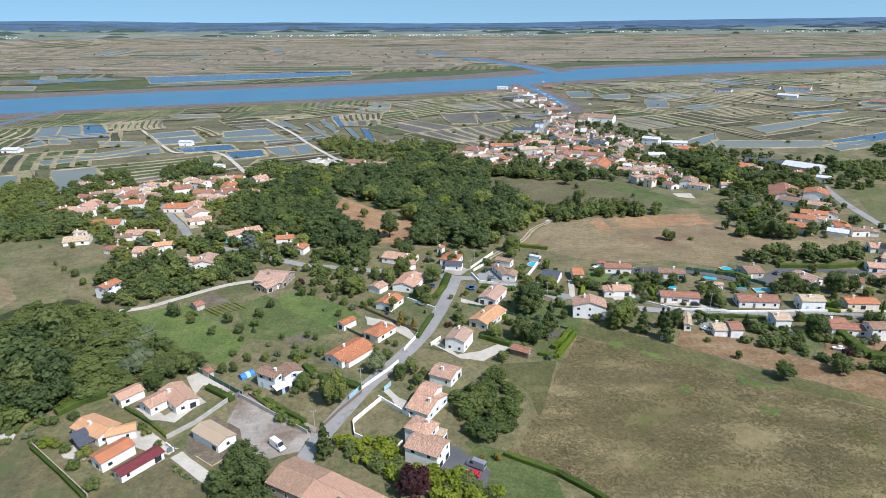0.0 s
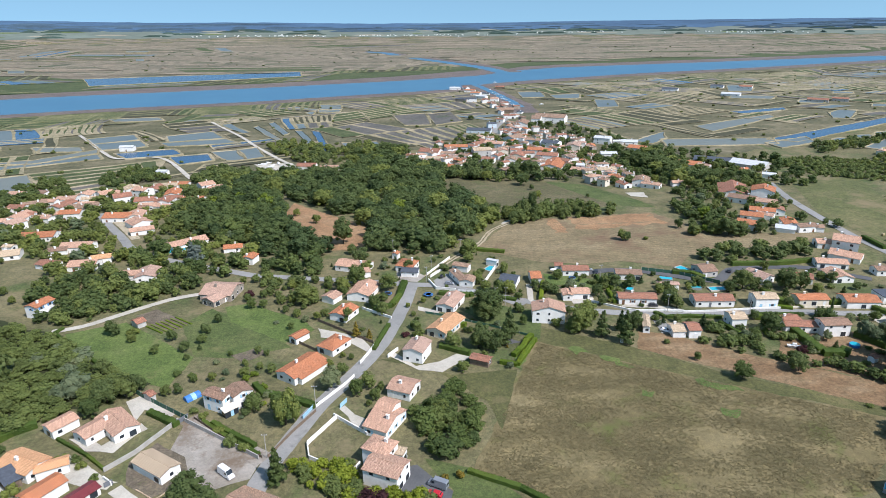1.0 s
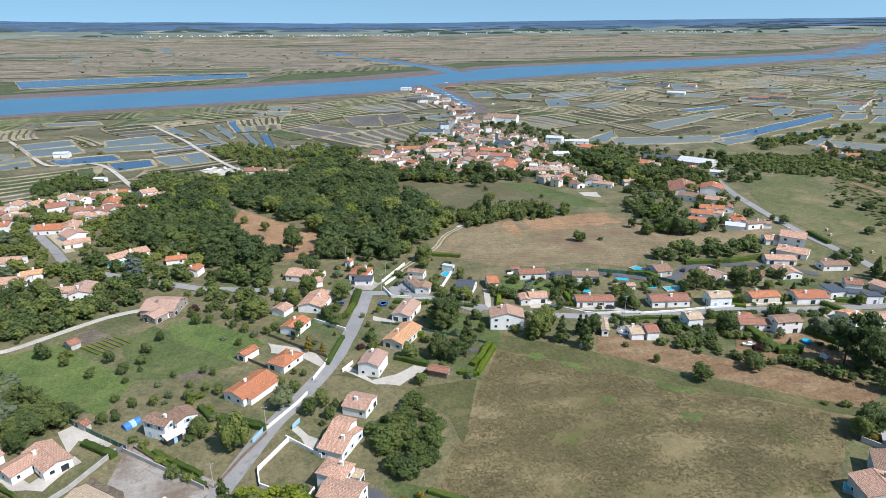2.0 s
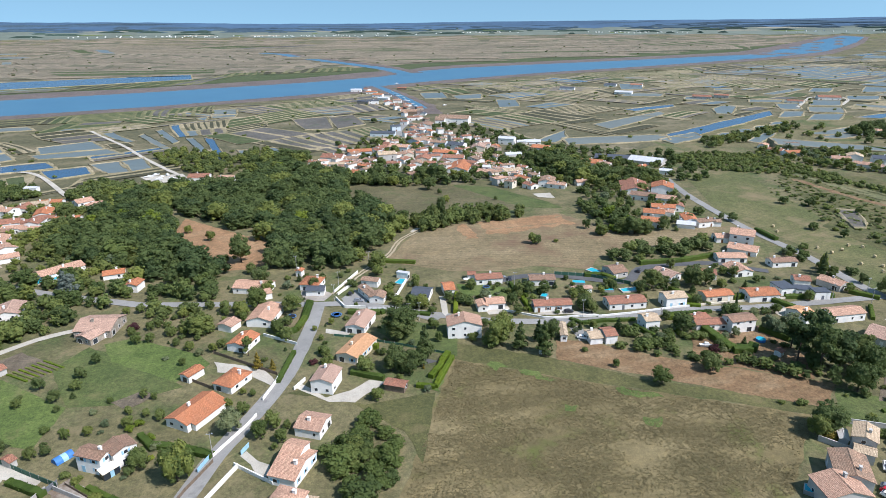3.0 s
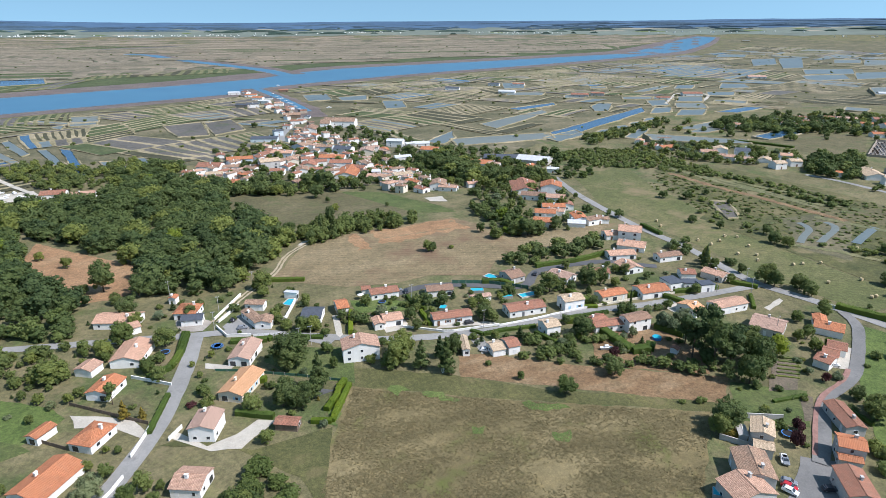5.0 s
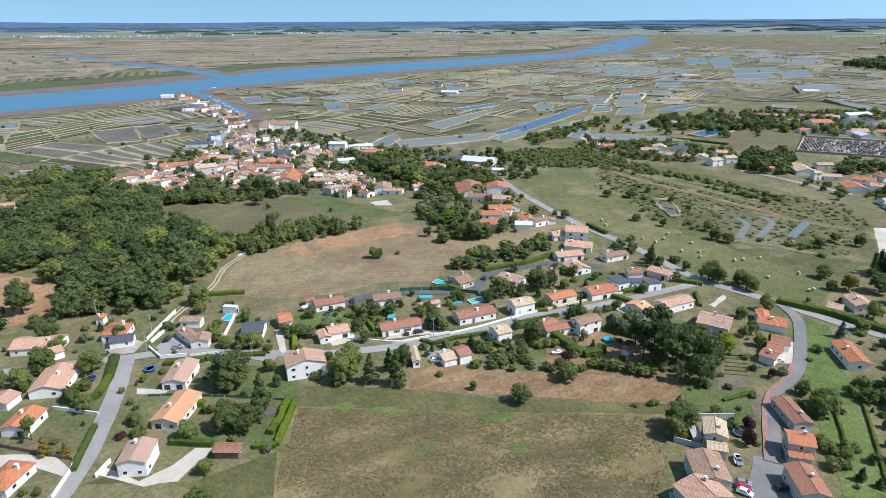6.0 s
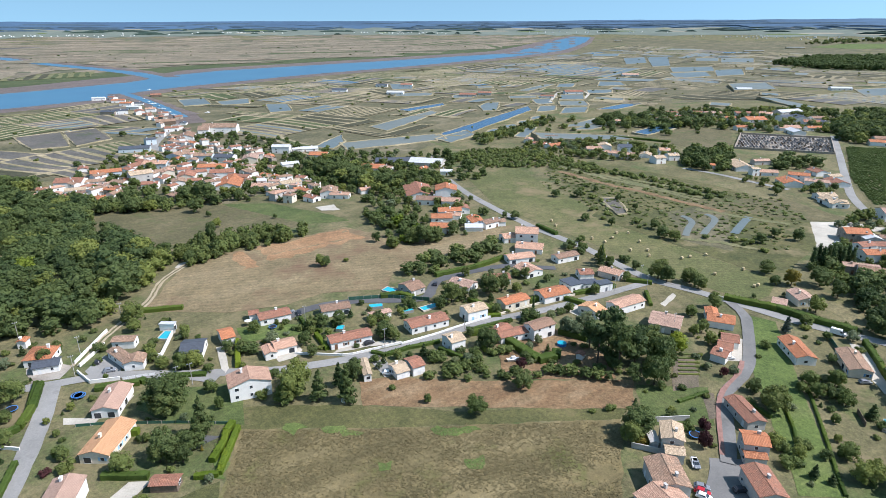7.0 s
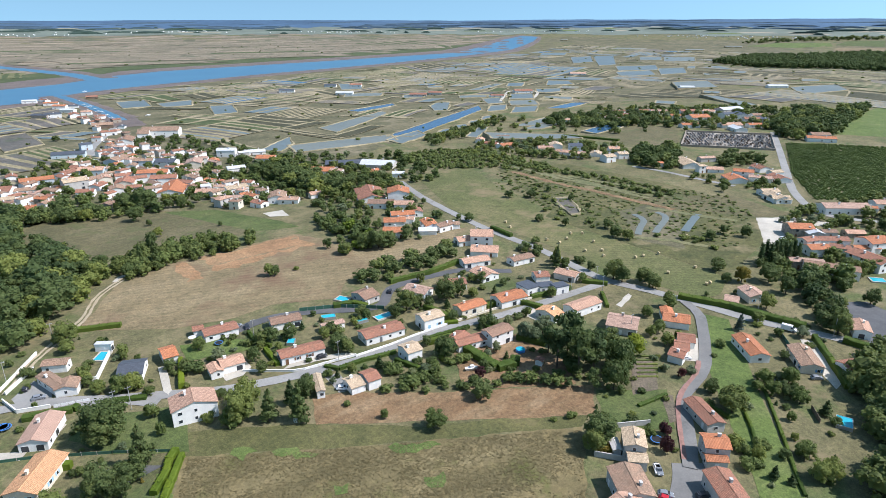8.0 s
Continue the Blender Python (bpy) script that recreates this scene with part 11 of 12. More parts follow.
tree(490.4, 267.9, 7.9, 'round', 'leaf')
tree(450.9, 277.3, 6.4, 'round', 'leaf')
tree(499.0, 261.5, 6.6, 'round', 'leaf')
tree(103.9, 849.5, 6.5, 'round', 'leaf', 1.6)
tree(388.0, 176.9, 5.4, 'round', 'leaf')
tree(357.1, 159.7, 7.8, 'round', 'leaf')
tree(353.5, 153.3, 9.0, 'round', 'leaf')
tree(321.9, 137.4, 8.2, 'round', 'leaf')
tree(368.4, 151.0, 6.8, 'round', 'leaf')
tree(308.8, 143.8, 5.3, 'round', 'leaf')
tree(330.6, 162.0, 4.4, 'round', 'leaf')
tree(441.2, 172.9, 9.0, 'round', 'leaf')
tree(436.8, 189.6, 7.0, 'round', 'leaf')

# ---- hedges, walls and fences ----
hedge([(-11.3, 249.9), (-3.8, 253.9), (0.0, 263.7), (2.9, 278.5)], 2.2, 2.0)
hedge([(-10.6, 216.2), (-4.9, 235.8)], 1.6, 1.5)
hedge([(14.7, 216.5), (20.6, 212.7), (25.3, 209.9)], 2.0, 1.8)
hedge([(35.5, 202.8), (41.4, 200.2), (46.2, 209.4)], 1.6, 1.6, 'hedgebright')
hedge([(41.4, 200.2), (52.0, 218.3)], 1.7, 1.6, 'hedgebright')
hedge([(17.3, 146.3), (24.0, 142.3), (30.5, 138.5), (38.2, 131.4), (44.5, 124.3)], 1.6, 1.4)
hedge([(-81.0, 182.7), (-70.1, 175.1)], 2.2, 1.6)
hedge([(-46.3, 190.2), (-36.7, 186.3), (-28.2, 180.9)], 2.4, 1.6)
hedge([(-50.5, 196.0), (-45.9, 189.1)], 2.0, 1.6)
hedge([(-124.5, 168.4), (-119.3, 175.5), (-113.7, 179.3)], 3, 2.2)
hedge([(41.2, 206.6), (46.2, 213.0), (48.3, 217.8)], 2.0, 1.7, 'hedgebright')
hedge([(48.3, 217.8), (51.1, 221.2)], 2.0, 1.7, 'hedgebright')
hedge([(23.4, 233.4), (26.3, 231.8)], 2.0, 2.2, 'hedgebright')
hedge([(67.3, 272.0), (62.2, 253.6)], 1.8, 2.0, 'hedgebright')
hedge([(94.9, 261.1), (93.9, 247.6)], 1.6, 1.6, 'hedgebright')
hedge([(154.6, 216.5), (154.7, 197.6), (161.4, 195.9), (164.5, 198.5)], 3.4, 2.6)
hedge([(176.4, 209.8), (181.3, 199.4)], 2.5, 2.4)
hedge([(145.7, 227.7), (156.2, 225.3)], 2.4, 2.4)
hedge([(164.2, 254.0), (165.9, 237.3)], 2.4, 2.2)
hedge([(159.1, 238.1), (166.5, 234.3)], 1.8, 1.4, 'hedgebright')
hedge([(166.6, 285.1), (188.5, 283.2), (212.8, 286.5)], 2.4, 2.2)
hedge([(40.4, 321.8), (56.6, 315.1)], 2.4, 1.8)
hedge([(185.2, 238.0), (199.0, 238.4), (203.5, 222.0)], 2.4, 2.0)
hedge([(207.9, 233.1), (229.7, 228.9)], 2.0, 1.8)
hedge([(260.6, 193.0), (269.4, 173.8), (272.3, 158.0), (275.5, 144.7)], 3.2, 2.6)
hedge([(269.2, 138.8), (255.7, 127.6), (240.6, 115.9)], 2.0, 2.2)
hedge([(276.0, 130.8), (277.0, 121.7), (272.3, 114.9)], 3, 2.4)
hedge([(17.9, 265.2), (31.1, 261.3), (32.9, 262.3)], 2.4, 1.8)
hedge([(42.1, 259.1), (51.4, 254.5)], 2.0, 1.4)
hedge([(132.8, 278.0), (141.0, 275.3), (144.4, 269.1)], 2.4, 2.2)
hedge([(240.0, 231.0), (247.0, 221.5)], 2.2, 2.0)
hedge([(1.7, 280.0), (-1.7, 259.1)], 1.6, 1.6)
hedge([(259.7, 316.6), (258.5, 298.4)], 2.6, 2.2)
hedge([(545.3, 528.7), (558.0, 450.7)], 3, 2)
hedge([(218.0, 133.3), (204.9, 123.3), (191.4, 113.2), (181.4, 106.1), (176.3, 101.9)], 0.9, 0.9)
hedge([(210.0, 139.4), (193.3, 125.0), (178.3, 114.1)], 0.9, 1.0)
hedge([(-137.4, 246.0), (-139.0, 241.6), (-95.4, 201.0)], 1.2, 1.2)
hedge([(-62.4, 176.3), (-51.5, 166.0), (-41.9, 158.4)], 1.4, 1.2)
hedge([(173.0, 224.3), (173.4, 218.0), (174.7, 211.2)], 1.6, 1.6)
hedge([(129.2, 224.5), (132.3, 214.8), (133.3, 209.4)], 1.6, 1.8)
hedge([(144.3, 220.6), (143.1, 213.9)], 1.6, 1.8)
hedge([(106.9, 236.7), (110.0, 231.9), (119.4, 232.0), (132.6, 229.6)], 1.6, 1.3)
hedge([(149.2, 230.6), (167.6, 228.5)], 1.6, 1.3)
hedge([(227.2, 206.0), (237.1, 216.9)], 1.4, 1.4)
hedge([(194.0, 139.3), (192.8, 131.9)], 1.2, 1.2)
hedge([(95.0, 277.9), (94.1, 269.9), (97.5, 261.8)], 1.4, 1.5)
hedge([(60.7, 249.7), (63.9, 248.1), (73.2, 242.3)], 1.2, 1.0)
hedge([(178.4, 186.8), (174.1, 180.4)], 1.6, 1.8)
hedge([(175.8, 153.3), (188.8, 151.5)], 1.2, 1.0)
upright('garden_wall', 'white', [(-28.6, 162.1), (-20.9, 174.7)], 0.25, 1.5, 'white rendered garden wall along the street', cap=True)
upright('garden_wall', 'white', [(-28.6, 162.1), (-27.3, 155.9), (-14.9, 147.9), (-12.7, 152.2)], 0.25, 1.2, 'white rendered garden wall along the street', cap=True)
upright('garden_wall', 'white', [(-22.0, 175.7), (-11.2, 165.2)], 0.25, 1.2, 'white rendered garden wall along the street', cap=True)
upright('garden_wall', 'white', [(-28.2, 180.9), (-19.5, 193.4), (-16.8, 198.4)], 0.25, 1.2, 'white rendered garden wall along the street', cap=True)
upright('garden_wall', 'white', [(-15.2, 206.6), (-11.3, 216.2), (-9.9, 220.8)], 0.25, 1.3, 'white rendered garden wall along the street', cap=True)
upright('garden_wall', 'white', [(-16.5, 253.0), (-3.7, 242.3)], 0.25, 1.1, 'white rendered garden wall along the street', cap=True)
upright('garden_wall', 'white', [(-5.2, 210.6), (-1.3, 215.9)], 0.25, 1.3, 'white rendered garden wall along the street', cap=True)
upright('garden_wall', 'white', [(-79.3, 149.6), (-82.5, 152.2)], 0.25, 1.4, 'white rendered garden wall along the street', cap=True)
upright('garden_wall', 'white', [(13.7, 287.9), (26.6, 309.6)], 0.3, 1.25, 'white rendered garden wall along the street', cap=True)
upright('garden_wall', 'white', [(13.9, 280.8), (16.9, 270.8), (25.8, 267.8)], 0.3, 1.25, 'white rendered garden wall along the street', cap=True)
upright('garden_wall', 'white', [(15.0, 284.8), (24.4, 297.6)], 0.3, 1.25, 'white rendered garden wall along the street', cap=True)
upright('garden_wall', 'white', [(37.0, 277.3), (40.6, 275.9), (48.0, 292.8)], 0.3, 1.8, 'white rendered garden wall along the street', cap=True)
upright('garden_wall', 'white', [(82.5, 251.5), (96.8, 240.6), (100.4, 239.2), (113.2, 237.8), (119.8, 236.8)], 0.3, 0.85, 'white rendered garden wall along the street', cap=True)
upright('garden_wall', 'white', [(119.4, 236.1), (134.0, 235.5), (146.1, 235.9), (164.6, 235.7)], 0.3, 0.85, 'white rendered garden wall along the street', cap=True)
upright('garden_wall', 'cream', [(164.6, 235.7), (185.3, 234.5), (204.2, 232.9), (213.7, 231.7)], 0.3, 0.85, 'cream rendered garden wall along the road', cap=True)
upright('garden_wall', 'grey', [(145.2, 146.3), (150.4, 139.2), (154.3, 141.8)], 0.25, 1.8, 'grey rendered garden wall', cap=True)
upright('garden_wall', 'grey', [(145.2, 146.3), (150.6, 151.1)], 0.25, 1.8, 'grey rendered garden wall', cap=True)
upright('garden_wall', 'grey', [(160.8, 150.7), (170.5, 145.4)], 0.25, 1.8, 'grey rendered garden wall', cap=True)
upright('garden_wall', 'grey', [(193.4, 143.0), (183.8, 135.9)], 0.3, 1.5, 'grey wall beside a ramp', cap=True)
upright('garden_wall', 'concrete', [(-83.8, 155.4), (-77.9, 162.5), (-70.3, 177.4)], 0.2, 1.5, 'grey concrete boundary wall', cap=True)
upright('fence', 'greenmesh', [(-90.0, 195.0), (-78.9, 186.2), (-67.5, 177.7)], 0.1, 1.8, 'green screened garden fence', category='fence', posts=3.0)
upright('fence', 'timber', [(-65.8, 178.3), (-53.5, 167.0), (-40.8, 157.3)], 0.08, 1.1, 'wire and post fence beside a lane', category='fence', posts=3.5)
upright('fence', 'timber', [(-39.1, 157.2), (-33.9, 168.1), (-27.9, 178.5)], 0.08, 1.3, 'dark garden fence along the street', category='fence', posts=3.0)
upright('gate', 'skyblue', [(-31.6, 175.0), (-28.8, 180.9)], 0.1, 1.6, 'pale blue metal driveway gate', category='gate')
upright('gate', 'skyblue', [(-20.4, 180.0), (-18.4, 183.5)], 0.1, 1.6, 'pale blue metal driveway gate', category='gate')
upright('gate', 'greydoor', [(-70.3, 175.8), (-68.0, 179.4)], 0.1, 1.7, 'dark grey sliding driveway gate', category='gate')
upright('gate', 'greydoor', [(-80.9, 148.9), (-79.2, 150.3)], 0.1, 1.7, 'dark grey sliding driveway gate', category='gate')
upright('fence', 'timber', [(-34.4, 243.1), (-20.0, 230.0), (-10.8, 221.8)], 0.08, 1.3, 'dark panel fence beside a drive', category='fence', posts=2.5)
upright('fence', 'timber', [(-41.7, 226.5), (-32.6, 218.1)], 0.08, 1.3, 'dark panel fence beside drive', category='fence', posts=2.5)
upright('fence', 'greenmesh', [(10.6, 246.2), (18.4, 242.6), (36.5, 231.4), (50.2, 221.9)], 0.06, 1.0, 'post and wire garden fence', category='fence', posts=4.0)
upright('fence', 'greenmesh', [(119.5, 283.3), (134.8, 276.5), (149.4, 263.3)], 0.12, 1.8, 'green screened fence along a lane', category='fence', posts=3.0)
upright('fence', 'frame', [(26.5, 267.2), (36.5, 264.3)], 0.08, 1.1, 'pale picket fence beside the road', category='fence', posts=2.0)
upright('fence', 'greenmesh', [(264.9, 151.1), (253.0, 140.1)], 0.1, 1.6, 'low green mesh garden fence', category='fence', posts=3.0)
upright('fence', 'timber', [(218.7, 118.5), (212.9, 113.5)], 0.1, 1.8, 'dark timber screen on grass', category='fence', posts=2.0)
upright('cemetery_wall', 'stone', [(581.7, 394.3), (660.1, 437.4), (715.5, 370.2), (635.0, 327.2), (581.7, 394.3)], 0.5, 2.0, 'long stone wall enclosing a cemetery', cap=True)

# ---- vehicles, pools and garden things ----
car(8.6, 141.4, 149.0, 'cargrey', van=True, label='grey camper van with rooflight parked on a court')
car(7.5, 138.0, 153.4, 'red')
car(6.2, 132.8, 158.6, 'carblack')
car(-49.2, 150.8, -42.4, 'carwhite', van=True, label='white camper van parked on a gravel lot')
car(-91.7, 194.6, 13.2, 'carblack')
car(21.0, 284.4, 59.7, 'carblack')
car(23.5, 275.4, -11.8, 'cargrey')
car(109.1, 243.0, -3.9, 'carblack')
car(104.8, 220.1, -36.3, 'carwhite', van=False)
car(214.6, 160.6, -29.5, 'carwhite')
car(226.1, 132.8, -152.9, 'carblue')
car(238.9, 125.2, -36.9, 'cargrey')
car(268.0, 148.0, -74.6, 'carwhite', van=True, label='white van parked beside the road')
car(154.0, 131.7, -133.4, 'carwhite')
car(147.3, 124.6, -52.4, 'cargrey')
car(145.8, 123.3, -68.2, 'red')
car(144.6, 122.0, -68.2, 'carwhite')
car(154.9, 118.3, -26.6, 'carblack')
car(153.9, 131.2, -126.4, 'cargrey')
car(93.2, 285.3, 0.0, 'cargrey')
car(96.1, 281.9, -105.4, 'carblack')
car(161.0, 276.5, 52.0, 'carblack')
car(172.8, 275.5, -11.7, 'cargrey')
car(379.5, 201.9, -22.6, 'carwhite')
car(376.2, 197.3, -22.6, 'cargrey')
car(369.3, 195.6, -22.4, 'carwhite')
car(372.4, 200.2, -23.2, 'carwhite')
car(390.5, 175.0, -23.2, 'cargrey')
car(361.9, 169.4, -23.6, 'cargrey')
car(123.5, 678.1, 54.9, 'carwhite')
car(127.4, 680.9, 55.4, 'cargrey')
car(129.6, 673.6, 54.5, 'carblue')
car(134.4, 678.6, 53.6, 'carwhite')
car(135.3, 779.5, 59.8, 'carblack')
car(144.6, 811.4, 59.8, 'carwhite')
car(135.4, 663.6, 53.3, 'cargrey')
car(140.9, 670.9, 53.8, 'carblue')
car(117.3, 715.2, 56.9, 'carwhite')
pool(45.3, 292.6, -36.9, 3.5, 6.1)
pool(218.3, 108.6, -69.0, 4.2, 5.8, raised=True)
pool(126.3, 270.2, -21.0, 5.6, 2.9, raised=True)
pool(135.5, 259.0, -7.0, 4.9, 2.3, raised=True)
pool(104.9, 260.0, -37.3, 2.6, 3.5, raised=True)
pool(145.9, 257.5, 0.7, 8.5, 3.4)
pool(140.1, 282.7, -62.5, 5.6, 4.1)
pool(355.1, 145.7, -50.3, 6.1, 5.0)
pool(126.7, 128.8, -45.0, 3.0, 2.9, raised=True)
pool(-121.6, 339.3, 31.7, 9.5, 6.6)
round_pool(170.6, 202.1)
trampoline(165.1, 139.3)
trampoline(12.6, 263.9)
trampoline(-5.5, 266.5)
trampoline(13.2, 263.3)
trampoline(82.6, 275.9, 1.6)
umbrella(169.0, 213.8)
umbrella(75.2, 283.9)
tent(-69.9, 190.4, 46.0)
bale(270.5, 282.1)
bale(280.9, 276.6)
bale(273.4, 257.2)
bale(281.4, 252.2)
bale(275.3, 246.2)
bale(289.5, 281.2)
bale(286.6, 234.6)
bale(292.0, 233.6)
bale(301.3, 230.7)
bale(282.0, 212.2)
bale(299.4, 208.1)
bale(284.2, 193.1)
bale(286.8, 192.9)
bale(288.5, 263.8)
bale(294.8, 277.2)
bale(273.9, 319.5)
bale(269.3, 310.7)
bale(271.9, 274.0)
bale(339.1, 237.5)
pole(46.0, 251.1)
pole(32.9, 316.3)
pole(13.0, 278.4)
pole(225.8, 225.6)
pole(215.6, 185.7)
pole(245.4, 226.9)
pole(238.3, 217.6)
pole(112.8, 237.1)
pole(95.0, 272.1)
pole(146.6, 232.7)
pole(278.0, 135.1)
pole(273.7, 163.6)
pole(-39.4, 157.2)
pole(-28.2, 180.9)
pole(41.6, 251.4)
pole(-2.8, 319.4)
pole(16.0, 292.9)
boat(85.4, 214.5, 60, 5.0)
boat(147.5, 203.2, -20, 5.0)
boat(216.6, 1356.9, 20, 9.0)
boat(232.3, 988.4, 20, 9.0)
boat(183.7, 1206.6, -50, 7)
boat(182.8, 1158.6, -47, 8)
boat(186.6, 1131.1, -44, 9)
boat(187.0, 1096.7, -41, 7)
boat(187.9, 1056.4, -38, 8)
boat(187.0, 1019.0, -35, 9)
boat(187.3, 990.8, -32, 7)
boat(184.6, 1064.6, -29, 8)
boat(182.7, 1131.5, -26, 9)
boat(-125.4, 597.0, 0, 8.0)
boat(-121.4, 602.9, 37, 8.0)
boat(-114.5, 592.7, 74, 8.0)
boat(-111.1, 600.8, 111, 8.0)
boat(-104.6, 585.2, 148, 8.0)
boat(-116.1, 584.3, 185, 8.0)
graves([(588.4, 396.6), (654.4, 432.5), (707.5, 367.6), (639.2, 330.8)])
vines([(678.4, 337.6), (719.9, 295.9), (754.1, 239.1), (542.2, 179.0), (482.3, 227.5), (545.8, 271.3)], 1.2)
tufts([(52.6, 216.0), (82.4, 197.5), (151.9, 157.4), (121.8, 129.2), (114.0, 127.9), (65.7, 107.4), (42.9, 129.1), (20.1, 147.0), (41.3, 193.9)], 42000, 0.42, 'tuft', 3, 'dry tufts of tall meadow grass')

# ---- shrubs and small trees in the gardens ----
GARDEN = [('round', 'leaf'), ('round', 'leafmid'), ('round', 'leaf'), ('bush', 'leaf'), ('bush', 'leafmid'), ('round', 'leafgrey'), ('cone', 'leafpine')]
SHRUBS = [('bush', 'leaf'), ('bush', 'leafmid'), ('bush', 'leafbright'), ('bush', 'leafgrey'), ('round', 'leaf')]
gardens([(66.3, 276.3), (140.6, 278.4), (260.3, 293.4), (218.2, 227.8), (189.1, 219.5), (115.4, 233.6), (57.8, 239.6)], 55, 1.6, 5.5, GARDEN, 71)
gardens([(92.5, 234.1), (129.6, 232.2), (152.1, 225.7), (187.2, 217.5), (173.5, 185.8), (169.2, 181.7), (107.2, 219.1)], 26, 1.6, 5.0, GARDEN, 72)
gardens([(169.4, 166.5), (216.3, 183.8), (232.3, 173.3), (173.3, 138.2), (156.8, 155.8)], 22, 1.2, 4.0, GARDEN, 73)
gardens([(216.9, 157.4), (255.0, 164.2), (291.4, 140.5), (184.8, 95.9), (166.4, 108.0), (179.8, 134.0)], 42, 1.5, 5.5, GARDEN, 74)
gardens([(-9.2, 332.7), (46.2, 313.3), (64.4, 277.5), (55.6, 245.1), (-8.8, 287.3)], 24, 1.4, 4.5, GARDEN, 75)
gardens([(8.3, 266.1), (51.7, 237.6), (40.6, 196.1), (3.8, 214.8)], 18, 1.2, 3.8, GARDEN, 76)
gardens([(-58.2, 273.4), (-26.1, 320.2), (4.5, 293.2), (-6.1, 235.8), (-30.4, 199.5), (-54.1, 237.1)], 26, 1.4, 4.5, GARDEN, 77)
gardens([(-152.7, 183.6), (-129.2, 183.1), (-110.3, 163.7), (-114.0, 150.2), (-132.5, 153.1)], 26, 1.2, 3.4, SHRUBS, 78)
gardens([(-84.8, 200.8), (-70.5, 217.7), (-48.7, 208.2), (-36.4, 184.6), (-52.8, 171.6), (-69.6, 178.4)], 16, 1.2, 3.2, SHRUBS, 79)
gardens([(-162.7, 276.6), (-123.9, 275.4), (-88.9, 249.2), (-70.5, 217.7), (-102.1, 218.5), (-134.2, 239.3)], 12, 1.5, 4.0, GARDEN, 80)
gardens([(60.3, 283.9), (220.8, 286.2), (159.3, 195.0), (112.7, 213.1), (49.0, 224.1)], 30, 1.6, 5.0, GARDEN, 81)
wood('garden_growth', [(108.6, 730.1), (157.4, 779.9), (185.6, 703.2), (207.3, 664.1), (197.1, 591.5), (157.5, 542.5), (122.5, 554.0), (93.7, 596.3), (73.0, 631.4)], 10, 5.6, ['leaf', 'leafmid', 'leafgrey'], 'garden trees and shrubs among houses', seed=82, leaves=220, shares=[0.6, 0.3, 0.1], wide=1.2)
wood('garden_growth', [(20.2, 612.9), (66.9, 639.7), (65.9, 555.7), (19.4, 565.3)], 10, 5.6, ['leaf', 'leafmid', 'leafgrey'], 'garden trees and shrubs among houses', seed=83, leaves=220, shares=[0.6, 0.3, 0.1], wide=1.2)
wood('garden_growth', [(168.3, 585.8), (199.1, 519.6), (189.1, 455.5), (154.8, 477.1)], 10, 5.6, ['leaf', 'leafmid', 'leafgrey'], 'garden trees and shrubs among houses', seed=84, leaves=220, shares=[0.6, 0.3, 0.1], wide=1.2)
wood('garden_growth', [(-286.6, 491.8), (-153.8, 528.7), (-70.0, 321.9), (-91.7, 298.0), (-141.4, 298.1), (-175.3, 307.5), (-212.6, 348.6), (-295.9, 457.2)], 8.2, 5.8, ['leaf', 'leafmid', 'leafgrey'], 'garden trees and shrubs among houses', seed=61, leaves=200, shares=[0.62, 0.3, 0.08], wide=1.2)
wood('garden_growth', [(-302.8, 407.4), (-296.1, 461.2), (-209.2, 348.4), (-259.7, 375.7)], 6.5, 7, ['leaf', 'leafmid', 'leafgrey'], 'garden trees and shrubs among houses', seed=62, leaves=200, shares=[0.62, 0.3, 0.08], wide=1.2)
wood('garden_growth', [(8.9, 609.7), (30.2, 648.7), (82.2, 593.0), (199.3, 468.8), (240.7, 560.0), (257.2, 715.2), (209.2, 810.3), (171.0, 812.1), (173.2, 605.9), (88.2, 660.6), (50.0, 685.1)], 12, 5.6, ['leaf', 'leafmid', 'leafgrey'], 'garden trees and shrubs among houses', seed=63, leaves=200, shares=[0.62, 0.3, 0.08], wide=1.2)
wood('garden_growth', [(199.8, 605.6), (274.3, 638.2), (355.7, 549.8), (329.0, 450.5), (258.6, 416.1), (233.6, 463.2), (189.7, 511.6)], 13, 6.5, ['leaf', 'leafmid', 'leafgrey'], 'garden trees and shrubs among houses', seed=64, leaves=200, shares=[0.62, 0.3, 0.08], wide=1.2)
wood('garden_growth', [(196.5, 436.6), (232.8, 452.4), (282.2, 435.8), (253.5, 348.6), (213.0, 319.8), (160.3, 326.9)], 13, 5.0, ['leaf', 'leafmid', 'leafgrey'], 'garden trees and shrubs among houses', seed=65, leaves=200, shares=[0.62, 0.3, 0.08], wide=1.2)
wood('garden_growth', [(451.2, 554.6), (508.1, 510.7), (532.5, 421.4), (486.3, 381.4), (426.7, 433.7), (431.1, 522.6)], 10, 6.5, ['leaf', 'leafmid', 'leafgrey'], 'garden trees and shrubs among houses', seed=66, leaves=150, shares=[0.62, 0.3, 0.08], wide=1.2)
wood('garden_growth', [(605.5, 565.5), (772.4, 647.7), (940.4, 473.6), (753.2, 378.2), (674.3, 456.3)], 14, 7.5, ['leaf', 'leafmid', 'leafgrey'], 'garden trees and shrubs among houses', seed=67, leaves=130, shares=[0.62, 0.3, 0.08], wide=1.2)
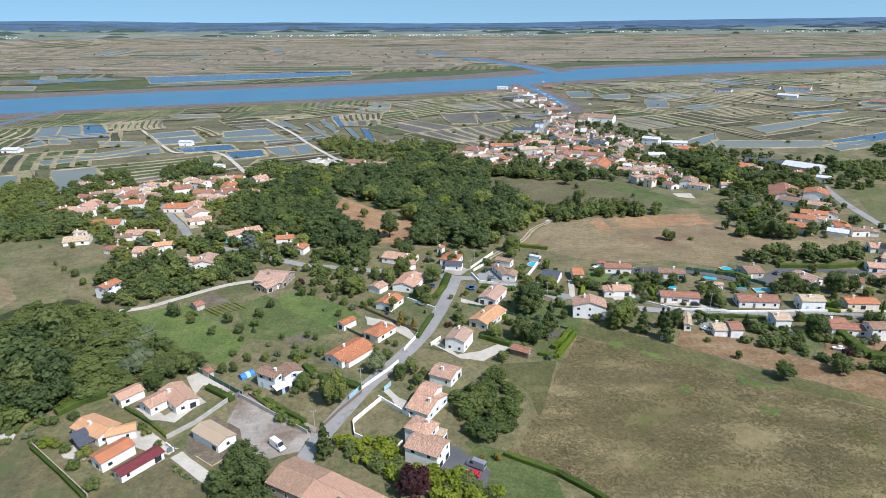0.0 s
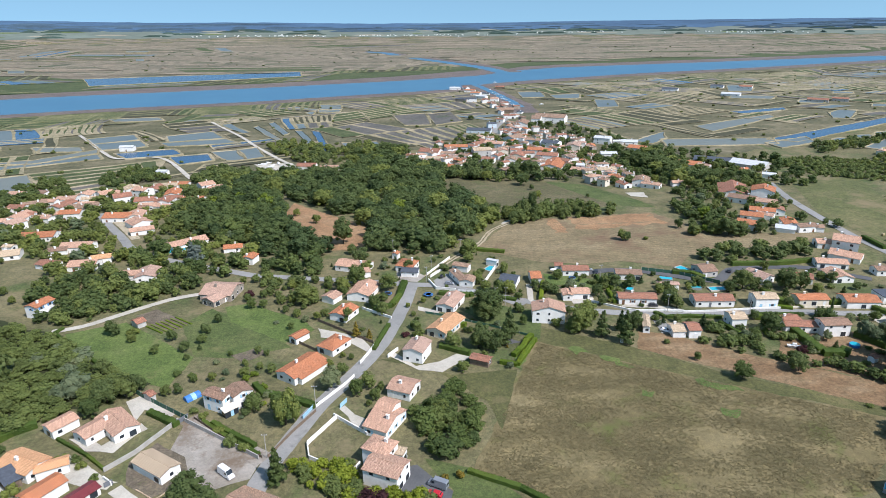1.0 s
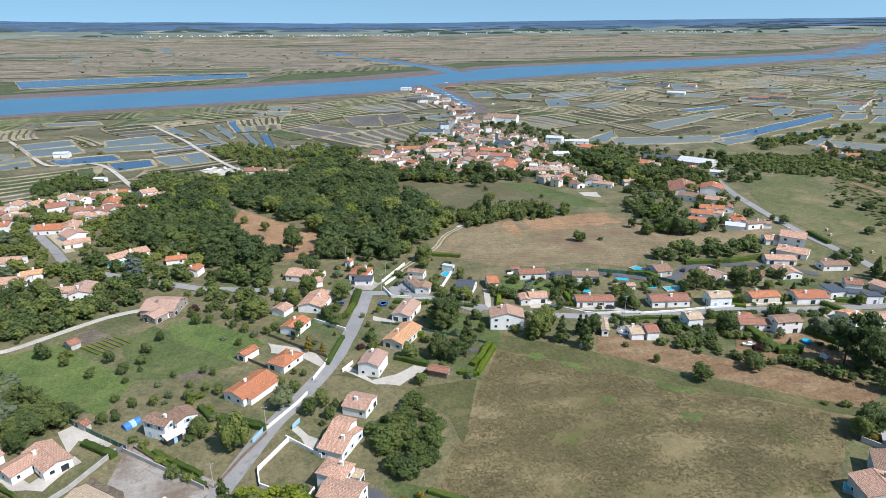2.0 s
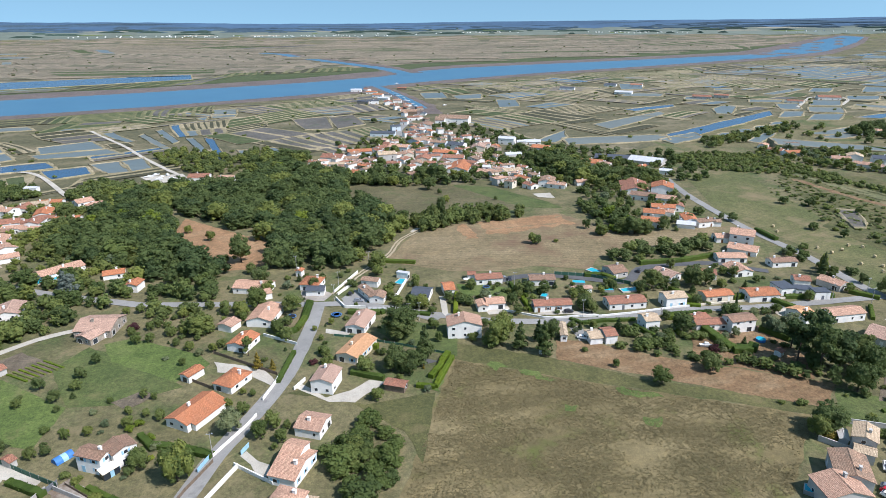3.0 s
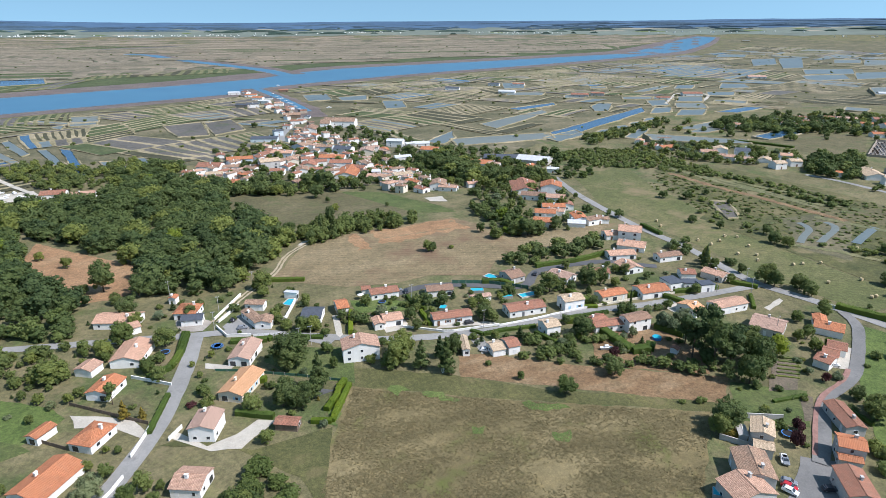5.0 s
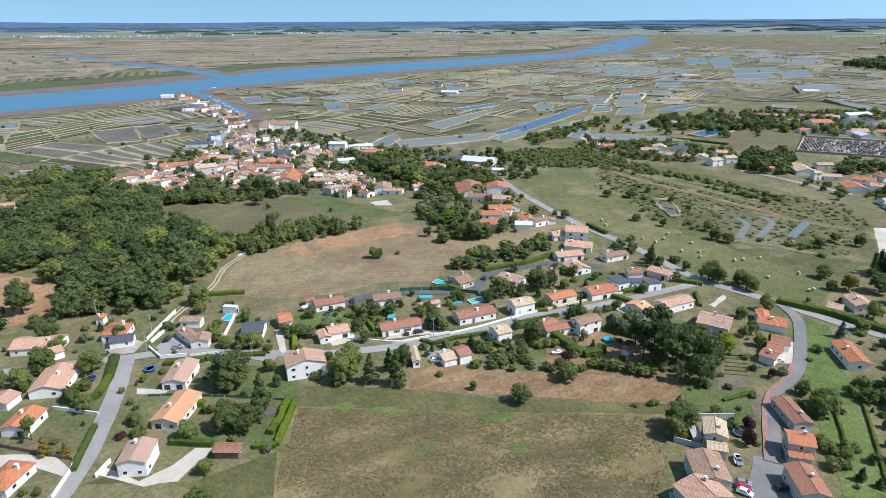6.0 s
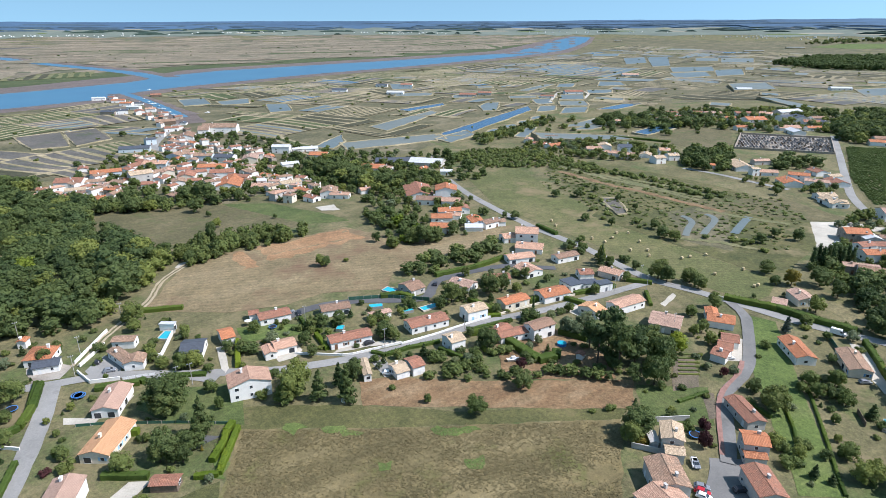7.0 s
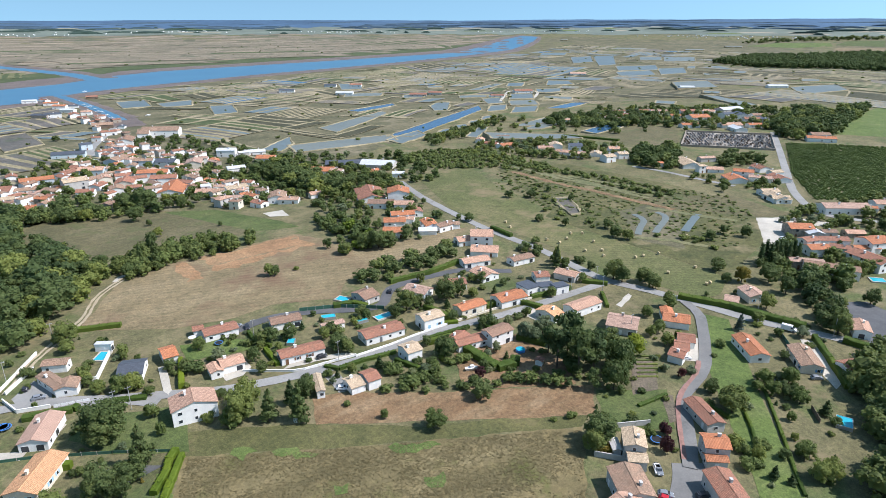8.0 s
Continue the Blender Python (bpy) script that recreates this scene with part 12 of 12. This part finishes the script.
wood('garden_growth', [(409.2, 217.4), (485.2, 214.8), (529.3, 199.5), (379.8, 142.4), (337.1, 157.1), (368.0, 192.1)], 9, 6.5, ['leaf', 'leafmid', 'leafgrey'], 'garden trees and shrubs among houses', seed=68, leaves=200, shares=[0.62, 0.3, 0.08], wide=1.2)


# ---- vegetable rows ----
hedge([(-104.4, 245.1), (-95.7, 238.3)], 0.7, 0.5, 'hedgebright', label='low row of vegetables in a kitchen garden')
hedge([(-102.8, 246.3), (-94.1, 239.4)], 0.7, 0.5, 'leafmid', label='low row of vegetables in a kitchen garden')
hedge([(-101.3, 247.5), (-92.6, 240.5)], 0.7, 0.5, 'hedgebright', label='low row of vegetables in a kitchen garden')
hedge([(-99.7, 248.7), (-91.0, 241.7)], 0.7, 0.5, 'leafmid', label='low row of vegetables in a kitchen garden')
hedge([(-98.1, 249.9), (-89.4, 242.9)], 0.7, 0.5, 'hedgebright', label='low row of vegetables in a kitchen garden')
hedge([(-96.5, 251.2), (-87.8, 244.1)], 0.7, 0.5, 'leafmid', label='low row of vegetables in a kitchen garden')
hedge([(-94.9, 252.4), (-86.2, 245.3)], 0.7, 0.5, 'hedgebright', label='low row of vegetables in a kitchen garden')
hedge([(201.9, 173.0), (208.3, 168.4)], 0.7, 0.5, 'leafmid', label='low row of vegetables in a kitchen garden')
hedge([(199.5, 171.2), (205.8, 166.6)], 0.7, 0.5, 'leafmid', label='low row of vegetables in a kitchen garden')
hedge([(197.1, 169.4), (203.3, 164.9)], 0.7, 0.5, 'leafmid', label='low row of vegetables in a kitchen garden')
hedge([(194.8, 167.6), (200.9, 163.2)], 0.7, 0.5, 'leafmid', label='low row of vegetables in a kitchen garden')
hedge([(192.5, 165.9), (198.6, 161.5)], 0.7, 0.5, 'leafmid', label='low row of vegetables in a kitchen garden')
hedge([(190.3, 164.3), (196.3, 159.9)], 0.7, 0.5, 'leafmid', label='low row of vegetables in a kitchen garden')
hedge([(-122.3, 151.7), (-109.0, 141.7), (-95.1, 130.5)], 0.8, 1.3, label='overgrown low wall line beside a dry field')
upright('garden_wall', 'stone', [(-122.6, 153.0), (-110.0, 143.3), (-94.9, 131.6)], 0.3, 1.2, 'low grey garden wall beside a dry field')
patch('court', 'gravel', [(-97.6, 163.4), (-91.0, 159.1), (-79.1, 150.9), (-80.0, 148.1), (-86.9, 149.7), (-93.1, 152.4), (-93.0, 157.2)], 'white gravel court beside a villa')
patch('court', 'gravel', [(-113.0, 150.2), (-110.7, 153.3), (-103.9, 150.0), (-103.6, 146.3), (-110.2, 147.2)], 'pale paved terrace beside a villa')
patch('court', 'gravel', [(-142.1, 157.3), (-135.3, 161.3), (-131.2, 158.5), (-129.9, 154.4), (-138.9, 152.7)], 'white gravel yard')
patch('hay_field', 'olive', [(-140.8, 150.7), (-122.3, 150.4), (-95.9, 130.6), (-111.7, 110.1)], 'dry grazed field with straw streaks')
patch('hay_field', 'olive', [(-90.0, 126.5), (-78.8, 145.1), (-68.7, 137.6), (-62.4, 130.6), (-62.7, 115.9)], 'dry mown grass with worn rings')
hedge([(-84.0, 156.2), (-91.3, 162.7), (-103.8, 171.4)], 0.9, 1.0, label='flowering border along a wall')
hedge([(-76.7, 143.2), (-71.2, 138.0)], 0.8, 0.5, label='low green border along a drive')
upright('garden_wall', 'concrete', [(-41.6, 156.7), (-51.0, 164.0), (-68.3, 177.0)], 0.25, 1.7, 'grey block wall along a gravel lot')
upright('kerb', 'beige', [(-72.2, 147.5), (-65.9, 143.0), (-62.2, 147.8)], 0.3, 0.25, 'low foundation kerb of an unfinished terrace')
hedge([(-59.2, 174.9), (-52.2, 169.1), (-43.6, 162.4)], 1.5, 1.6, label='loose shrubs along a garden wall')
patch('meadow_patch', 'bright', [(62.8, 210.7), (67.3, 211.5), (69.8, 207.1), (64.7, 205.5)], 'patch of fresh green grass in a dry meadow', jitter=1.6, step=2.0)
patch('meadow_patch', 'bright', [(72.4, 204.4), (79.4, 201.8), (83.4, 195.2), (76.8, 197.0)], 'patch of fresh green grass in a dry meadow', jitter=1.6, step=2.0)
patch('meadow_patch', 'bright', [(100.6, 185.8), (107.0, 182.8), (113.7, 177.1), (103.8, 180.1)], 'patch of fresh green grass in a dry meadow', jitter=1.6, step=2.0)
patch('meadow_patch', 'bright', [(80.3, 181.3), (84.2, 179.8), (81.8, 176.5), (78.8, 177.6)], 'patch of fresh green grass in a dry meadow', jitter=1.6, step=2.0)
patch('meadow_patch', 'bright', [(101.3, 169.0), (106.9, 167.6), (103.1, 162.9), (100.1, 164.8)], 'patch of fresh green grass in a dry meadow', jitter=1.6, step=2.0)
patch('meadow_patch', 'bright', [(43.9, 214.8), (47.1, 213.8), (42.4, 197.8), (40.2, 199.4)], 'patch of fresh green grass in a dry meadow', jitter=1.6, step=2.0)
distant_trees()
